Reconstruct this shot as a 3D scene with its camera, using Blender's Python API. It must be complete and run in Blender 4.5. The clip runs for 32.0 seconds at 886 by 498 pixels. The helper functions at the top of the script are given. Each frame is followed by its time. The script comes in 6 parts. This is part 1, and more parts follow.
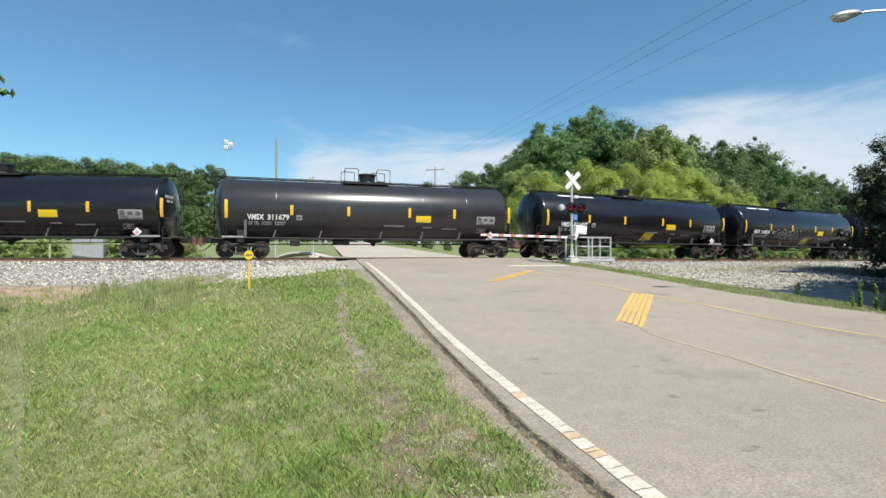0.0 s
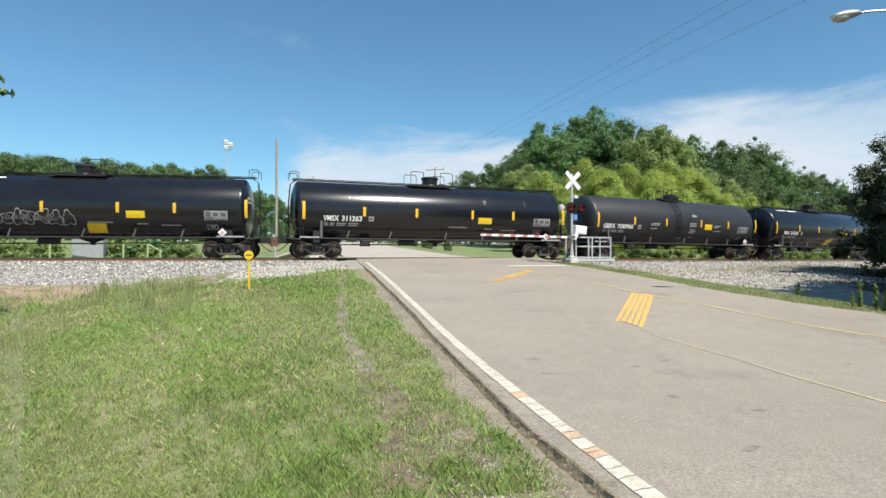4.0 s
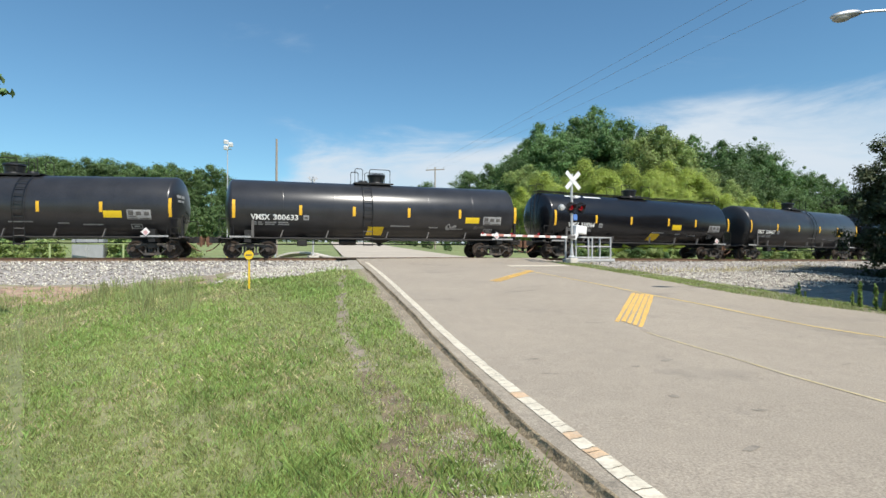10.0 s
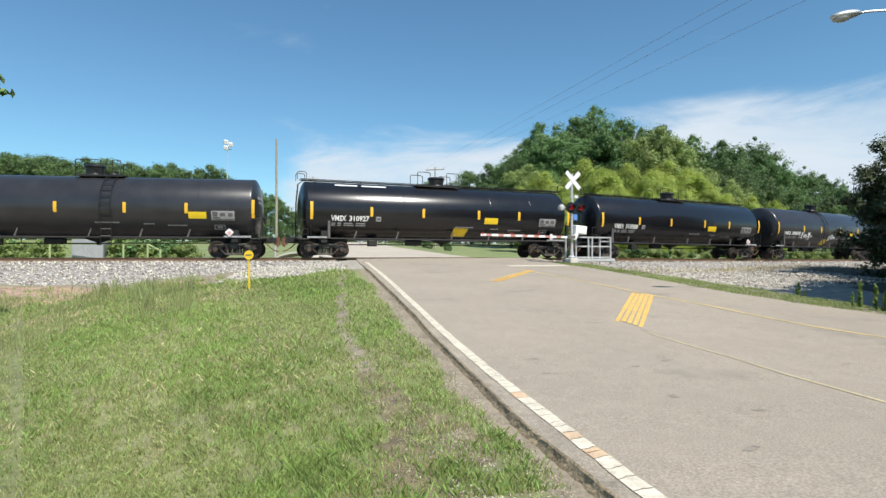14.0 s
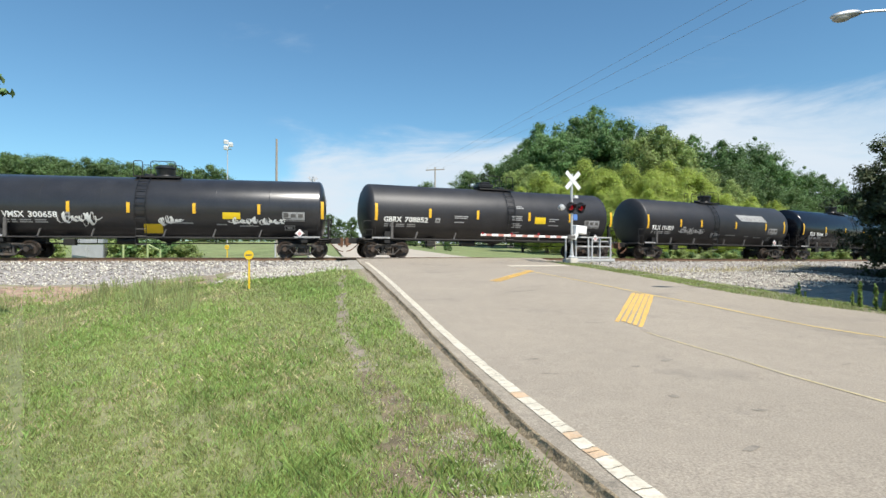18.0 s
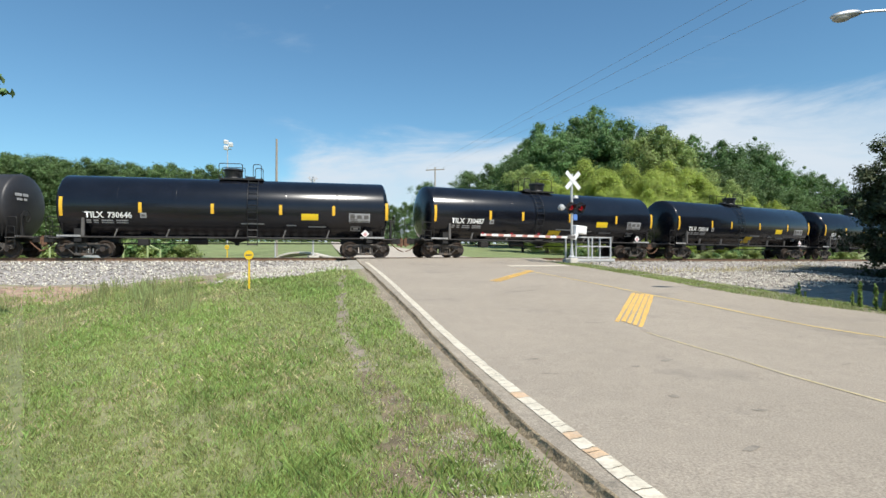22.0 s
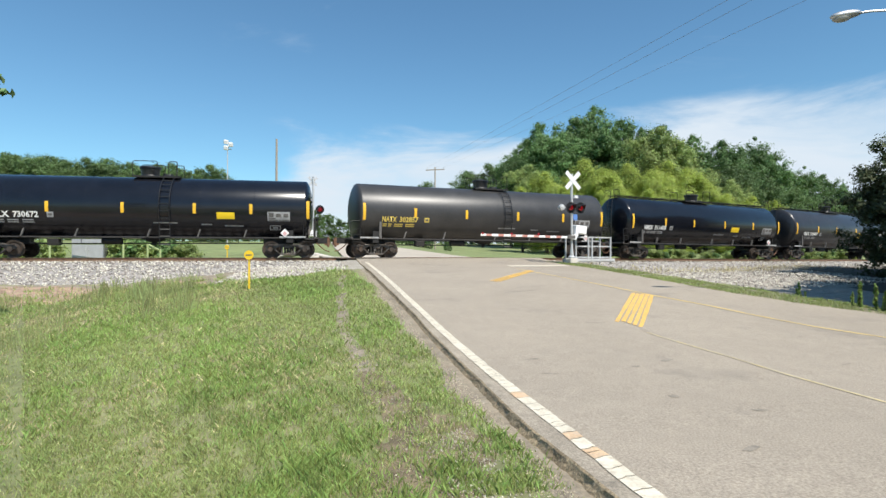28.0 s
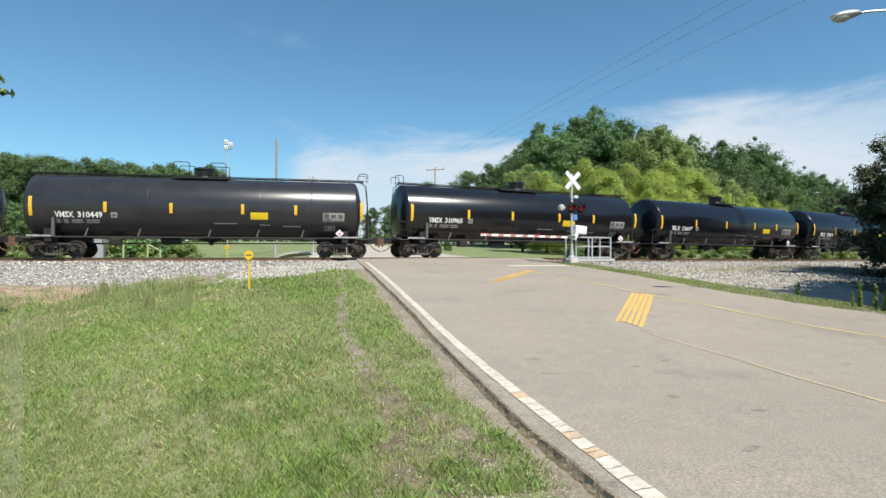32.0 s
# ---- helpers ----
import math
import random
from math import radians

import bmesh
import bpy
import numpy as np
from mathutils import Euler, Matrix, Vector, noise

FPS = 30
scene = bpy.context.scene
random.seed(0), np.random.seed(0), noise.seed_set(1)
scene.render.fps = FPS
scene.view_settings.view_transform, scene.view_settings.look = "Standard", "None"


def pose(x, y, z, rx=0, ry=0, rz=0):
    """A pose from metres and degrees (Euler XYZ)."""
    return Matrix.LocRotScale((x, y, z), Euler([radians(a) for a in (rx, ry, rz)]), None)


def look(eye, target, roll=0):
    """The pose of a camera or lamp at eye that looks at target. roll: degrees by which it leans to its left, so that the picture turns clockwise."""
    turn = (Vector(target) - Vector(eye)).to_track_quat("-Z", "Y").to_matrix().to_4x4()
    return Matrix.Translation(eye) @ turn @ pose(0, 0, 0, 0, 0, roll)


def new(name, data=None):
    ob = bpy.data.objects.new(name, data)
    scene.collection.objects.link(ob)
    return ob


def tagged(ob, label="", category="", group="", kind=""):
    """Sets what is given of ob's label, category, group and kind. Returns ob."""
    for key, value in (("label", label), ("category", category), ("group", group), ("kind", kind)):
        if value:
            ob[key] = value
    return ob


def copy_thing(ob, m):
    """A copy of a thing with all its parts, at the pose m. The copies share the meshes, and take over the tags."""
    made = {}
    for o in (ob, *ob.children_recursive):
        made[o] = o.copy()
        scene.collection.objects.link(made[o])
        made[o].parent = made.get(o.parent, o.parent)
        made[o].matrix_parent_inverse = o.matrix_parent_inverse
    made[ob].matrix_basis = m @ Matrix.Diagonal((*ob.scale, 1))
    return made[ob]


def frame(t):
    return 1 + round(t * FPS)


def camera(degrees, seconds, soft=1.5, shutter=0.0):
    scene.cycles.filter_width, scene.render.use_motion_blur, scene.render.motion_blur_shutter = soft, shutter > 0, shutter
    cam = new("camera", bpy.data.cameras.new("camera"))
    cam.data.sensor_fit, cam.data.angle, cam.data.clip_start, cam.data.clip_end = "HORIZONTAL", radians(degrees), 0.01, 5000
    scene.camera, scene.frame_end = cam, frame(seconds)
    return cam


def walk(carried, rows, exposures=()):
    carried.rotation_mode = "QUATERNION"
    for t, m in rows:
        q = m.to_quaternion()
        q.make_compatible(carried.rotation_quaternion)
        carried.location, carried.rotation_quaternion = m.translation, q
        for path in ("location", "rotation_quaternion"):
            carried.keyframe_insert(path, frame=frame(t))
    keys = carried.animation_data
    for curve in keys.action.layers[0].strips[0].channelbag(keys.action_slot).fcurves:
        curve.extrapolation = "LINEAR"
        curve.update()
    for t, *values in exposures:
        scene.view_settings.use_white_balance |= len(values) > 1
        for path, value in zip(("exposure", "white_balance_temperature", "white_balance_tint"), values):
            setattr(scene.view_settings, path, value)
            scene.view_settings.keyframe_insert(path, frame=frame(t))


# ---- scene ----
# The eye stands 1.50 m over the road; z = 0 is the road surface beside the camera.
EYE = 1.50
RAIL = EYE - 0.16
cam = camera(76.2, 32.0, soft=1.5)
VIEW = look((0, 0, EYE), (0, 100, EYE + 1.0))
DEEP = 1.4815          # metres of depth to one unit of the ground plan's y
# the camera's own exposure drifts a little
DRIFT = ((0, -0.06), (1, -0.03), (2, -0.08), (3, -0.08), (6, 0.03), (7, -0.05), (8, 0.02), (9, -0.20), (10, -0.10), (11, -0.02), (12, -0.05), (13, -0.12), (14, -0.04), (17, -0.08), (18, -0.01), (19, -0.01), (21, -0.06), (22, -0.09), (23, -0.18), (24, -0.11), (28, 0.0), (31, -0.07), (32, -0.08))
walk(cam, [(0.0, VIEW), (32.0, VIEW)], exposures=[(t, 0.55 + e) for t, e in DRIFT])

# ---- light ----
SUN_EL, SUN_AZ = radians(54), math.atan2(0.59, -0.807)


def make_world():
    w = bpy.data.worlds.new("sky")
    scene.world = w
    w.use_nodes = True
    nt = w.node_tree
    nt.nodes.clear()
    N, L = nt.nodes.new, nt.links.new
    out, bg, sky = N("ShaderNodeOutputWorld"), N("ShaderNodeBackground"), N("ShaderNodeTexSky")
    sky.sky_type, sky.sun_disc = "NISHITA", False
    sky.sun_elevation, sky.sun_rotation = SUN_EL, SUN_AZ
    sky.air_density, sky.dust_density, sky.ozone_density, sky.altitude = 1.0, 0.35, 2.2, 100
    co, mp = N("ShaderNodeTexCoord"), N("ShaderNodeMapping")
    mp.inputs["Rotation"].default_value = (0.0, 0.16, 0.3)
    mp.inputs["Scale"].default_value = (1.1, 1.1, 4.6)
    mp.inputs["Location"].default_value = (2.35, 0.9, 0.4)
    n1 = N("ShaderNodeTexNoise")
    n1.inputs["Scale"].default_value, n1.inputs["Detail"].default_value, n1.inputs["Roughness"].default_value = 2.5, 9, 0.6
    n1.inputs["Distortion"].default_value = 0.5
    sep = N("ShaderNodeSeparateXYZ")

    def rng_node(lo, hi, a=0.0, b=1.0):
        n = N("ShaderNodeMapRange")
        n.inputs[1].default_value, n.inputs[2].default_value, n.inputs[3].default_value, n.inputs[4].default_value = lo, hi, a, b
        n.interpolation_type = "SMOOTHSTEP"
        return n

    def calc(op, a, b):
        n = N("ShaderNodeMath")
        n.operation = op
        for k, v in enumerate((a, b)):
            if isinstance(v, float):
                n.inputs[k].default_value = v
            else:
                L(v, n.inputs[k])
        return n.outputs[0]
    # thin cirrus lies low, with a ragged upper edge that climbs to one side
    L(co.outputs["Generated"], mp.inputs[0])
    L(mp.outputs[0], n1.inputs["Vector"])
    L(co.outputs["Generated"], sep.inputs[0])
    depth = calc("MAXIMUM", calc("ABSOLUTE", sep.outputs[1], 0.0), 0.12)
    u, v = (calc("MULTIPLY", calc("DIVIDE", sep.outputs[k], depth), DEEP) for k in (0, 2))
    climb = rng_node(0.30, 1.3, 0.315, 0.52)
    climb.interpolation_type = "LINEAR"
    L(u, climb.inputs[0])
    wisp = calc("MULTIPLY", calc("SUBTRACT", n1.outputs[0], 0.5), 0.34)
    rise = calc("ADD", calc("SUBTRACT", climb.outputs[0], v), wisp)
    veil, side, ramp, tuft = rng_node(-0.03, 0.10), rng_node(-0.45, -0.31), rng_node(0.62, 1.02), rng_node(0.30, 0.62, 0.60, 1.0)
    L(rise, veil.inputs[0])
    L(calc("ADD", u, wisp), side.inputs[0])
    L(n1.outputs[0], tuft.inputs[0])
    L(n1.outputs[0], ramp.inputs[0])
    bank = calc("MULTIPLY", calc("MULTIPLY", veil.outputs[0], side.outputs[0]), tuft.outputs[0])
    cover = calc("MAXIMUM", bank, calc("MULTIPLY", ramp.outputs[0], 0.5))
    mix = N("ShaderNodeMixRGB")
    mix.inputs[2].default_value = (5.3, 5.95, 6.6, 1)
    L(cover, mix.inputs[0])
    tint = N("ShaderNodeMixRGB")
    tint.blend_type = "MULTIPLY"
    tint.inputs[0].default_value, tint.inputs[2].default_value = 1.0, (0.68, 0.965, 1.02, 1)
    L(sky.outputs[0], tint.inputs[1])
    L(tint.outputs[0], mix.inputs[1])
    L(mix.outputs[0], bg.inputs[0])
    bg.inputs[1].default_value = 0.096
    L(bg.outputs[0], out.inputs[0])


make_world()
sun = new("sun", bpy.data.lights.new("sun", "SUN"))
sun.data.energy, sun.data.angle, sun.data.color = 4.1, radians(0.53), (1.0, 0.95, 0.87)
SUN_DIR = Vector((math.sin(SUN_AZ) * math.cos(SUN_EL), math.cos(SUN_AZ) * math.cos(SUN_EL), math.sin(SUN_EL)))
sun.matrix_world = look(SUN_DIR * 200, (0, 0, 0))


# ---- materials ----
def mat(name, color, rough=0.7, metal=0.0, vary=0.15, scale=3.0, bump=0.0, bump_scale=40.0, coat=0.0, dirt=None, dirt_scale=1.2,
        dirt_at=(0.55, 0.75), per_object=0.0, spec=0.5, translucent=0.0, per_island=0.0, stretch=(1, 1, 1), grain=0.0, grain_scale=130.0):
    """A procedural surface: grain at a fine scale, blotches at a coarse one, optional dirt, bump, and variation from piece to piece."""
    m = bpy.data.materials.new(name)
    m.use_nodes = True
    nt = m.node_tree
    N, L = nt.nodes.new, nt.links.new
    b = nt.nodes["Principled BSDF"]
    b.inputs["Roughness"].default_value, b.inputs["Metallic"].default_value = rough, metal
    b.inputs["Specular IOR Level"].default_value = spec
    b.inputs["Coat Weight"].default_value = coat
    b.inputs["Coat Roughness"].default_value = 0.16
    co = N("ShaderNodeTexCoord")
    mp = N("ShaderNodeMapping")
    mp.inputs["Scale"].default_value = stretch
    L(co.outputs["Object"], mp.inputs[0])
    hsv = N("ShaderNodeHueSaturation")
    hsv.inputs["Color"].default_value = (*color, 1)
    value = None
    for sc, amount in ((scale, vary), (scale * 11, vary * 0.8)) + (((grain_scale, grain),) if grain else ()):
        n = N("ShaderNodeTexNoise")
        n.inputs["Scale"].default_value, n.inputs["Detail"].default_value = sc, 5
        L(mp.outputs[0], n.inputs["Vector"])
        r = N("ShaderNodeMapRange")
        r.inputs[1].default_value, r.inputs[2].default_value = 0.3, 0.7
        r.inputs[3].default_value, r.inputs[4].default_value = 1 - amount, 1 + amount
        L(n.outputs[0], r.inputs[0])
        if value is None:
            value = r.outputs[0]
        else:
            x = N("ShaderNodeMath")
            x.operation = "MULTIPLY"
            L(value, x.inputs[0])
            L(r.outputs[0], x.inputs[1])
            value = x.outputs[0]
    for amount, kind in ((per_object, "ShaderNodeObjectInfo"), (per_island, "ShaderNodeNewGeometry")):
        if amount:
            i = N(kind)
            src = i.outputs["Random"] if kind == "ShaderNodeObjectInfo" else i.outputs["Random Per Island"]
            r = N("ShaderNodeMapRange")
            r.inputs[3].default_value, r.inputs[4].default_value = 1 - amount, 1 + amount
            L(src, r.inputs[0])
            x = N("ShaderNodeMath")
            x.operation = "MULTIPLY"
            L(value, x.inputs[0])
            L(r.outputs[0], x.inputs[1])
            value = x.outputs[0]
            h = N("ShaderNodeMapRange")
            h.inputs[3].default_value, h.inputs[4].default_value = 0.5 - amount * 0.06, 0.5 + amount * 0.06
            L(src, h.inputs[0])
            L(h.outputs[0], hsv.inputs["Hue"])
    L(value, hsv.inputs["Value"])
    col = hsv.outputs[0]
    if dirt:
        n = N("ShaderNodeTexNoise")
        n.inputs["Scale"].default_value, n.inputs["Detail"].default_value, n.inputs["Roughness"].default_value = dirt_scale, 8, 0.65
        L(mp.outputs[0], n.inputs["Vector"])
        r = N("ShaderNodeMapRange")
        r.inputs[1].default_value, r.inputs[2].default_value = dirt_at
        L(n.outputs[0], r.inputs[0])
        x = N("ShaderNodeMixRGB")
        x.inputs[2].default_value = (*dirt, 1)
        L(r.outputs[0], x.inputs[0])
        L(col, x.inputs[1])
        col = x.outputs[0]
    L(col, b.inputs["Base Color"])
    if bump:
        n = N("ShaderNodeTexNoise")
        n.inputs["Scale"].default_value, n.inputs["Detail"].default_value = bump_scale, 6
        L(mp.outputs[0], n.inputs["Vector"])
        bp = N("ShaderNodeBump")
        bp.inputs["Strength"].default_value, bp.inputs["Distance"].default_value = min(bump, 1), 0.02
        L(n.outputs[0], bp.inputs["Height"])
        L(bp.outputs[0], b.inputs["Normal"])
    if translucent:
        out = nt.nodes["Material Output"]
        tr, mx = N("ShaderNodeBsdfTranslucent"), N("ShaderNodeMixShader")
        mx.inputs[0].default_value = translucent
        L(col, tr.inputs[0])
        L(b.outputs[0], mx.inputs[1])
        L(tr.outputs[0], mx.inputs[2])
        L(mx.outputs[0], out.inputs[0])
    return m


M = {
    "asphalt": mat("asphalt", (0.362, 0.309, 0.243), 0.9, vary=0.06, scale=0.30, bump=0.6, bump_scale=110, dirt=(0.17, 0.155, 0.135), dirt_scale=0.45, dirt_at=(0.58, 0.85), grain=0.3, grain_scale=60),
    # the far road, paler than the near asphalt
    "asphalt_far": mat("sunbleached_asphalt", (0.47, 0.41, 0.33), 0.9, vary=0.08, scale=0.3, bump=0.4, bump_scale=90, dirt=(0.36, 0.31, 0.25), dirt_scale=0.4, dirt_at=(0.5, 0.8)),
    "asphalt_strip": mat("weathered_asphalt_strip", (0.365, 0.312, 0.243), 0.92, vary=0.14, scale=1.6, bump=0.7, bump_scale=90, dirt=(0.19, 0.168, 0.132), dirt_scale=5, dirt_at=(0.55, 0.75), grain=0.3, grain_scale=60),
    "meadow": mat("meadow_turf", (0.185, 0.225, 0.085), 0.95, vary=0.3, scale=0.35, bump=0.8, bump_scale=10, dirt=(0.24, 0.26, 0.11), dirt_scale=0.3, dirt_at=(0.45, 0.7)),
    "asphalt_edge": mat("broken_asphalt", (0.31, 0.235, 0.145), 0.95, vary=0.35, scale=3, bump=0.8, bump_scale=40, grain=0.3, grain_scale=60),
    "soil": mat("soil", (0.265, 0.222, 0.162), 0.95, vary=0.25, scale=2.0, bump=0.8, bump_scale=30, dirt=(0.36, 0.32, 0.26), dirt_scale=9, dirt_at=(0.55, 0.7)),
    "soil_dark": mat("trodden_soil", (0.190, 0.150, 0.090), 0.95, vary=0.35, scale=4.0, bump=0.8, bump_scale=30, dirt=(0.27, 0.24, 0.17), dirt_scale=22, dirt_at=(0.60, 0.70)),
    "soil_verge": mat("grassy_verge_soil", (0.170, 0.160, 0.085), 0.95, vary=0.3, scale=2.5, bump=0.8, bump_scale=30, dirt=(0.33, 0.28, 0.20), dirt_scale=4, dirt_at=(0.52, 0.66)),
    # soil with the trees' shadow put into its colour
    "soil_shaded": mat("dark_leaf_litter", (0.085, 0.072, 0.052), 0.95, vary=0.35, scale=3.0, bump=0.9, bump_scale=25, dirt=(0.13, 0.11, 0.075), dirt_scale=6, dirt_at=(0.52, 0.66)),
    "soil_red": mat("reddish_dirt", (0.35, 0.235, 0.165), 0.95, vary=0.4, scale=2.0, bump=0.8, bump_scale=30, dirt=(0.40, 0.34, 0.27), dirt_scale=5, dirt_at=(0.50, 0.65)),
    "white_line": mat("white_road_paint", (0.67, 0.61, 0.485), 0.75, vary=0.12, scale=3, bump=0.3, dirt=(0.47, 0.40, 0.30), dirt_scale=9, dirt_at=(0.50, 0.72), per_island=0.12),
    "white_orange": mat("rust_tinted_road_paint", (0.60, 0.42, 0.26), 0.8, vary=0.2, scale=5, dirt=(0.45, 0.38, 0.30), dirt_scale=8, dirt_at=(0.45, 0.7)),
    "yellow_line": mat("yellow_road_paint", (0.76, 0.455, 0.105), 0.75, vary=0.12, scale=3, dirt=(0.40, 0.31, 0.18), dirt_scale=13, dirt_at=(0.53, 0.60)),
    "yellow_faint": mat("faded_yellow_road_paint", (0.60, 0.45, 0.19), 0.85, vary=0.12, scale=3, dirt=(0.52, 0.41, 0.22), dirt_scale=5, dirt_at=(0.45, 0.75)),
    "yellow_ghost": mat("nearly_worn_off_road_paint", (0.58, 0.47, 0.25), 0.9, vary=0.08, scale=3, dirt=(0.45, 0.39, 0.28), dirt_scale=4, dirt_at=(0.38, 0.62)),
    "ballast": mat("ballast_bed", (0.30, 0.28, 0.26), 0.95, vary=0.3, scale=5, bump=1.0, bump_scale=22),
    "stone": mat("ballast_stone", (0.47, 0.43, 0.375), 0.9, vary=0.15, scale=5, per_island=0.55),
    "rail": mat("rail_steel", (0.20, 0.12, 0.075), 0.7, 0.4, vary=0.25, scale=5),
    "rail_top": mat("polished_rail_head", (0.55, 0.53, 0.50), 0.25, 1.0, vary=0.1),
    "tie": mat("railway_tie", (0.10, 0.08, 0.065), 0.9, vary=0.3, scale=6, bump=0.5, bump_scale=30, per_object=0.25, stretch=(1, 6, 6)),
    "tank": mat("black_tank_paint", (0.0105, 0.0107, 0.0130), 0.23, vary=0.2, scale=1.2, dirt=(0.013, 0.0125, 0.012), dirt_scale=0.8, dirt_at=(0.5, 0.85), spec=0.55),
    "tank_satin": mat("satin_black_tank_paint", (0.028, 0.028, 0.031), 0.28, vary=0.2, scale=1.2, dirt=(0.036, 0.035, 0.034), dirt_scale=0.8, dirt_at=(0.45, 0.85), spec=0.55),
    "tank_dull": mat("dull_black_tank_paint", (0.025, 0.0245, 0.027), 0.48, vary=0.2, scale=1.2, dirt=(0.036, 0.034, 0.033), dirt_scale=0.8, dirt_at=(0.45, 0.85), spec=0.50),
    "tank_grey": mat("weathered_grey_black_tank_paint", (0.038, 0.037, 0.037), 0.40, vary=0.2, scale=1.2, dirt=(0.050, 0.048, 0.046), dirt_scale=0.8, dirt_at=(0.45, 0.85), spec=0.55),
    "tank_gloss": mat("glossy_black_tank_paint", (0.0075, 0.0085, 0.0125), 0.20, vary=0.2, scale=1.2, dirt=(0.008, 0.008, 0.009), dirt_scale=0.8, dirt_at=(0.55, 0.9), spec=0.52),
    "frame_black": mat("black_steel_underframe", (0.015, 0.014, 0.013), 0.65, vary=0.3, scale=3),
    "frame_mid": mat("dark_dusty_steel", (0.035, 0.032, 0.030), 0.7, vary=0.3, scale=4),
    "frame_grey": mat("dusty_steel", (0.11, 0.103, 0.096), 0.7, vary=0.3, scale=4),
    "bogie": mat("dusty_cast_steel", (0.080, 0.071, 0.062), 0.8, vary=0.35, scale=4, dirt=(0.16, 0.11, 0.075), dirt_scale=3),
    "wheel": mat("wheel_steel", (0.075, 0.06, 0.05), 0.6, 0.5, vary=0.3, scale=4, dirt=(0.15, 0.085, 0.05), dirt_scale=3),
    "rust": mat("rusty_cast_steel", (0.150, 0.078, 0.045), 0.85, vary=0.35, scale=5, dirt=(0.09, 0.06, 0.045), dirt_scale=6, bump=0.4),
    "tape": mat("yellow_reflective_tape", (0.80, 0.46, 0.03), 0.5, vary=0.06),
    "panel_yellow": mat("yellow_sign_paint", (0.84, 0.58, 0.02), 0.5, vary=0.05),
    "ink": mat("white_stencil_paint", (0.80, 0.80, 0.77), 0.6, vary=0.12, scale=8),
    "ink_grey": mat("faded_white_stencil_paint", (0.33, 0.33, 0.325), 0.7, vary=0.25, scale=8),
    "ink_yellow": mat("yellow_stencil_paint", (0.62, 0.47, 0.10), 0.6, vary=0.12, scale=8),
    "placard": mat("placard_white", (0.75, 0.72, 0.70), 0.5, vary=0.05),
    "placard_red": mat("faded_placard_red", (0.60, 0.34, 0.33), 0.5, vary=0.1),
    "red": mat("red_reflective", (0.50, 0.23, 0.19), 0.5, vary=0.1),
    "white": mat("white_enamel", (0.80, 0.80, 0.79), 0.45, vary=0.06, scale=3, dirt=(0.5, 0.48, 0.44), dirt_scale=3, dirt_at=(0.6, 0.85)),
    "aluminium": mat("dull_aluminium", (0.50, 0.51, 0.52), 0.5, 0.75, vary=0.12),
    "galv": mat("galvanised_steel", (0.52, 0.53, 0.53), 0.6, 0.25, vary=0.15, scale=6),
    "cabinet": mat("grey_cabinet_paint", (0.36, 0.37, 0.39), 0.5, vary=0.08),
    "black": mat("black_enamel", (0.015, 0.015, 0.016), 0.4, vary=0.1),
    "lens": mat("red_glass_lens", (0.22, 0.01, 0.012), 0.15, vary=0.05, coat=0.5),
    "wood_pole": mat("weathered_pole_wood", (0.34, 0.29, 0.24), 0.9, vary=0.25, scale=4, stretch=(4, 4, 0.4)),
    "bark": mat("bark", (0.13, 0.10, 0.075), 0.95, vary=0.35, scale=5, bump=0.8, bump_scale=14, stretch=(2, 2, 0.4)),
    "leaf": mat("broadleaf_foliage", (0.122, 0.215, 0.068), 0.55, vary=0.2, scale=0.5, per_island=0.28, translucent=0.2, per_object=0.22),
    "leaf_dark": mat("dark_foliage", (0.128, 0.205, 0.066), 0.55, vary=0.2, scale=0.5, per_island=0.28, translucent=0.3, per_object=0.22),
    # leaf colour lowered to hold the shade these trees stand in
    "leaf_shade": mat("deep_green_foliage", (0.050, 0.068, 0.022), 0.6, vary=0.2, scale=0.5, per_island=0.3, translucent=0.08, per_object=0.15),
    "leaf_olive": mat("olive_foliage", (0.310, 0.385, 0.130), 0.55, vary=0.2, scale=0.5, per_island=0.25, translucent=0.4, per_object=0.12),
    "leaf_light": mat("pale_willow_foliage", (0.44, 0.52, 0.125), 0.55, vary=0.2, scale=0.5, per_island=0.16, translucent=0.55, per_object=0.08),
    "blade": mat("grass_blades", (0.358, 0.408, 0.145), 0.6, vary=0.14, scale=0.25, per_island=0.42, translucent=0.35),
    "blade_dry": mat("dry_grass_blades", (0.56, 0.48, 0.27), 0.7, vary=0.25, scale=0.3, per_island=0.35, translucent=0.3),
    "weed": mat("tall_weeds", (0.29, 0.33, 0.13), 0.65, vary=0.25, scale=0.5, per_island=0.4, translucent=0.3),
    "marker": mat("yellow_marker_plastic", (0.85, 0.56, 0.03), 0.5, vary=0.06),
    "wire": mat("weathered_cable", (0.22, 0.23, 0.25), 0.6, vary=0.1),
    "concrete": mat("pale_concrete", (0.60, 0.56, 0.50), 0.9, vary=0.12, scale=2, bump=0.3),
    "sign_blue": mat("blue_sign_sheet", (0.12, 0.25, 0.60), 0.5, vary=0.05),
    "lamp_glass": mat("lamp_diffuser", (0.30, 0.30, 0.28), 0.25, vary=0.05),
}

for key, glow in (("lens", 0.12),):
    b_ = M[key].node_tree.nodes["Principled BSDF"]
    b_.inputs["Emission Color"].default_value, b_.inputs["Emission Strength"].default_value = (1.0, 0.03, 0.05, 1), glow


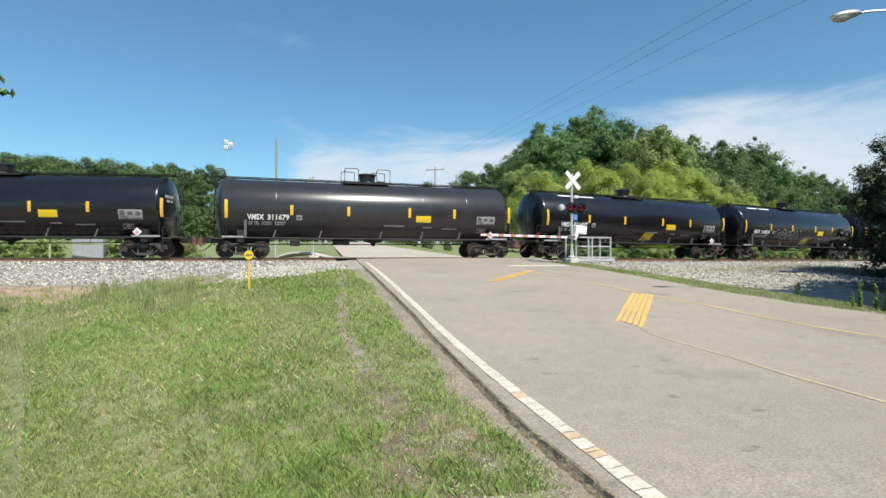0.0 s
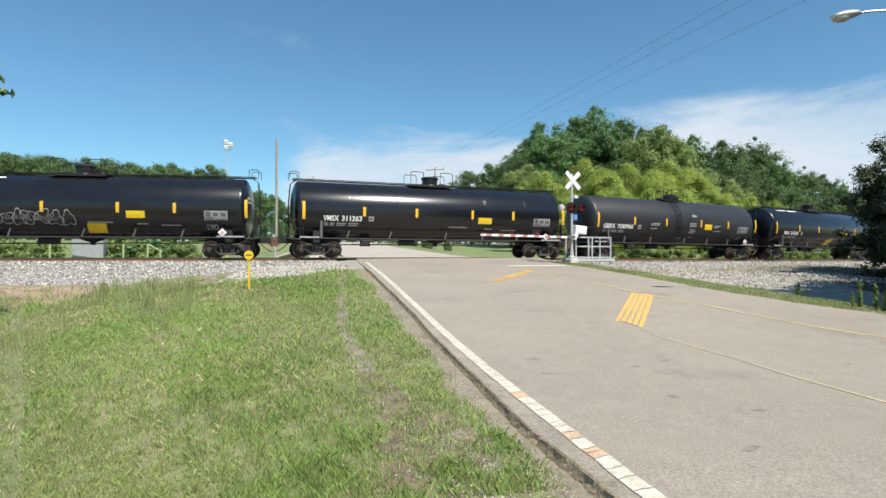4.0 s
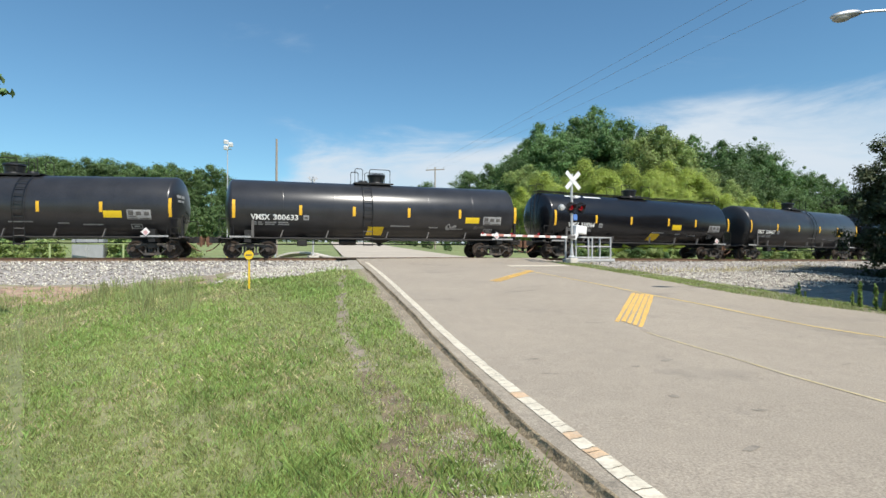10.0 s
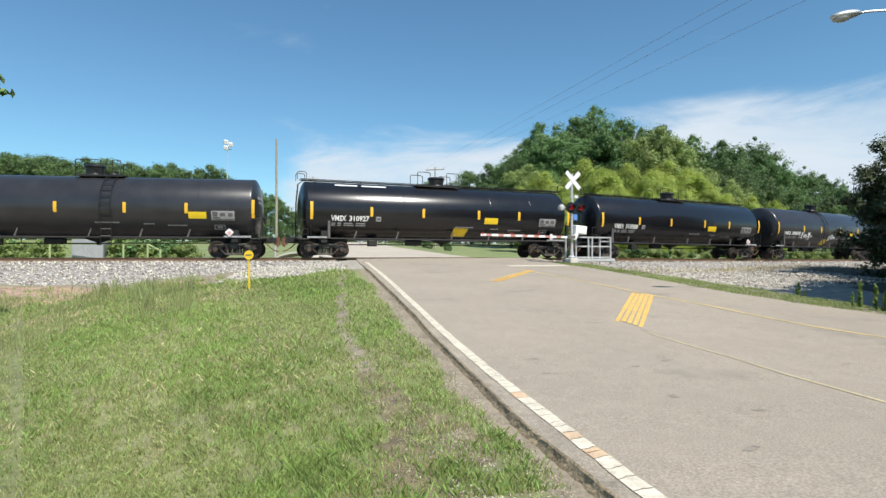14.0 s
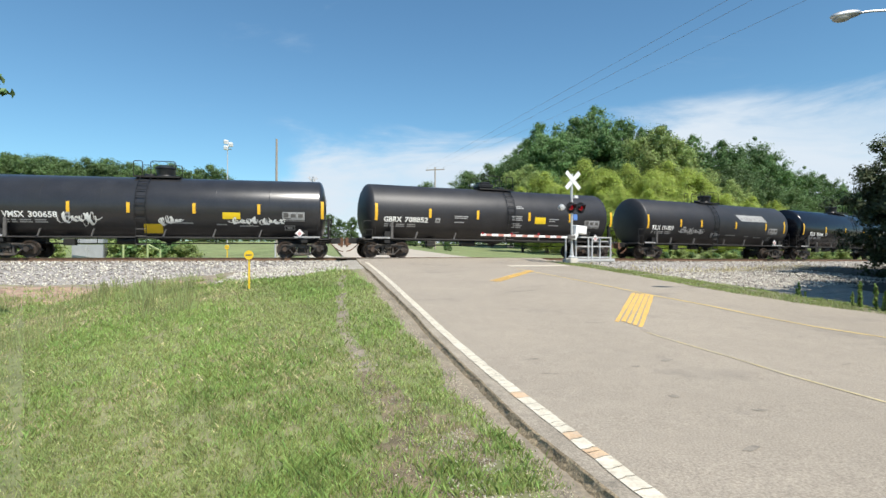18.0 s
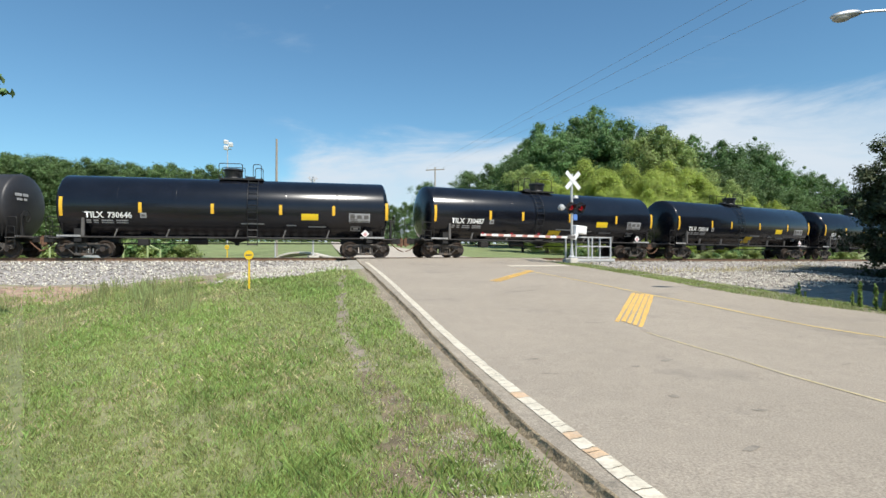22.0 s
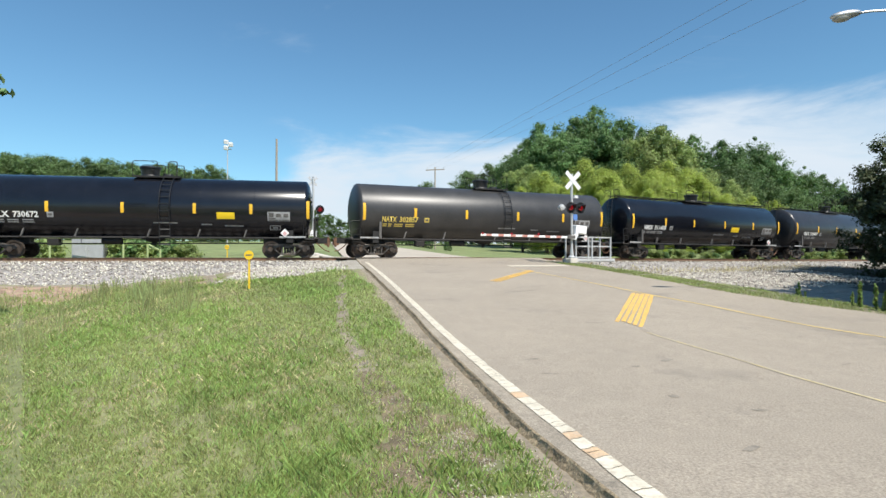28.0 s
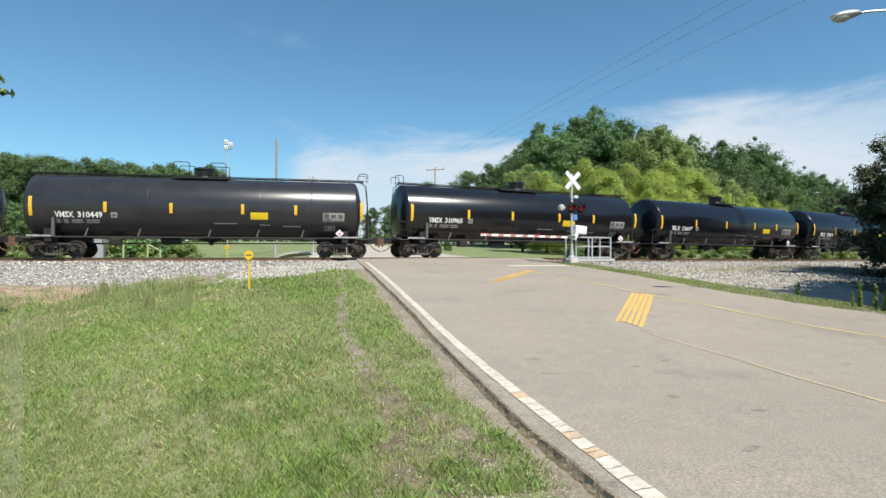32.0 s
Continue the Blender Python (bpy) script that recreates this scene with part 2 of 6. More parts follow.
def ground_material():
    """Turf over soil: green, dry and bare patches by noise."""
    m = mat("turf", (0.195, 0.212, 0.088), 0.95, vary=0.3, scale=0.5, bump=0.8, bump_scale=14, dirt=(0.29, 0.245, 0.155), dirt_scale=0.45, dirt_at=(0.45, 0.72))
    return m


M["turf"] = ground_material()


# ---- mesh helpers ----
def link(name, bm, material, parent=None, label="", smooth=False):
    me = bpy.data.meshes.new(name)
    bm.to_mesh(me)
    bm.free()
    me.materials.append(M[material])
    if smooth:
        me.polygons.foreach_set("use_smooth", [True] * len(me.polygons))
    ob = new(name, me)
    ob.parent = parent
    if label:
        tagged(ob, label)
    return ob


def part(name, bm, material, parent, label="", smooth=False):
    return link(name, bm, material, parent, label, smooth)


def box(bm, x, y, z, sx, sy, sz, rx=0, ry=0, rz=0, bevel=0.0):
    """A box with its centre at x, y, z."""
    m = pose(x, y, z, rx, ry, rz) @ Matrix.Diagonal((sx, sy, sz, 1))
    r = bmesh.ops.create_cube(bm, size=1, matrix=m)
    if bevel:
        es = {e for v in r["verts"] for e in v.link_edges}
        bmesh.ops.bevel(bm, geom=list(es), offset=bevel, segments=1, affect="EDGES")
    return bm


def rod(bm, a, b, r, r2=None, n=10):
    """A round bar from a to b."""
    a, b = Vector(a), Vector(b)
    d = b - a
    m = Matrix.Translation((a + b) / 2) @ d.to_track_quat("Z", "Y").to_matrix().to_4x4()
    bmesh.ops.create_cone(bm, cap_ends=True, segments=n, radius1=r, radius2=r if r2 is None else r2, depth=d.length, matrix=m)
    return bm


def tube(bm, pts, r, n=8):
    """A bent pipe through pts."""
    rings = []
    pts = [Vector(p) for p in pts]
    for i, p in enumerate(pts):
        d = (pts[min(i + 1, len(pts) - 1)] - pts[max(i - 1, 0)]).normalized()
        q = d.to_track_quat("Z", "Y")
        rings.append([bm.verts.new(p + q @ Vector((r * math.cos(2 * math.pi * k / n), r * math.sin(2 * math.pi * k / n), 0))) for k in range(n)])
    for a, b in zip(rings, rings[1:]):
        for k in range(n):
            bm.faces.new((a[k], a[(k + 1) % n], b[(k + 1) % n], b[k]))
    bm.faces.new(rings[0][::-1])
    bm.faces.new(rings[-1])
    return bm


def lathe(bm, prof, n=32, m=None):
    """A turned shape round the z axis from (radius, height) pairs, placed by m."""
    m = m or Matrix()
    rings = []
    for r, h in prof:
        if r < 1e-5:
            rings.append([bm.verts.new(m @ Vector((0, 0, h)))])
        else:
            rings.append([bm.verts.new(m @ Vector((r * math.cos(2 * math.pi * k / n), r * math.sin(2 * math.pi * k / n), h))) for k in range(n)])
    for a, b in zip(rings, rings[1:]):
        for k in range(n):
            k2 = (k + 1) % n
            if len(a) == 1 and len(b) > 1:
                bm.faces.new((a[0], b[k2], b[k]))
            elif len(b) == 1 and len(a) > 1:
                bm.faces.new((a[k], a[k2], b[0]))
            elif len(a) > 1:
                bm.faces.new((a[k], a[k2], b[k2], b[k]))
    return bm


def slab(bm, outline, y0, y1):
    """A plate in the x-z plane with that outline, from y0 to y1."""
    a = [bm.verts.new((x, y0, z)) for x, z in outline]
    b = [bm.verts.new((x, y1, z)) for x, z in outline]
    bm.faces.new(a)
    bm.faces.new(b[::-1])
    for k in range(len(a)):
        k2 = (k + 1) % len(a)
        bm.faces.new((a[k2], a[k], b[k], b[k2]))
    return bm


def mesh_np(name, verts, faces, material, parent=None, mats=None, index=None, smooth=False):
    """A mesh from numpy arrays: verts (n, 3), faces (m, 3 or 4)."""
    me = bpy.data.meshes.new(name)
    n, k = faces.shape
    me.vertices.add(len(verts))
    me.vertices.foreach_set("co", np.ascontiguousarray(verts, dtype=np.float32).ravel())
    me.loops.add(n * k)
    me.loops.foreach_set("vertex_index", np.ascontiguousarray(faces, dtype=np.int32).ravel())
    me.polygons.add(n)
    me.polygons.foreach_set("loop_start", np.arange(0, n * k, k, dtype=np.int32))
    for mm in (mats or [material]):
        me.materials.append(M[mm])
    if index is not None:
        me.polygons.foreach_set("material_index", np.ascontiguousarray(index, dtype=np.int32))
    me.polygons.foreach_set("use_smooth", np.full(n, smooth))
    me.update(calc_edges=True)
    ob = new(name, me)
    ob.parent = parent
    return ob


# ---- the plan: the track's gentle curve, the road square to it ----
ROAD = Vector((-0.296, 0.955))   # along the road, away from the camera
SIDE = Vector((0.955, 0.296))    # across the road, to its gate side
X_LO, X_HI = -26.0, 50.0
C0, C1, C2, C3 = 34.0591, 0.37543, 0.00490797, -3.623e-5


def track_y(x):
    """The track's centre line."""
    x = np.asarray(x, dtype=float)
    def y(q): return C0 + C1 * q + C2 * q * q + C3 * q ** 3
    def s(q): return C1 + 2 * C2 * q + 3 * C3 * q * q
    lo, hi = np.minimum(x - X_LO, 0), np.maximum(x - X_HI, 0)
    c = np.clip(x, X_LO, X_HI)
    return y(c) + s(X_LO) * lo + s(X_HI) * hi


def rail_z(x):
    """The rail's height: the line falls gently to the gate's side."""
    return RAIL - 0.0075 * np.clip(x, 0, 80)


XS = np.linspace(-420, 560, 9801)
YS = track_y(XS)
ARC = np.concatenate([[0], np.cumsum(np.hypot(np.diff(XS), np.diff(YS)))])
ARC -= np.interp(0.0, XS, ARC)


def on_track(a):
    """Place and heading at arc length a, which is 0 straight before the camera and grows to the gate's side."""
    x, x1 = np.interp(a - 0.3, ARC, XS), np.interp(a + 0.3, ARC, XS)
    y, y1 = np.interp(a - 0.3, ARC, YS), np.interp(a + 0.3, ARC, YS)
    return float((x + x1) / 2), float((y + y1) / 2), math.degrees(math.atan2(y1 - y, x1 - x))


def riding(a):
    """Place and heading of a car whose bogies, 7.01 m before and behind a, stand on the track."""
    x, x1 = np.interp(a - 7.01, ARC, XS), np.interp(a + 7.01, ARC, XS)
    y, y1 = np.interp(a - 7.01, ARC, YS), np.interp(a + 7.01, ARC, YS)
    return float((x + x1) / 2), float((y + y1) / 2), math.degrees(math.atan2(y1 - y, x1 - x))


def off_track(x, y):
    """Distance from the centre line in units of the plan, negative on the camera's side."""
    yt = track_y(x)
    s = (track_y(np.asarray(x) + 0.1) - track_y(np.asarray(x) - 0.1)) / 0.2 / DEEP
    return (y - yt) / DEEP / np.sqrt(1 + s * s)


PROFILE_P = [-40, 0, 2.2, 3.2, 3.9, 4.64, 5.8, 7.5, 9.9, 11.7, 14.6, 16.3, 19.05, 20.4, 23.6, 25.5, 31, 60, 95, 140, 600]
PROFILE_Z = [-0.1, -0.03, -0.01, 0.015, 0.03, 0.06, 0.13, 0.275, 0.485, 0.64, 0.86, 0.96, 1.12, 1.30, 1.30, 1.24, 1.43, 2.7, 4.5, 5.4, 6.0]


GRADE_P = np.arange(-40, 160, 0.05)
GRADE_Z = np.interp(GRADE_P, PROFILE_P, PROFILE_Z)
GRADE_Z = np.where(GRADE_P < 18.6, np.convolve(np.pad(GRADE_Z, 24, mode="edge"), np.hanning(49) / np.hanning(49).sum(), mode="valid"), GRADE_Z)


def road_z(p):
    """The road's height along its length, a smooth grade."""
    return np.interp(p, GRADE_P, GRADE_Z)


def pw(x, y):
    """Along and across the road, in units of the plan."""
    return x * ROAD[0] + y / DEEP * ROAD[1], x * SIDE[0] + y / DEEP * SIDE[1]


def xy(p, w):
    return p * ROAD[0] + w * SIDE[0], (p * ROAD[1] + w * SIDE[1]) * DEEP


def ground_z(x, y):
    """The lie of the land: road crown, verge falling to the ditch, rise beyond the track."""
    x, y = np.asarray(x, dtype=float), np.asarray(y, dtype=float)
    p, w = pw(x, y)
    z = road_z(p)
    d = off_track(x, y)
    near = np.clip((-1.5 - d) / 3.0, 0, 1)
    left = np.clip(1.6 - w, 0, None)
    right = np.clip(w - 12.2, 0, None)
    bank = np.clip((w - 13.1) / 2.6, 0, 1)
    fall = np.minimum(0.105 * left, 1.05 + 0.004 * left) + 0.62 * bank * bank * (3 - 2 * bank)
    fall = fall * np.clip((p + 30) / 30, 0, 1)
    z = z - fall * np.where(d < 0, 1.0, 0.55 * np.clip(1 - (d - 6) / 30, 0, 1))
    z = z - 0.085 * np.clip((1.76 - w) * 25, 0, 1) * np.clip((19 - p) / 2, 0, 1)
    side = np.maximum(left, right)
    bumps = 0.05 * np.sin(x * 1.3 + 0.7 * y) * np.sin(y * 0.9 - 0.4 * x) + 0.02 * np.sin(3.1 * x + 1) * np.sin(2.7 * y)
    z = z + bumps * np.clip(side / 2, 0, 1)
    return np.where(np.abs(d) < 4.2, np.minimum(z, RAIL - 0.45), z)


# ---- ground, road, track ----
def axis(*runs):
    out = [np.arange(a, b, s) for a, b, s in runs]
    return np.concatenate(out + [[runs[-1][1]]])


def sheet(name, ps, ws, zf, material):
    P, W = np.meshgrid(ps, ws, indexing="ij")
    X, Y = xy(P, W)
    v = np.stack([X, Y, zf(X, Y, P, W)], -1).reshape(-1, 3)
    n, m = len(ps), len(ws)
    i = (np.arange(n - 1)[:, None] * m + np.arange(m - 1)[None, :]).ravel()
    return mesh_np(name, v, np.stack([i, i + 1, i + m + 1, i + m], -1)[:, ::-1], material, smooth=True)


M["gravel_fill"] = mat("gravel_fill", (0.36, 0.325, 0.27), 0.95, vary=0.2, scale=2.5, bump=1.0, bump_scale=35, grain=0.3, grain_scale=30)


def trail(p):
    """The middle of the worn footpath through the grass."""
    return np.interp(p, (2.0, 3.5, 4.6, 6.0, 7.4, 9.0, 11.7, 15.0), (0.85, 0.76, 0.68, 0.46, 0.35, 0.37, 0.48, 0.62)) + 0.04 * np.sin(2.3 * p)


def trail_half(p):
    """Half the footpath's width: broad and trampled near the road's foot, a thread farther up."""
    return np.interp(p, (2.0, 3.0, 3.8, 4.8, 6.0, 9.0, 15.0), (0.46, 0.44, 0.30, 0.17, 0.11, 0.10, 0.13))


def ramp_z(X, Y, P, W):
    """The gravel fill beside the crossing."""
    return np.minimum(np.maximum(road_z(P) - 0.03 - 0.10 * (1.7 - W), ground_z(X, Y) + 0.01 - 0.3 * np.clip((17.0 - P), 0, 1) - 0.4 * np.clip((-3.4 - W), 0, 1)), RAIL - 0.12) + 0.012 * np.sin(7 * X) * np.sin(6 * Y) - 0.10 * np.clip(17.2 - P, 0, 1.2)


def make_road_edge():
    """The weathered strip outside the edge line and the broken, weed-stained face of the asphalt."""
    rng = np.random.default_rng(61)
    ps = np.concatenate([np.arange(-40, 0, 1.0), np.arange(0, 20.7, 0.05)])
    n = len(ps)
    walk_ = np.convolve(rng.normal(size=n + 24), np.hanning(25) / 5, mode="valid")
    fine = np.convolve(rng.normal(size=n + 4), np.hanning(5) / 2, mode="valid")
    top = np.interp(ps, (2.0, 3.0, 4.6, 8.0, 11.8, 16.0, 20.0), (1.745, 1.70, 1.745, 1.76, 1.69, 1.66, 1.60)) + 0.013 * walk_ + 0.003 * fine
    cols = [(1.885, 0.0), (1.82, -0.001), (None, 0.008, -0.003), (None, -0.008, -0.014), (None, -0.020, -0.048), (None, -0.045, -0.080), (None, -0.09, -0.13)]
    v = np.zeros((n, len(cols), 3))
    for k, c in enumerate(cols):
        rough = rng.normal(size=n)
        w = np.full(n, c[0]) if c[0] else top + c[1] + (0.003 + 0.002 * (k > 3)) * rough * (k > 2)
        v[:, k, 0], v[:, k, 1] = xy(ps, w)
        v[:, k, 2] = road_z(ps) + c[-1] + 0.012 * np.sin(np.clip((w - 1.62) / 10.6, 0, 1) * math.pi) + 0.003 * rng.normal(size=n) * (k > 3)
    m = len(cols)
    i = (np.arange(n - 1)[:, None] * m + np.arange(m - 1)[None, :]).ravel()
    idx = np.tile((np.arange(m - 1) > 1).astype(np.int32), n - 1)
    o = mesh_np("road_edge", v.reshape(-1, 3), np.stack([i, i + 1, i + m + 1, i + m], -1), "asphalt_strip", mats=["asphalt_strip", "asphalt_edge"], index=idx)
    tagged(o, "dark crumbling asphalt edge of the road", "road edge", kind="structure")


def make_ground():
    ps = axis((-1500, -100, 200), (-100, -10, 10), (-10, 0, 1), (0, 7, 0.07), (7, 22, 0.16), (22, 60, 2), (60, 160, 8), (160, 1800, 200))
    ws = axis((-1500, -100, 200), (-100, -30, 7), (-30, -12, 1), (-12, -1, 0.16), (-1, 2, 0.06), (2, 12, 1), (12, 17, 0.35), (17, 34, 1), (34, 100, 6), (100, 1500, 200))

    def z(X, Y, P, W):
        sunk = np.where((W > 1.74) & (W < 12.45) & (P < 24), 0.11, 0.0) + np.where((W > 1.2) & (W < 10.7) & (P >= 24), 0.10, 0.0)
        return ground_z(X, Y) - sunk
    g = sheet("ground", ps, ws, z, "turf")
    v = np.zeros(len(g.data.vertices) * 3)
    g.data.vertices.foreach_get("co", v)
    v = v.reshape(-1, 3)
    li = np.zeros(len(g.data.loops), dtype=np.int32)
    g.data.loops.foreach_get("vertex_index", li)
    c = v[li.reshape(-1, 4)].mean(1)
    p, w = pw(c[:, 0], c[:, 1])
    d = off_track(c[:, 0], c[:, 1])
    c[:, 1] /= DEEP
    r = np.sin(c[:, 0] * 2.1 + 1.3 * np.sin(c[:, 1])) * np.sin(c[:, 1] * 1.7 + 0.6) + 0.7 * np.sin(c[:, 0] * 5.3 + c[:, 1] * 3.9)
    bare = ((w < 1.76) & (w > 1.45 + 0.06 * r) & (p < 20)) | ((d < -3.6) & (d > -5.7 + 0.5 * r - 1.6 * (c[:, 0] < -11.5)) & (w < 1)) | ((p > 16.7 + 0.3 * r) & (p < 22) & (w < 1.7) & (w > -4.5 + r)) | ((d < -3) & (d > -4.6 + 0.4 * r) & (w > 12.6))
    g.data.materials.append(M["soil"])
    g.data.materials.append(M["soil_dark"])
    g.data.materials.append(M["soil_red"])
    g.data.materials.append(M["gravel_fill"])
    g.data.materials.append(M["soil_shaded"])
    g.data.materials.append(M["meadow"])
    fine = np.sin(c[:, 0] * 17 + 2.1 * np.sin(c[:, 1] * 9)) * np.sin(c[:, 1] * 15 + 1.7 * np.sin(c[:, 0] * 11))
    worn = (np.abs(w - trail(p)) < trail_half(p) * (1 + 0.35 * r + np.where(p < 5, 0.25, 0.7) * fine)) & (p < 15.5) & (p > 1.0)
    # gravel in the ditch; past x = 19 the tree shadow is painted dark
    ditch_bed = (w > 13.3 + 0.2 * r) & (p > 2) & (p < 24) & (d < -2) & (w < 60)
    red = (d < -4.0) & (d > -7.4 + 0.8 * r) & (c[:, 0] < -0.62 * c[:, 1] + 1.2 * r)
    g.data.polygons.foreach_set("material_index", np.where(ditch_bed, np.where(c[:, 0] > 19.0 + 0.6 * r, 5, 4), np.where(red, 3, np.where(bare, 1, np.where(worn, np.where(p > 5.2 + 0.4 * r, 1, 2), np.where(d > 3.0, 6, 0))))).astype(np.int32))
    tagged(g, "mown roadside turf with dry and bare patches", "ground", kind="structure")
    road_ps = axis((-60, 0, 3), (0, 20.7, 0.3))
    r = sheet("road", road_ps, axis((1.88, 12.5, 0.48)), lambda X, Y, P, W: road_z(P) + 0.012 * np.sin(np.clip((W - 1.62) / 10.6, 0, 1) * math.pi), "asphalt")
    tagged(r, "pale worn asphalt road climbing to the crossing", "road", kind="structure")
    make_road_edge()
    vp = np.arange(3.0, 19.2, 0.15)
    wander = 0.10 * np.sin(vp * 3.1) * np.sin(vp * 1.3 + 1) + 0.05 * np.sin(vp * 9.0)
    edge = np.interp(vp, (4.5, 5.5, 6.9, 8.3, 10, 15), (13.0, 12.5, 11.95, 11.72, 11.68, 11.8)) + wander
    v = np.zeros((len(vp), 3, 3))
    for k, w in enumerate((edge, edge * 0.5 + 6.35, np.full(len(vp), 12.9))):
        w = np.maximum(w, edge)
        v[:, k, 0], v[:, k, 1] = xy(vp, w)
        v[:, k, 2] = road_z(vp) + 0.012 * np.sin(np.clip((w - 1.62) / 10.6, 0, 1) * math.pi) + (0.003, 0.012, 0.012)[k]
    i = (np.arange(len(vp) - 1)[:, None] * 3 + np.arange(2)[None, :]).ravel()
    o = mesh_np("verge_soil", v.reshape(-1, 3), np.stack([i, i + 1, i + 4, i + 3], -1)[:, ::-1], "soil_verge", smooth=True)
    tagged(o, "thin soil washed over the edge of the road", "verge", kind="structure")
    far_ps = axis((23.6, 96, 1.5))
    r2 = sheet("road_beyond", far_ps, axis((1.3, 10.6, 0.6)), lambda X, Y, P, W: road_z(P) + 0.02, "asphalt_far")
    tagged(r2, "pale asphalt road rising beyond the tracks", "road", kind="structure")
    deck = sheet("crossing_deck", axis((20.3, 24.1, 0.34)), axis((0.6, 12.7, 0.55)), lambda X, Y, P, W: rail_z(X) - 0.02, "asphalt")
    ramp = sheet("gravel_ramp", axis((16.0, 21.3, 0.25)), axis((-4.2, 1.72, 0.25)), ramp_z, "gravel_fill")
    tagged(ramp, "grey gravel and broken asphalt beside the crossing", "gravel", kind="structure")
    tagged(deck, "asphalt level crossing deck between the rails", "crossing", kind="structure")


make_ground()


def strip(name, rows, material, thick=0.006):
    """Paint on the road: rows of (p, w0, w1)."""
    v, f = [], []
    for p, w0, w1 in rows:
        for w in (w0, w1):
            x, y = xy(p, w)
            v.append((x, y, float(road_z(p)) + 0.012 * math.sin(min(max((w - 1.62) / 10.6, 0), 1) * math.pi) + thick))
    for k in range(len(rows) - 1):
        f.append((2 * k, 2 * k + 1, 2 * k + 3, 2 * k + 2))
    return mesh_np(name, np.array(v), np.array(f), material)


def make_paint():
    rng = random.Random(4)

    def on_road(p, w, up):
        return (*xy(p, w), float(road_z(p)) + 0.012 * math.sin(min(max((w - 1.62) / 10.6, 0), 1) * math.pi) + up)
    # the edge line is cracked across into short plates
    e = new("edge_line")
    tagged(e, "worn cracked white edge line on asphalt", "road marking", kind="structure")

    def crack(p):
        return [(p + rng.uniform(-0.009, 0.009), 1.885 + 0.145 * j / 4 + (rng.uniform(-0.008, 0.008) if j in (0, 4) else 0.0)) for j in range(5)]
    p = 0.9
    last = crack(p)
    while p < 19.0:
        p += rng.choice((0.05, 0.07, 0.085, 0.10, 0.13)) * (1 + 0.05 * p)
        nxt = crack(p)
        gap = rng.uniform(0.002, 0.0045) * (1 + 0.1 * p)
        v = [on_road(a + gap, w, 0.007) for a, w in last] + [on_road(a - gap, w, 0.007) for a, w in nxt]
        mid = p - 0.05
        rusty = any(abs(mid - c) < h for c, h in ((3.56, 0.06), (2.70, 0.05), (2.44, 0.09)))
        o = mesh_np("paint_patch", np.array(v), np.array([(j, j + 1, j + 6, j + 5) for j in range(4)]), "white_orange" if rusty else "white_line")
        o.parent = e
        last = nxt
    e = strip("edge_line_behind", [(p, 1.89, 2.03) for p in np.arange(-8, 1.1, 0.5)], "white_line")
    tagged(e, "worn white edge line on asphalt", "road marking", kind="structure")
    # the median's two thin lines, worn thin in places
    for pts, material, half in ((((0.4, 5.40), (3.2, 5.42), (4.0, 5.5), (5.5, 5.46)), "yellow_ghost", 0.026), (((0.4, 9.9), (4.1, 9.37), (5.0, 9.15), (7.1, 9.02), (8.3, 8.75), (10.6, 8.5), (12.6, 8.2), (15.0, 7.9)), "yellow_faint", 0.052)):
        a, b = zip(*pts)
        rows = []
        for p in np.arange(a[0], a[-1], 0.2):
            w, h = float(np.interp(p, a, b)), half * rng.uniform(0.6, 1.2)
            rows.append((p, w - h, w + h))
        y = strip("median_line", rows, material)
        tagged(y, "faded yellow median line on asphalt", "road marking", kind="structure")
    # diagonal hatches, the paint worn away between brush-wide streaks
    for (bl, br, tl, tr), count in ((((6.22, 5.47), (5.62, 5.60), (8.90, 8.45), (8.52, 8.90)), 5), (((11.5, 5.12), (11.2, 5.36), (14.25, 8.20), (14.0, 8.36)), 4)):
        h = new("median_hatch")
        tagged(h, "worn yellow diagonal median hatch", "road marking", group="median hatches", kind="structure")
        for k in range(count):
            v = []
            n = 17
            for j in range(n):
                u = j / (n - 1)
                wear = 0.10 + 0.16 * rng.random() + (0.14 if u < 0.35 else 0.0)
                for f in ((k + wear * 0.5) / count, (k + 1 - wear * 0.5) / count):
                    a = [bl[i] + (br[i] - bl[i]) * f for i in (0, 1)]
                    b = [tl[i] + (tr[i] - tl[i]) * f for i in (0, 1)]
                    q = u * (1 - 0.05 * rng.random() * (u > 0.9)) + (0.05 * rng.random() if j == 0 else 0.0)
                    v.append(on_road(a[0] + (b[0] - a[0]) * q, a[1] + (b[1] - a[1]) * q, 0.009))
            o = mesh_np("paint_streak", np.array(v), np.array([(2 * j, 2 * j + 1, 2 * j + 3, 2 * j + 2) for j in range(n - 1)]), "yellow_line")
            o.parent = h
    s = strip("stop_line", [(p, 8.3, 11.5) for p in (16.0, 16.25, 16.5)], "white_line")
    tagged(s, "faded white stop line before the gate", "road marking", kind="structure")


make_paint()


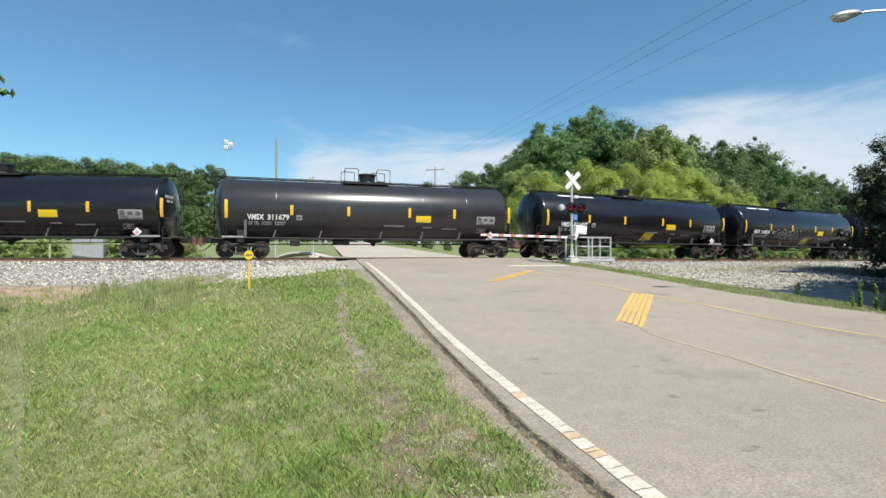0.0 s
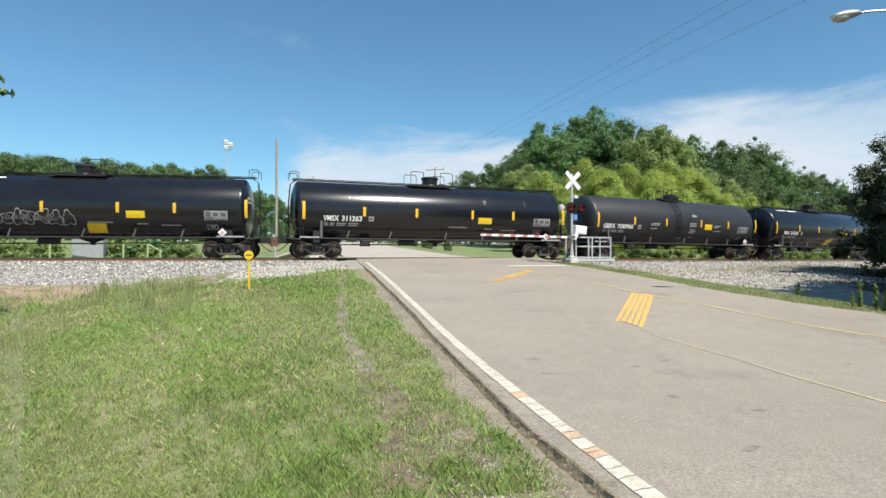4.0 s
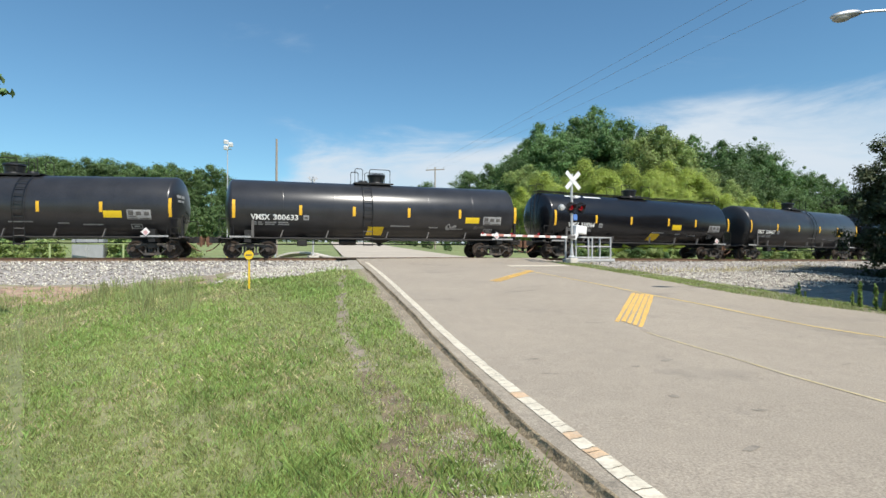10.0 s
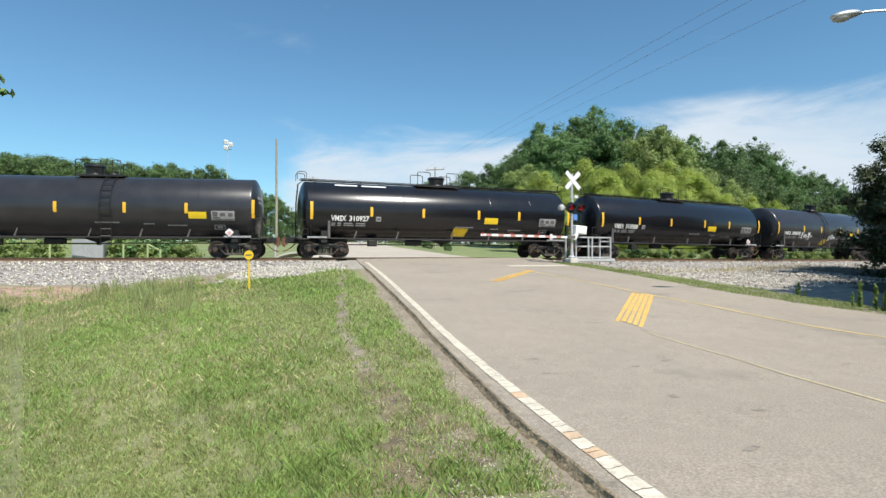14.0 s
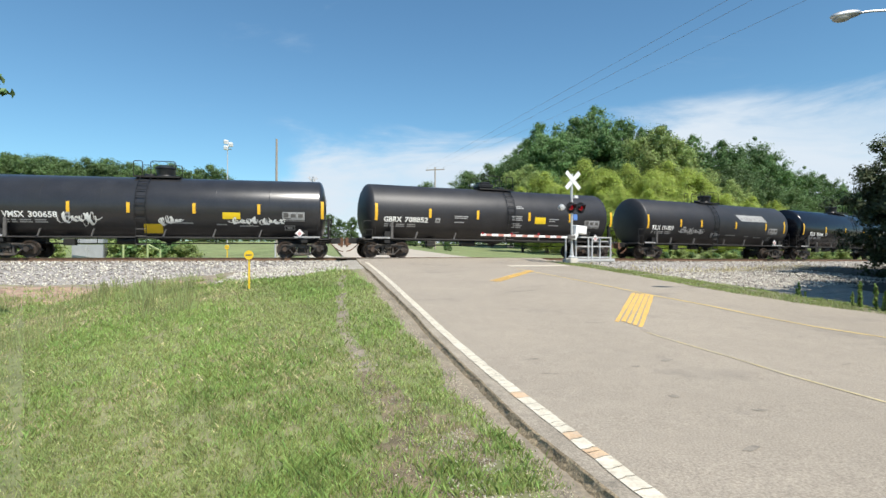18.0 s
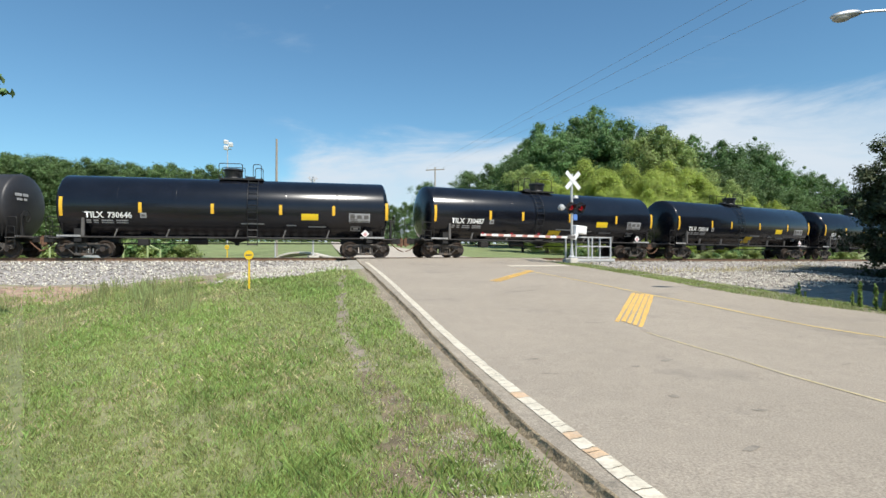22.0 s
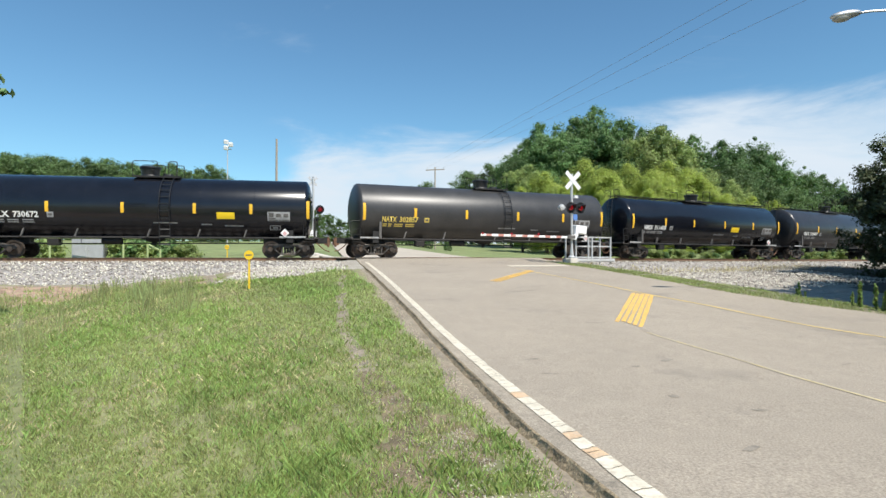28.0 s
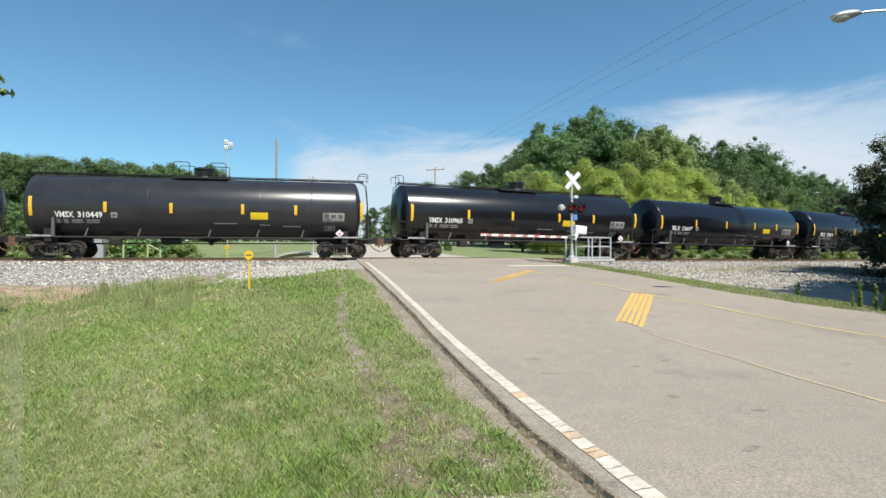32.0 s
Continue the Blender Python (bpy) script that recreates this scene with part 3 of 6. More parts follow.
def make_scuffs():
    """Tar spots, scuffs and hairline cracks on the asphalt."""
    rng = random.Random(21)
    spots = [(6.2, 5.05, 0.22, 0.05), (4.1, 4.5, 0.16, 0.04), (9.6, 5.3, 0.7, 0.05), (2.6, 4.0, 0.10, 0.03), (3.1, 3.5, 0.06, 0.05), (10.3, 6.0, 0.9, 0.03), (13.2, 4.6, 0.5, 0.05), (15.6, 6.6, 1.1, 0.06), (17.5, 5.0, 1.4, 0.08)]
    for k in range(26):
        spots.append((rng.uniform(1.8, 14), rng.uniform(2.3, 11.5), rng.uniform(0.03, 0.14), rng.uniform(0.012, 0.03)))
    for p, w, a, b in spots:
        n = 12
        v = [(*xy(p, w), 0)]
        t = rng.uniform(-0.4, 0.4)
        for k in range(n):
            q = 2 * math.pi * k / n
            m = rng.uniform(0.6, 1.2)
            du, dv = a * m * math.cos(q), b * m * math.sin(q)
            v.append((*xy(p + dv * math.cos(t) + du * math.sin(t), w + du * math.cos(t) - dv * math.sin(t)), 0))
        v = np.array(v)
        pp, ww = pw(v[:, 0], v[:, 1])
        v[:, 2] = road_z(pp) + 0.012 * np.sin((ww - 1.62) / 10.6 * math.pi) + 0.004
        o = mesh_np("tar_spot", v, np.array([(0, 1 + k, 1 + (k + 1) % n) for k in range(n)]), "tar")
        tagged(o, "dark tar spot on the asphalt", "road stain", group="tar spots on the road", kind="structure")


M["tar"] = mat("dark_tar", (0.275, 0.240, 0.192), 0.85, vary=0.25, scale=6)
make_scuffs()


def along(name, section, material, a0, a1, step, zbase=0.0, smooth=False):
    """A section of (offset, z) swept along the track from a0 to a1."""
    arcs = np.arange(a0, a1 + step / 2, step)
    v = []
    for a in arcs:
        x, y, h = on_track(a)
        c, s = math.cos(radians(h)), math.sin(radians(h))
        for o, z in section:
            v.append((x - s * o, y + c * o, z + float(rail_z(x)) - RAIL + zbase))
    m = len(section)
    f = [(i * m + k, i * m + (k + 1) % m, (i + 1) * m + (k + 1) % m, (i + 1) * m + k) for i in range(len(arcs) - 1) for k in range(m)]
    return mesh_np(name, np.array(v), np.array(f)[:, ::-1], material, smooth=smooth)


def make_track():
    b = along("ballast_bed", [(-6.4, -1.75), (-2.7, -0.22), (2.2, -0.22), (5.2, -1.75)], "ballast", -150, 420, 2.0, RAIL)
    tagged(b, "grey crushed stone track bed with sloping shoulders", "ballast", kind="structure")
    t = new("railway_track")
    tagged(t, "standard gauge track with rusty rails on timber ties", "railway track", kind="structure")
    for o in (-0.755, 0.755):
        r = along("rail", [(o - 0.07, -0.17), (o - 0.07, -0.15), (o - 0.01, -0.13), (o - 0.01, -0.04), (o - 0.035, -0.03), (o - 0.035, -0.004), (o + 0.035, -0.004), (o + 0.035, -0.03), (o + 0.01, -0.04), (o + 0.01, -0.13), (o + 0.07, -0.15), (o + 0.07, -0.17)], "rail", -150, 420, 1.0, RAIL)
        r.parent = t
        h = along("rail_head", [(o - 0.03, -0.003), (o - 0.03, 0.0), (o + 0.03, 0.0), (o + 0.03, -0.003)], "rail_top", -150, 420, 1.0, RAIL)
        h.parent = t
    bm = box(bmesh.new(), 0, 0, 0, 0.23, 2.6, 0.18, bevel=0.01)
    tie = part("tie", bm, "tie", t)
    me = tie.data
    a0 = -28.0
    for k in range(170):
        o = tie if k == 0 else new("tie", me)
        o.parent = t
        x, y, h = on_track(a0 + 0.52 * k)
        o.matrix_basis = pose(x, y, float(rail_z(x)) - 0.26 + 0.004 * math.sin(k * 7), 0, 0, h + 0.7 * math.sin(k * 3.3))


make_track()


# ---- train ----
TR, TZ = 1.61, 2.60            # tank radius and the height of its axis over the rail
WHEEL_R = 0.44


def skin(z, r=TR, off=0.006):
    """The camera side's y on the tank at height z."""
    return -math.sqrt(max((r + off) ** 2 - (z - TZ) ** 2, 1e-4))


def decal(bm, x0, x1, z0, z1, skew=0.0, n=4, r=TR):
    """A curved patch on the tank's side."""
    rows = []
    for k in range(n + 1):
        z = z0 + (z1 - z0) * k / n
        s = skew * (k / n - 0.5)
        rows.append((bm.verts.new((x0 + s, skin(z, r), z)), bm.verts.new((x1 + s, skin(z, r), z))))
    for a, b in zip(rows, rows[1:]):
        bm.faces.new((a[0], a[1], b[1], b[0]))
    return bm


def stencil(text, x0, x1, z0, z1, r=TR):
    """Letters bent round the tank."""
    cu = bpy.data.curves.new("letters", "FONT")
    cu.body, cu.resolution_u, cu.offset = text, 2, 0.032
    ob = bpy.data.objects.new("letters", cu)
    me = bpy.data.meshes.new_from_object(ob)
    co = np.zeros(len(me.vertices) * 3)
    me.vertices.foreach_get("co", co)
    co = co.reshape(-1, 3)
    lo, hi = co.min(0), co.max(0)
    x = x0 + (co[:, 0] - lo[0]) / (hi[0] - lo[0]) * (x1 - x0)
    z = z0 + (co[:, 1] - lo[1]) / (hi[1] - lo[1]) * (z1 - z0)
    y = -np.sqrt((r + 0.012) ** 2 - (z - TZ) ** 2)
    me.vertices.foreach_set("co", np.stack([x, y, z], -1).ravel())
    me.update()
    bpy.data.objects.remove(ob)
    bpy.data.curves.remove(cu)
    return me


def mesh_part(name, me, material, parent, label=""):
    me.materials.clear()
    me.materials.append(M[material])
    ob = new(name, me)
    ob.parent = parent
    if label:
        tagged(ob, label)
    return ob


def share(proto, parent, m):
    """The same part once more, on the same mesh, with its sub-parts."""
    o = new(proto.name.split(".")[0], proto.data)
    o.parent, o.matrix_basis = parent, m
    if "label" in proto:
        tagged(o, proto["label"])
    for c in proto.children:
        k = new(c.name.split(".")[0], c.data)
        k.parent, k.matrix_basis = o, c.matrix_basis
    return o


def tank_mesh(length, r=TR, dish=0.78, seams=()):
    """A welded tank along x with dished ends and faint girth seams."""
    bm = bmesh.new()
    h = length / 2
    prof = [(0.0, -h)] + [(r * math.sin(a), -h + dish * (1 - math.cos(a))) for a in (0.25, 0.5, 0.75, 0.95, 1.12, 1.28, 1.42)] + [(r, -h + dish)]
    for s in sorted(seams):
        prof += [(r, s - 0.03), (r + 0.006, s - 0.015), (r + 0.006, s + 0.015), (r, s + 0.03)]
    prof += [(r, h - dish)] + [(r * math.sin(a), h - dish * (1 - math.cos(a))) for a in (1.42, 1.28, 1.12, 0.95, 0.75, 0.5, 0.25)] + [(0.0, h)]
    lathe(bm, prof, 48, Matrix.Translation((0, 0, TZ)) @ Matrix.Rotation(radians(90), 4, "Y"))
    bmesh.ops.recalc_face_normals(bm, faces=bm.faces)
    return bm


def make_wheelset():
    bm = bmesh.new()
    turn = Matrix.Rotation(radians(90), 4, "X")
    prof = [(0.0, -0.07), (0.10, -0.07), (0.12, -0.03), (0.30, -0.01), (0.36, -0.05), (WHEEL_R, -0.065), (WHEEL_R, 0.04), (WHEEL_R + 0.03, 0.05), (WHEEL_R + 0.03, 0.075), (0.36, 0.075), (0.30, 0.03), (0.12, 0.05), (0.0, 0.08)]
    for s in (-1, 1):
        lathe(bm, prof, 24, Matrix.Translation((0, 0.755 * s, 0)) @ Matrix.Rotation(math.pi * (s < 0), 4, "X") @ turn)
    rod(bm, (0, -1.02, 0), (0, 1.02, 0), 0.085, n=10)
    bmesh.ops.recalc_face_normals(bm, faces=bm.faces)
    return bm


def side_frame(bm, y):
    """The cast side frame of a freight bogie: arched top, sagging bottom, two windows."""
    s = 1 if y > 0 else -1
    top = [(-1.13, 0.55), (-1.06, 0.64), (-0.80, 0.66), (-0.52, 0.74), (0.52, 0.74), (0.80, 0.66), (1.06, 0.64), (1.13, 0.55)]
    slab(bm, top + [(1.12, 0.44), (0.72, 0.44), (0.44, 0.60), (-0.44, 0.60), (-0.72, 0.44), (-1.12, 0.44)], y - 0.08, y + 0.08)
    slab(bm, [(-0.36, 0.13), (0.36, 0.13), (0.44, 0.20), (0.42, 0.25), (-0.42, 0.25), (-0.44, 0.20)], y - 0.09, y + 0.09)
    for k in (-1, 1):
        slab(bm, [(k * 0.42, 0.20), (k * 0.36, 0.13), (k * 0.70, 0.44), (k * 0.80, 0.50), (k * 0.66, 0.50)], y - 0.07, y + 0.07)
        slab(bm, [(k * 0.34, 0.24), (k * 0.26, 0.24), (k * 0.26, 0.62), (k * 0.34, 0.62)], y - 0.08, y + 0.08)
    return bm


def make_bogie(parent):
    bm = bmesh.new()
    box(bm, 0, 0, 0.62, 0.42, 2.3, 0.26, bevel=0.03)
    lathe(bm, [(0.2, 0.74), (0.2, 0.92), (0.0, 0.92)], 16)
    b = part("bogie", bm, "bogie", parent, "dusty cast steel freight bogie")
    for y in (-1.0, 1.0):
        bm = side_frame(bmesh.new(), y)
        bmesh.ops.recalc_face_normals(bm, faces=bm.faces)
        part("side_frame", bm, "bogie", b)
        for x in (-0.14, 0, 0.14):
            bm = bmesh.new()
            for k in range(5):
                lathe(bm, [(0.05, 0.26 + 0.06 * k), (0.075, 0.29 + 0.06 * k), (0.05, 0.32 + 0.06 * k)], 10, pose(x, y, 0))
            part("spring", bm, "bogie", b)
        for x in (-0.889, 0.889):
            bm = rod(bmesh.new(), (x, y - 0.12 * (y > 0) - 0.0, WHEEL_R), (x, y + (0.16 if y > 0 else -0.16), WHEEL_R), 0.13, n=14)
            box(bm, x, y, WHEEL_R + 0.13, 0.26, 0.2, 0.12, bevel=0.02)
            part("axle_box", bm, "wheel", b)
    ws = part("wheelset", make_wheelset(), "wheel", b, "steel wheelset with bright worn treads")
    ws.location = (0, 0, WHEEL_R)
    ws.matrix_parent_inverse = pose(-0.889, 0, 0)
    w2 = new("wheelset", ws.data)
    w2.parent, w2.location = b, (0, 0, WHEEL_R)
    w2.matrix_parent_inverse = pose(0.889, 0, 0)
    tagged(w2, "steel wheelset with bright worn treads")
    return b


def hoop(bm, x0, x1, y, z0, z1, r=0.018):
    """A bent hand rail in the x-z plane."""
    q = 0.09
    return tube(bm, [(x0, y, z0), (x0, y, z1 - q), (x0 + q * 0.3, y, z1 - q * 0.3), (x0 + q, y, z1), (x1 - q, y, z1), (x1 - q * 0.3, y, z1 - q * 0.3), (x1, y, z1 - q), (x1, y, z0)], r, 6)


LONG = 1.034           # the cars' length to that of the pattern they are drawn to


def make_car(kind, length=16.25):
    """A tank car, built once for each kind: 'walkway' (top walkway, no side ladder), 'ladder' (dome before the ladder),
    'ladder_rear' (ladder before the dome), 'square' and 'square_front' (low square fittings box, side ladder)."""
    car = new("tank_car")
    paint = {"walkway": "tank", "ladder": "tank", "ladder_rear": "tank", "square": "tank_dull", "square_front": "tank_dull"}[kind]
    h = length / 2
    long_ = length - (0.36 if kind.startswith("square") else 0.32 if kind == "walkway" else 0.22)
    dish = 0.50 if kind.startswith("square") else 0.38
    bm = tank_mesh(long_, dish=dish)
    shift = -0.15 if kind == "walkway" else -0.18 if kind.startswith("square") else 0.0
    bmesh.ops.translate(bm, verts=bm.verts, vec=(shift, 0, 0))
    part("tank", bm, paint, car, smooth=True)
    # a small stencil on the dished end
    for z0, z1, y0, y1 in ((3.05, 3.20, -1.02, -0.62), (3.05, 3.20, -0.56, -0.20), (2.84, 2.96, -0.95, -0.60), (2.84, 2.96, -0.52, -0.30)):
        bm = bmesh.new()
        grid = []
        for i in range(4):
            row = []
            for j in range(3):
                yy, zz = y0 + (y1 - y0) * i / 3, z0 + (z1 - z0) * j / 2
                a = math.asin(min(math.hypot(yy, zz - TZ) / TR, 1))
                row.append(bm.verts.new((shift + long_ / 2 - dish * (1 - math.cos(a)) + 0.03, yy, zz)))
            grid.append(row)
        for i in range(3):
            for j in range(2):
                bm.faces.new((grid[i][j], grid[i + 1][j], grid[i + 1][j + 1], grid[i][j + 1]))
        part("end_stencil", bm, "ink_grey", car)
    top = TZ + TR
    # underframe: stub sills, bolsters, side rails, brackets
    for s in (-1, 1):
        bm = box(bmesh.new(), s * (h - 1.0), 0, 0.93, 3.3, 0.42, 0.32, bevel=0.02)
        part("stub_sill", bm, "frame_black", car)
        bm = slab(bmesh.new(), [(s * (6.9 - 0.16), 0.80), (s * (6.9 + 0.16), 0.80), (s * (6.9 + 0.16), 1.45), (s * (6.9 - 0.16), 1.45)], -1.42, 1.42)
        bmesh.ops.recalc_face_normals(bm, faces=bm.faces)
        part("bolster", bm, "frame_black", car)
        bm = box(bmesh.new(), s * (h + 0.10), 0, 1.06, 0.16, 2.7, 0.07)
        box(bm, s * (h - 0.22), 0, 1.0, 0.52, 2.6, 0.03)
        part("end_platform", bm, "frame_grey", car)
        # coupler
        bm = bmesh.new()
        box(bm, s * (h + 0.30), 0, 0.86, 0.62, 0.15, 0.18, bevel=0.02)
        slab(bm, [(s * (h + 0.50), 0.70), (s * (h + 0.60), 0.66), (s * (h + 0.80), 0.68), (s * (h + 0.80), 1.04), (s * (h + 0.60), 1.08), (s * (h + 0.50), 1.02)], -0.20, 0.20)
        rod(bm, (s * (h + 0.70), -0.16, 0.58), (s * (h + 0.70), -0.16, 1.12), 0.06, n=8)
        bmesh.ops.recalc_face_normals(bm, faces=bm.faces)
        part("coupler", bm, "rust", car, "rusty knuckle coupler")
        bm = bmesh.new()
        tube(bm, [(s * (h + 0.06 + 0.09 * k), -0.36, 0.84 - 0.50 * math.sin(math.pi * k / 16)) for k in range(9)], 0.032, 6)
        part("air_hose", bm, "rust", car)
        bm = tube(bmesh.new(), [(s * (h + 0.12), -1.35, 0.98), (s * (h + 0.14), -0.5, 0.96), (s * (h + 0.50), -0.22, 1.10)], 0.016, 6)
        part("uncoupling_lever", bm, "frame_black", car)
        # end ladder and rails
        for y in (-1.28,):
            bm = bmesh.new()
            for xx in (s * (h - 0.42), s * (h - 0.02)):
                rod(bm, (xx, y, 0.62), (xx, y, 1.55), 0.016, n=6)
            for z in (0.64, 0.86, 1.24, 1.54):
                rod(bm, (s * (h - 0.42), y, z), (s * (h - 0.02), y, z), 0.013, n=6)
            part("end_step", bm, "frame_black", car)
        bm = bmesh.new()
        hoop(bm, *sorted((s * (h - 0.55), s * (h + 0.12))), -1.36, 1.06, 2.0)
        part("end_hand_rail", bm, "frame_black", car)
        part("end_hand_rail", hoop(bmesh.new(), *sorted((s * (h - 0.55), s * (h + 0.12))), 1.36, 1.06, 2.0), "frame_black", car)
    bm = bmesh.new()
    n = 20
    ring = [(h + 0.16, -0.75 + 0.30 * math.cos(2 * math.pi * k / n), 2.05 + 0.30 * math.sin(2 * math.pi * k / n)) for k in range(n + 1)]
    tube(bm, ring, 0.022, 6)
    for k in range(4):
        rod(bm, (h + 0.14, -0.75, 2.05), (h + 0.16, -0.75 + 0.3 * math.cos(k * 1.57), 2.05 + 0.3 * math.sin(k * 1.57)), 0.014, n=5)
    rod(bm, (h + 0.02, -0.75, 2.05), (h + 0.16, -0.75, 2.05), 0.05, n=8)
    part("brake_wheel", bm, "frame_black", car)
    part("brake_stand", box(bmesh.new(), h - 0.0, -0.75, 1.6, 0.12, 0.22, 1.1, bevel=0.02), "frame_black", car)
    for y in (-1.40, 1.40):
        bm = box(bmesh.new(), 0, y, 1.04, 14.9, 0.10, 0.075, bevel=0.01)
        part("side_rail", bm, "frame_mid", car, "dark steel side rail along the belly")
    for x in (-5.3, -3.0, 0.2, 2.5, 4.7):
        for y in (-1.40, 1.40):
            bm = slab(bmesh.new(), [(x - 0.08, 1.02), (x - 0.01, 1.02), (x + 0.13, 1.46), (x + 0.07, 1.46)], y - 0.05, y + 0.05)
            bmesh.ops.recalc_face_normals(bm, faces=bm.faces)
            part("rail_bracket", bm, "frame_grey", car)
    bm = slab(bmesh.new(), [(-6.74, 1.04), (-6.60, 1.04), (-6.60, 1.98), (-6.72, 1.98)], -1.50, -1.40)
    box(bm, -6.9, -1.43, 1.99, 0.9, 0.05, 0.04)
    bmesh.ops.recalc_face_normals(bm, faces=bm.faces)
    part("defect_card_post", bm, "frame_grey", car)
    # brake gear below the belly
    bm = rod(bmesh.new(), (-2.2, -0.35, 0.86), (-1.3, -0.35, 0.86), 0.17, n=12)
    part("brake_reservoir", bm, "frame_black", car)
    bm = box(bmesh.new(), -4.2, -0.7, 0.80, 0.5, 0.4, 0.34, bevel=0.03)
    part("brake_valve", bm, "frame_black", car)
    for x in (-5.0, -4.6, -3.6, -2.8, 2.6, 3.4, 4.4):
        part("hanger", rod(bmesh.new(), (x, -1.3, 1.0), (x, -1.3, 0.72), 0.016, n=5), "frame_black", car)
    part("hanger", rod(bmesh.new(), (-5.0, -1.3, 0.74), (-3.6, -1.3, 0.74), 0.014, n=5), "frame_black", car)
    for x in (-5.2, -2.6, 2.6, 5.2):
        bm = lathe(bmesh.new(), [(TR + 0.002, x - 0.022), (TR + 0.004, x - 0.012), (TR + 0.004, x + 0.012), (TR + 0.002, x + 0.022)], 48, Matrix.Translation((0, 0, TZ)) @ Matrix.Rotation(radians(90), 4, "Y"))
        part("weld_seam", bm, "tank", car, smooth=True)
    bm = lathe(bmesh.new(), [(0.0, 0.66), (0.10, 0.66), (0.12, 0.80), (0.42, 0.90), (0.62, 1.0), (0.62, 1.1)], 16, pose(0.1, 0, 0))
    part("bottom_outlet", bm, "frame_black", car)
    bm = rod(bmesh.new(), (-6.8, -0.15, 0.72), (6.8, -0.15, 0.78), 0.03, n=6)
    part("brake_rod", bm, "frame_black", car)
    # fittings on the top
    if kind == "walkway":
        domes, deck = (-0.25,), (-1.65, 0.95)
        hoops = ((-1.60, -0.85), (0.15, 0.90))
        for y in (-0.3, 0.3):
            bm = bmesh.new()
            rod(bm, (-h + 0.1, y, top + 0.12), (h - 0.1, y, top + 0.12), 0.022, n=6)
            for k in range(13):
                x = -h + 0.9 + k * (length - 1.8) / 12
                rod(bm, (x, y, top - 0.05), (x, y, top + 0.12), 0.018, n=5)
            part("walkway_rail", bm, "frame_black", car)
        bm = bmesh.new()
        for k in range(4):
            box(bm, 0, -0.21 + 0.14 * k, top + 0.08, length - 0.3, 0.09, 0.02)
        part("walkway", bm, "frame_black", car)
        for s in (-1, 1):
            bm = hoop(bmesh.new(), *sorted((s * (h - 0.42), s * (h + 0.06))), -0.42, top + 0.08, top + 0.50, 0.02)
            part("end_loop", bm, "frame_black", car)
            bm = hoop(bmesh.new(), *sorted((s * (h - 0.42), s * (h + 0.06))), 0.42, top + 0.08, top + 0.50, 0.02)
            part("end_loop", bm, "frame_black", car)
            bm = bmesh.new()
            for y in (-0.2, 0.2):
                tube(bm, [(s * (h - 0.35), y, top + 0.1), (s * (h - 0.02), y, top - 0.15), (s * (h + 0.08), y, TZ + 0.4), (s * (h + 0.08), y, 1.05)], 0.02, 6)
            for k in range(9):
                z = 1.25 + k * 0.3
                rod(bm, (s * (h + 0.08), -0.2, z), (s * (h + 0.08), 0.2, z), 0.013, n=5)
            part("end_ladder", bm, "frame_black", car)
    else:
        lad = {"ladder": 0.98, "ladder_rear": -0.82, "square": -0.47, "square_front": 0.55}[kind]
        bm = bmesh.new()
        for x in (lad - 0.24, lad + 0.24):
            pts = [(x, -(TR + 0.10) * math.cos(a), TZ + (TR + 0.10) * math.sin(a)) for a in np.linspace(1.25, -0.35, 14)]
            tube(bm, pts + [(x, -1.5, 1.5), (x, -1.5, 0.62)], 0.02, 6)
        part("ladder_rail", bm, "black", car)
        for a in np.linspace(0.95, -0.35, 7):
            bm = box(bmesh.new(), lad, -(TR + 0.10) * math.cos(a), TZ + (TR + 0.10) * math.sin(a), 0.46, 0.03, 0.035)
            part("rung", bm, "black", car)
        for z in (1.45, 1.10, 0.68):
            part("rung", box(bmesh.new(), lad, -1.5, z, 0.46, 0.03, 0.04), "frame_grey", car)
        domes = {"ladder": (-0.1,), "ladder_rear": (-0.08,), "square": (), "square_front": ()}[kind]
        deck = {"ladder": (-0.75, 1.45), "ladder_rear": (-1.4, 0.75), "square": (-1.1, 1.0), "square_front": (-1.1, 1.15)}[kind]
        hoops = {"ladder": ((-0.72, 0.42), (0.95, 1.35)), "ladder_rear": ((-1.4, -0.98), (-0.6, 0.55)), "square": ((-1.0, -0.55), (-0.2, 0.95)), "square_front": ((0.65, 1.1), (-1.0, 0.2))}[kind]
    bm = box(bmesh.new(), (deck[0] + deck[1]) / 2, 0, top + 0.03, deck[1] - deck[0], 1.4, 0.03)
    for y in (-0.70, 0.70):
        box(bm, (deck[0] + deck[1]) / 2, y, top - 0.005, deck[1] - deck[0], 0.05, 0.08)
    part("platform", bm, "frame_black", car)
    for x in domes:
        bm = lathe(bmesh.new(), [(0.0, top + 0.60), (0.44, top + 0.60), (0.50, top + 0.57), (0.51, top + 0.50), (0.46, top + 0.44), (0.42, top + 0.14), (0.47, top + 0.06), (0.47, top - 0.12)], 24, pose(x, 0, 0))
        part("dome", bm, "black", car, "black valve housing on the tank top", smooth=False)
    bm = bmesh.new()
    x = {"walkway": 0.52, "ladder": 0.75, "ladder_rear": -0.82, "square": -0.55, "square_front": 0.6}[kind]
    lathe(bm, [(0.0, top + 0.20), (0.24, top + 0.20), (0.26, top + 0.12), (0.26, top - 0.10)], 14, pose(x, 0, 0))
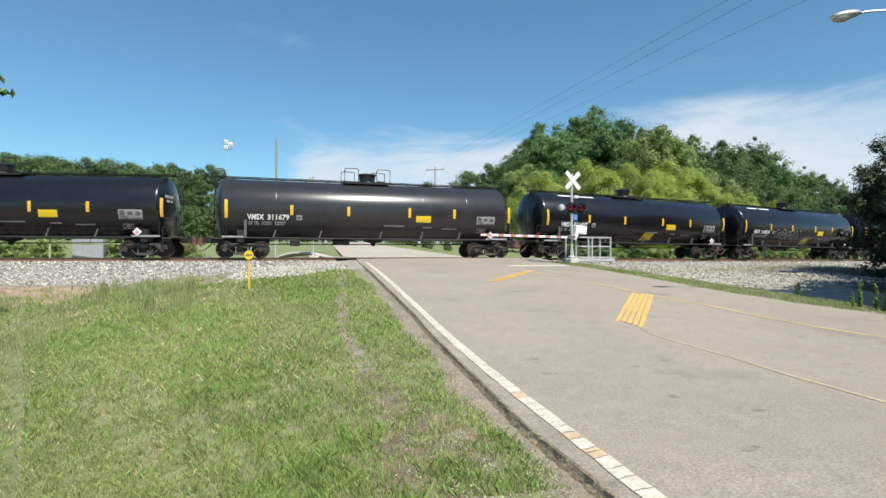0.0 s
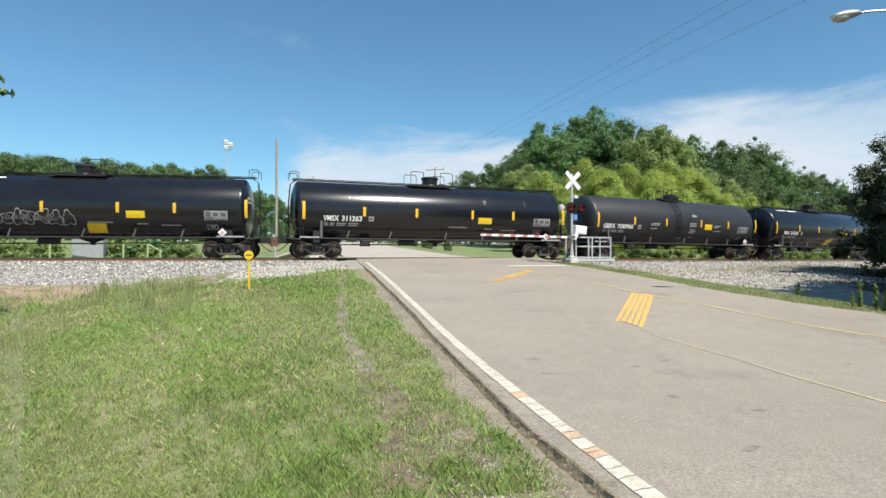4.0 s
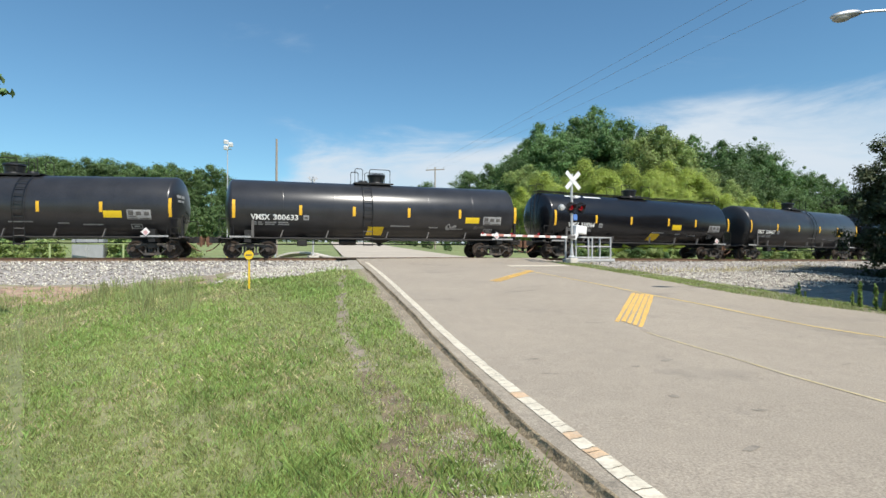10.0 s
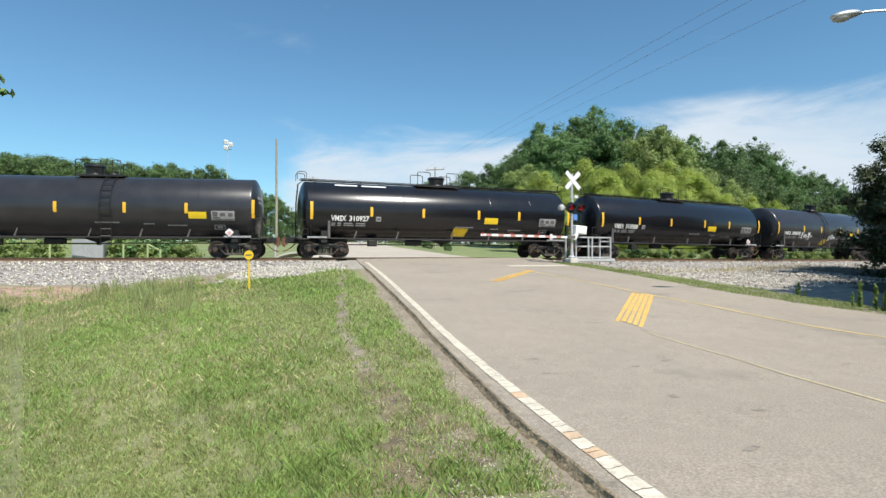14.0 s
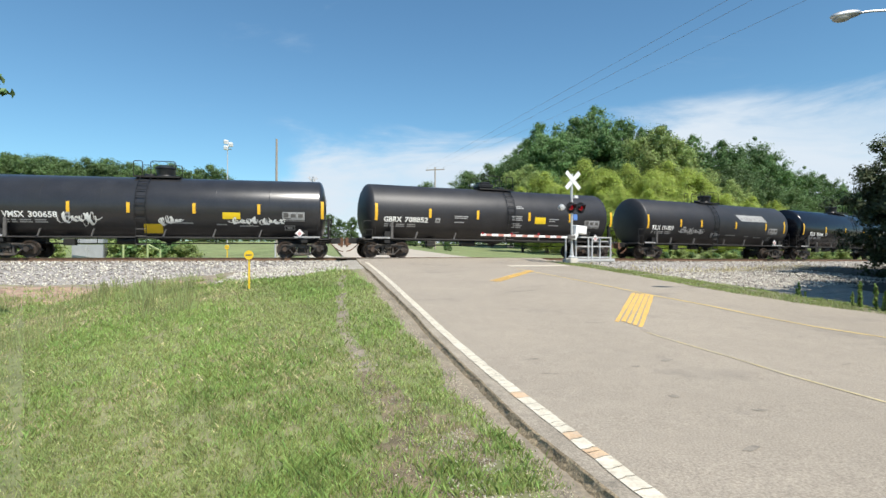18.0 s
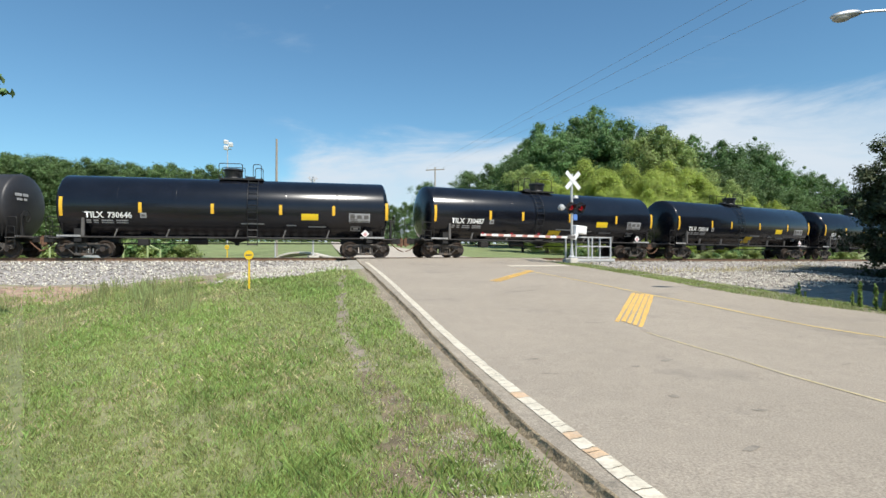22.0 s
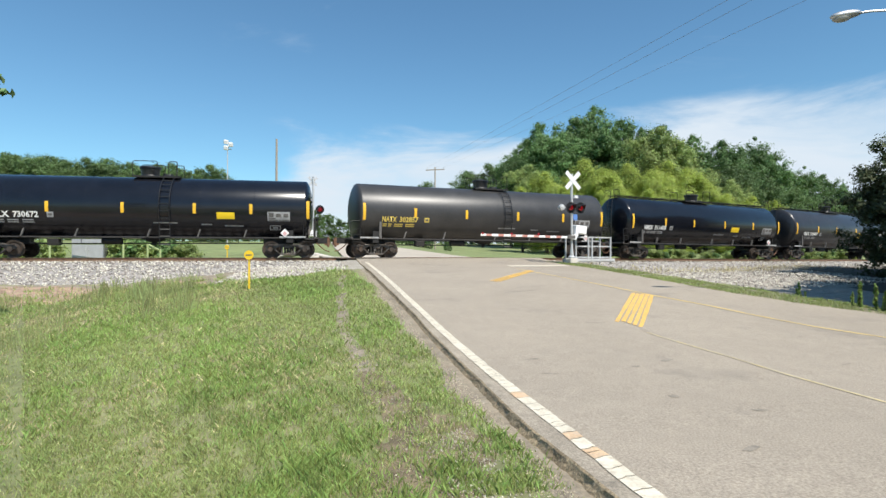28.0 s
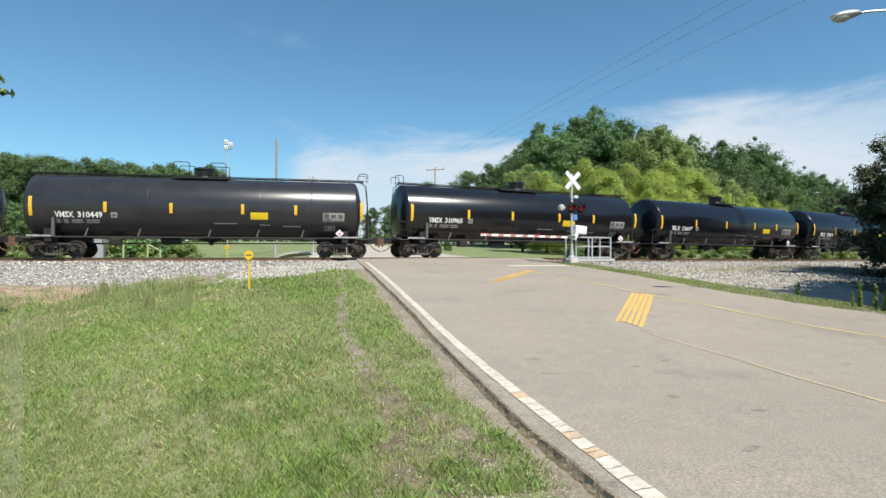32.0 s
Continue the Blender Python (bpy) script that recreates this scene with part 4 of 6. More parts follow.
    for k in range(5):
        rod(bm, (x + 0.22 * math.cos(k), 0.22 * math.sin(k), top + 0.1), (x + 0.22 * math.cos(k), 0.22 * math.sin(k), top + 0.26), 0.02, n=5)
    part("manway", bm, "black", car)
    if kind.startswith("square"):
        q = 0.35 if kind == "square" else -0.55
        bm = box(bmesh.new(), q, 0, top + 0.22, 1.0, 0.9, 0.20, bevel=0.03)
        box(bm, q, 0, top + 0.40, 0.62, 0.7, 0.16, bevel=0.03)
        part("valve_box", bm, "black", car)
    for x0, x1 in hoops:
        for y in (-0.72, 0.72):
            part("hand_rail", hoop(bmesh.new(), x0, x1, y, top + 0.03, top + 0.80, 0.022), "frame_black", car)
    stretch([c for c in car.children])
    bog = make_bogie(car)
    bog.location = (-7.01, 0, 0)
    b2 = bog.copy()
    scene.collection.objects.link(b2)
    b2.location = (7.01, 0, 0)
    for c in bog.children:
        k = c.copy()
        scene.collection.objects.link(k)
        k.parent = b2
        k.matrix_parent_inverse = c.matrix_parent_inverse
    return car


def stretch(obs):
    for me in {o.data for o in obs}:
        me.transform(Matrix.Diagonal((LONG, 1, 1, 1)))


def mark_car(car, marks, tapes, span=15.13, ink="ink", panel=None, patch=None, top_text=False, seed=0, scrawl=(), worn=None):
    """The tapes, stencils, placards and panels of one car's side."""
    f = -7.565
    tapes = [o * 1.014 for o in tapes]
    for k, o in enumerate(tapes):
        tall = k in (0, len(tapes) - 1)
        part("reflector", decal(bmesh.new(), f + o - 0.075, f + o + 0.075, 2.52 - (0.47 if tall else 0.26), 2.52 + (0.47 if tall else 0.26)), "tape", car)
    if marks:
        big = marks[0] == "G"
        x0, x1 = (f + 0.42, f + 2.95) if big else (f + 0.8, f + 3.12) if marks.startswith("VMSX 30") else (f + 0.98, f + 3.02)
        if marks.endswith("829"):
            x0, x1 = f + 0.36, f + 2.42
        cut = x0 + (x1 - x0) * 0.40
        first, last = marks.split()
        tint = "white" if ink == "ink" else "yellow"
        mesh_part("reporting_mark", stencil(first, x0, cut, 1.98, 2.28), ink, car, tint + " stencilled owner's letters")
        mesh_part("car_number", stencil(last, cut + 0.16, x1, 1.98, 2.28), ink, car, tint + " stencilled car number")
        rng = random.Random(seed)
        for z in (1.86, 1.76):
            for a, b in ((0.05, 0.30), (0.36, 0.62), (0.70, 1.25), (1.33, 1.9)):
                part("stencil_bar", decal(bmesh.new(), x0 + a, x0 + b - 0.1 * rng.random(), z - 0.032, z + 0.032), "ink_grey" if ink == "ink" else ink, car)
        part("stencil_box", decal(bmesh.new(), f + 3.38, f + 3.66, 2.0, 2.26), "ink_grey" if ink == "ink" else ink, car)
        part("stencil_bar", decal(bmesh.new(), f + 3.44, f + 3.60, 2.08, 2.18, r=TR + 0.006), "frame_grey", car)
    g = span - 1.78
    part("data_panel", decal(bmesh.new(), f + g, f + g + 1.1, 1.92, 2.4), "ink_grey", car, "grey stencilled data panel")
    for k in range(3):
        part("data_bar", decal(bmesh.new(), f + g + 0.06 + 0.36 * k, f + g + 0.30 + 0.36 * k, 2.12, 2.30, r=TR + 0.006), "frame_grey", car)
    for a, b, z in ((0.05, 0.50, 1.97), (0.56, 1.05, 1.97), (0.05, 0.42, 2.06), (0.05, 0.30, 2.33)):
        part("data_bar", decal(bmesh.new(), f + g + a, f + g + b, z - 0.022, z + 0.022, r=TR + 0.006), "frame_grey", car)
    texts = [(8.0, 9.1, 1.78), (11.3, 12.2, 1.66), (10.2, 10.7, 1.72)]
    if marks.startswith("G"):
        texts = [(4.53, 5.36, 2.40), (4.53, 5.30, 2.30), (4.53, 5.12, 2.06), (8.47, 8.86, 3.11), (8.47, 8.96, 3.02), (8.18, 8.87, 2.50), (8.18, 8.80, 2.40), (8.18, 8.87, 2.30),
                 (8.22, 8.70, 2.06), (8.30, 8.87, 1.96), (8.20, 8.80, 1.86), (8.36, 8.84, 1.55), (10.7, 11.4, 2.40), (10.7, 11.1, 2.28), (10.7, 11.4, 2.02), (12.8, 13.1, 1.68)]
    for a, b, z in texts:
        part("stencil_bar", decal(bmesh.new(), f + a, f + b, z - 0.03, z + 0.03), "ink_grey", car)
    bm = decal(bmesh.new(), f + g + 0.1, f + g + 0.62, 1.46, 1.50)
    decal(bm, f + g + 0.1, f + g + 0.62, 1.66, 1.70)
    decal(bm, f + g + 0.1, f + g + 0.14, 1.50, 1.66)
    decal(bm, f + g + 0.58, f + g + 0.62, 1.50, 1.66)
    decal(bm, f + g + 0.24, f + g + 0.50, 1.54, 1.62)
    part("stencil_frame", bm, "ink_grey", car)
    if panel:
        x, w, z0, z1 = panel
        part("warning_panel", decal(bmesh.new(), f + x, f + x + w, z0, z1), "panel_yellow", car, "yellow warning panel")
    if patch:
        part("lower_panel", decal(bmesh.new(), f + patch, f + patch + 0.86, 1.26, 1.72, skew=0.08), "panel_yellow", car, "yellow lower panel")
    if top_text:
        for a, b in ((1.3, 2.5), (2.75, 4.1)):
            z0, z1 = TZ + TR * math.sin(1.02), TZ + TR * math.sin(1.12)
            part("top_stencil", decal(bmesh.new(), f + a, f + b, z0, z1), "ink", car)
    if worn:
        part("repainted_patch", decal(bmesh.new(), f + worn[0], f + worn[1], 2.86, 3.34, skew=-0.5), "ink_grey", car, "pale grey repainted patch")
    # hazard placard on its holder
    bm = bmesh.new()
    slab(bm, [(f + span - 1.15, 1.30), (f + span - 0.93, 1.52), (f + span - 0.71, 1.30), (f + span - 0.93, 1.08)], -1.52, -1.505)
    bmesh.ops.recalc_face_normals(bm, faces=bm.faces)
    part("placard", bm, "placard", car, "diamond hazard placard")
    part("placard_mark", slab(bmesh.new(), [(f + span - 1.04, 1.27), (f + span - 0.93, 1.40), (f + span - 0.82, 1.27), (f + span - 0.93, 1.14)], -1.528, -1.522), "placard_red", car)
    part("sill_plate", box(bmesh.new(), f + span - 0.55, -1.47, 1.09, 1.3, 0.02, 0.09), "ink_grey", car)
    part("sill_plate", box(bmesh.new(), f + 0.3, -1.47, 1.09, 1.0, 0.02, 0.09), "ink_grey", car)
    for x0, x1, z0, z1, s2, loud in scrawl:
        rng = random.Random(s2)
        if x1 - x0 > 3:
            # bubble letters in outline
            x = x0
            while x < x1:
                w = rng.uniform(0.40, 0.62)
                zc, hz = (z0 + z1) / 2 + rng.uniform(-0.05, 0.08), (z1 - z0) / 2 * rng.uniform(0.75, 1.05)
                n, ph, last, bm = 26, rng.uniform(0, 6), None, bmesh.new()
                for k in range(n + 1):
                    a = 2 * math.pi * (k % n) / n
                    m = 1 + 0.22 * math.sin(3 * a + ph) + 0.12 * math.sin(5 * a + 2 * ph)
                    c, d = math.cos(a), math.sin(a)
                    q = []
                    for g in (0.93, 1.05):
                        pz = zc + hz * d * m * g
                        q.append(bm.verts.new((x + w * 0.62 * c * m * g, skin(pz, TR, 0.009), pz)))
                    if last:
                        bm.faces.new((last[0], last[1], q[1], q[0]))
                    last = q
                part("graffiti_letter", bm, loud, car, "sprayed bubble letter in outline")
                x += w
        else:
            # one running line of spray that loops over itself
            bm, last = bmesh.new(), None
            n = int((x1 - x0) * 90)
            ph, q1, q2 = rng.uniform(0, 6), rng.uniform(5.6, 7.0), rng.uniform(2.2, 3.1)
            mid, amp, thick = (z0 + z1) / 2, (z1 - z0) / 2 * 1.15, 0.044
            for k in range(n + 1):
                u = k / n
                x = x0 + (x1 - x0) * u
                a = 2 * math.pi * (x - x0) * q1 + ph
                b = 2 * math.pi * (x - x0) * q2 + 2 * ph
                big = amp * (0.62 + 0.38 * math.sin(b * 0.31)) * min(1, 6 * u + 0.3, 6 * (1 - u) + 0.3)
                px, pz = x + 0.10 * math.cos(a) + 0.04 * math.sin(b), mid + big * (0.72 * math.sin(a) + 0.28 * math.sin(b))
                t = thick * (0.7 + 0.5 * math.sin(a * 0.7 + 1))
                e = [bm.verts.new((px - t, skin(pz - t, TR, 0.008 + 0.00002 * k), pz - t)), bm.verts.new((px + t, skin(pz + t, TR, 0.008 + 0.00002 * k), pz + t))]
                if last:
                    bm.faces.new((last[0], last[1], e[1], e[0]))
                last = e
            part("scrawl", bm, loud, car, "sprayed graffiti scrawl")


TAPE_A = (0, 3.1, 5.97, 9.25, 11.8, 15.11)
TAPE_B = (0, 3.31, 6.25, 9.26, 12.04, 15.15)
TAPE_C = (0, 3.01, 5.88, 9.21, 12.01, 15.05)
TAPE_D = (0, 3.53, 6.11, 9.05, 12.07, 15.16)
TAPE_E = (0, 3.19, 5.91, 8.87, 11.79, 15.17)
TAPE_T = (0, 3.37, 5.5, 8.79, 12.3, 15.16)
TAPE_U = (0, 3.34, 6.56, 9.78, 12.41, 15.16)
PAN_A, PAN_B, PAN_C, PAN_T = (9.75, 0.85, 2.0, 2.36), (12.3, 0.84, 2.0, 2.34), (9.72, 0.75, 2.1, 2.5), (10.95, 0.85, 2.0, 2.34)
# place in the train, kind, marks, tapes, panel, patch, paint, extras
CARS = [
    (-22.03, "walkway", "", TAPE_A, PAN_A, None, "tank", {}),
    (-4.1, "walkway", "VMSX 311679", TAPE_A, PAN_A, None, "tank_satin", {}),
    (13.7, "walkway", "VMSX 311437", TAPE_A, PAN_A, 7.9, "tank", {"top_text": True}),
    (31.54, "walkway", "VMSX 310434", TAPE_A, PAN_A, 7.9, "tank", {"top_text": True, "scrawl": ((4.05 - 7.565, 7.4 - 7.565, 1.66, 2.32, 3, "ink_grey"), (4.4 - 7.565, 6.9 - 7.565, 1.80, 2.2, 17, "frame_grey"))}),
    (49.36, "walkway", "VMSX 311263", TAPE_A, PAN_A, None, "tank", {}),
    (67.23, "square", "GBRX 708906", TAPE_C, PAN_C, None, "tank_dull", {}),
    (85.16, "walkway", "VMSX 310633", TAPE_A, PAN_A, 7.7, "tank", {"top_text": True}),
    (103.02, "ladder", "VMSX 300273", TAPE_B, PAN_B, None, "tank_satin", {"scrawl": ((4.2 - 7.565, 5.9 - 7.565, 1.75, 2.05, 9, "frame_grey"),)}),
    (120.96, "ladder_rear", "VMSX 300633", TAPE_E, PAN_B, 6.75, "tank_satin", {"scrawl": ((11.2 - 7.565, 11.8 - 7.565, 1.55, 2.0, 5, "ink_grey"), (12.9 - 7.565, 13.5 - 7.565, 1.6, 1.95, 6, "frame_grey"))}),
    (138.95, "walkway", "VMSX 310364", TAPE_A, PAN_A, 7.9, "tank", {"top_text": True}),
    (156.89, "ladder", "VMSX 300457", TAPE_B, PAN_B, None, "tank_satin", {}),
    (174.81, "walkway", "VMSX 310927", TAPE_A, PAN_A, 7.9, "tank", {"top_text": True}),
    (192.63, "walkway", "VMSX 310588", TAPE_A, PAN_A, None, "tank", {}),
    (210.47, "ladder_rear", "VMSX 300658", TAPE_D, (10.5, 0.85, 2.0, 2.34), 6.8, "tank_satin", {"scrawl": ((3.2 - 7.565, 4.9 - 7.565, 1.6, 2.3, 7, "ink"), (7.6 - 7.565, 8.6 - 7.565, 1.65, 2.15, 8, "ink"), (10.9 - 7.565, 12.2 - 7.565, 1.7, 2.1, 11, "ink"), (12.35 - 7.565, 13.5 - 7.565, 1.68, 2.12, 13, "ink"))}),
    (228.39, "square_front", "GBRX 708852", TAPE_C, PAN_C, None, "tank_dull", {}),
    (246.69, "ladder_rear", "TILX 191829", (0, 3.07, 5.14, 8.84, 12.31, 14.6), None, None, "tank_dull", {"worn": (9.3, 12.4), "scrawl": ((3.1 - 7.565, 5.5 - 7.565, 1.72, 2.2, 12, "ink_grey"), (6.4 - 7.565, 7.3 - 7.565, 1.6, 1.95, 14, "ink_grey"))}),
    (264.2, "ladder", "TILX 730646", TAPE_U, PAN_T, None, "tank_gloss", {}),
    (282.08, "ladder_rear", "TILX 730487", TAPE_T, PAN_T, 7.5, "tank_gloss", {}),
    (299.95, "ladder_rear", "TILX 730514", TAPE_T, PAN_T, 7.5, "tank_gloss", {}),
    (317.91, "ladder", "TILX 730675", TAPE_U, PAN_T, None, "tank_gloss", {}),
    (336.04, "ladder", "TILX 730672", TAPE_U, PAN_T, None, "tank_gloss", {}),
    (354.04, "ladder", "NATX 302857", (0, 2.81, 5.83, 9.08, 12.15, 14.95), None, None, "tank_grey", {"ink": "ink_yellow"}),
    (371.69, "walkway", "VMSX 311405", (0, 2.9, 5.67, 8.88, 12.03, 15.11), PAN_A, None, "tank_gloss", {}),
    (389.55, "walkway", "VMSX 310449", TAPE_A, PAN_A, None, "tank_satin", {}),
    (407.38, "walkway", "VMSX 310960", (0, 3.35, 6.15, 9.35, 11.85, 15.11), PAN_A, None, "tank", {}),
    (424.97, "ladder", "TILX 730697", TAPE_U, PAN_T, None, "tank_gloss", {}),
    (442.8, "ladder", "TILX 730618", TAPE_U, PAN_T, None, "tank_gloss", {}),
    (460.65, "walkway", "VMSX 310512", TAPE_A, PAN_A, None, "tank", {}),
]
TRAIN = []
LABELS = {"tank_grey": "weathered grey tank car, yellow tapes",
          "tank_satin": "satin black tank car with yellow tapes",
          "tank": "black tank car with yellow tapes",
          "tank_dull": "dull black tank car with yellow tapes",
          "tank_gloss": "glossy black tank car with yellow tapes"}
KIND_WORDS = {"walkway": ", walkway along its top", "ladder": ", side ladder by its dome", "ladder_rear": ", side ladder before its dome", "square": ", square valve box on top", "square_front": ", square valve box on top"}


def make_train():
    protos = {}
    for k, (first, kind, marks, tapes, panel, patch, paint, extra) in enumerate(CARS):
        if kind not in protos:
            protos[kind] = make_car(kind)
        car = copy_thing(protos[kind], Matrix())
        before = set(car.children)
        mark_car(car, marks, tapes, tapes[-1], panel=panel, patch=patch, seed=k, **extra)
        stretch([c for c in car.children if c not in before])
        for c in list(car.children):
            if c.name.startswith("weld_seam") and paint in ("tank_dull", "tank_grey"):
                bpy.data.objects.remove(c)
            elif c.name.startswith("tank") or c.name.startswith("weld_seam"):
                me = c.data.copy()
                me.materials[0] = M[paint]
                c.data = me
        tagged(car, LABELS[paint] + KIND_WORDS[kind], "tank car", group="tank cars of the train")
        TRAIN.append((car, first * LONG - 0.1014))
    for p in protos.values():
        for o in (*p.children_recursive, p):
            bpy.data.objects.remove(o)


make_train()


def travelled(t):
    """How far the train has rolled; it gathers speed a little."""
    return 12.428 * LONG * (t + 0.00035 * t * t)


def motions():
    for car, place in TRAIN:
        rows = []
        for k in range(65):
            t = 0.5 * k
            x, y, h = riding(place - travelled(t))
            # the two bogies carry it over the change of grade
            za, zb = (float(rail_z(riding(place + o - travelled(t))[0])) for o in (-5.4, 5.4))
            rows.append((t, pose(x, y, (za + zb) / 2, 0, math.degrees(math.atan2(za - zb, 10.8)), h)))
        walk(car, rows)
    sets = [o for o in scene.objects if o.name.startswith("wheelset")]
    rows = [(k / 30, pose(0, 0, WHEEL_R, 0, -math.degrees(travelled(k / 30) / WHEEL_R) % 360, 0)) for k in range(961)]
    first = sets[0]
    walk(first, rows)
    for o in sets[1:]:
        o.rotation_mode = "QUATERNION"
        a = o.animation_data_create()
        a.action = first.animation_data.action
        a.action_slot = first.animation_data.action_slot


# ---- plants ----
def leaves(rng, centres, radii, per, size, droop=0.0, round_=0.0, middle=None):
    """Small folded leaf sprays, thick in the heart of each clump and loose round its rim."""
    n = len(centres) * per
    c = np.repeat(centres, per, 0)
    r = np.repeat(radii, per, 0)
    g = np.clip(rng.normal(size=(n, 3)) * 0.46, -1.3, 1.3)
    d = g / np.maximum(np.linalg.norm(g, axis=1), 1e-6)[:, None]
    pos = c + g * r
    if droop:
        pos[:, 2] -= droop * rng.uniform(0, 1, n) ** 2 * r[:, 2]
    nrm = d * 1.15 + rng.normal(size=(n, 3)) * 0.42 + np.array([0, 0, 0.4])
    if round_:
        out = pos - (np.mean(centres, axis=0) if middle is None else middle)
        out /= np.linalg.norm(out, axis=1)[:, None]
        nrm = nrm * (1 - round_) + out * 1.3 * round_
    nrm /= np.linalg.norm(nrm, axis=1)[:, None]
    t = np.cross(nrm, rng.normal(size=(n, 3)))
    t /= np.linalg.norm(t, axis=1)[:, None]
    b = np.cross(nrm, t)
    s = (size * rng.uniform(0.55, 1.4, n))[:, None]
    v = np.stack([pos - t * s, pos + b * s * 0.55 + nrm * s * 0.15, pos + t * s, pos - b * s * 0.55 + nrm * s * 0.15], 1).reshape(-1, 3)
    f = np.arange(4 * n).reshape(-1, 4)
    return v, f


def make_tree(seed, height, spread, material, base=0.25, clumps=60, per=70, leaf=0.30, trunk=0.28, droop=0.0, round_=0.15, boughs=17, tuft=(0.10, 0.22), peak=0.72, dome=False):
    """A tapered trunk, boughs that reach out and up, and leaf tufts strung along them."""
    rng = np.random.default_rng(seed)
    tree = new("tree")
    bm = bmesh.new()
    lean = rng.normal(size=2) * 0.03 * height
    pts = [(lean[0] * k * k / 25, lean[1] * k * k / 25, height * 0.90 * k / 5) for k in range(6)]
    for k in range(5):
        rod(bm, pts[k], pts[k + 1], trunk * (1 - 0.18 * k), trunk * (1 - 0.18 * (k + 1)), 9)
    centres, radii = [], []
    each = clumps // (boughs + 1)
    for b in range(boughs):
        h = base + (0.93 - base) * ((b + rng.uniform(0.1, 0.9)) / boughs)
        x = (h - base) / (0.93 - base)
        reach = spread * (math.cos(x * 1.35) ** 0.5 if dome else math.sin(math.pi * x ** 0.72 * peak + 0.30)) * rng.uniform(0.62, 1.12)
        a = 2.4 * b + rng.uniform(-0.5, 0.5)
        z0 = height * h * 0.90
        j = min(int(h * 5 / 1.0), 4)
        root = Vector(pts[j]).lerp(Vector(pts[j + 1]), min(max(h * 5 - j, 0), 1))
        tip = root + Vector((reach * math.cos(a), reach * math.sin(a), reach * rng.uniform(0.12, 0.55)))
        rod(bm, root, tip, trunk * 0.30 * (1.15 - h * 0.7), 0.02, 5)
        for k in range(each):
            f = rng.uniform(0.28, 1.06)
            o = rng.normal(size=3) * (0.07 * spread + 0.17 * reach * (1.15 - f * 0.5)) * np.array([1, 1, 0.72])
            c = np.array(root.lerp(tip, f)) + o
            c[2] = min(c[2], height * (0.99 - 0.05 * rng.random()))
            size = spread * rng.uniform(*tuft)
            centres.append(tuple(c))
            radii.append((size, size, size * rng.uniform(0.55, 0.9)))
    for k in range(each):
        f = rng.uniform(0, 1)
        size = spread * rng.uniform(*tuft) * (1.1 - 0.45 * f)
        centres.append((lean[0] + rng.normal() * 0.30 * spread * (1.2 - f), lean[1] + rng.normal() * 0.30 * spread * (1.2 - f), height * (0.82 + 0.15 * f)))
        radii.append((size, size, size * 0.9))
    part("trunk", bm, "bark", tree)
    v, f = leaves(rng, np.array(centres), np.array(radii), per, leaf, droop, round_)
    mesh_np("crown", v, f, material, tree)
    return tree


def stand(name_label, protos, spots, group, category="tree"):
    for k, (x, y, s, turn) in enumerate(spots):
        t = copy_thing(protos[k % len(protos)], pose(x, y, float(ground_z(x, y)) - 0.1, 0, 0, turn) @ Matrix.Scale(s, 4))
        t.scale = (s, s, s)
        tagged(t, name_label, category, group=group)


def clear(protos):
    for p in protos:
        for o in (*p.children_recursive, p):
            bpy.data.objects.remove(o)


def aim(px, d):
    """A place at depth d of the plan on the line of sight that px names, counted from 784 ahead."""
    return (px - 784) / 675 * d, d * DEEP


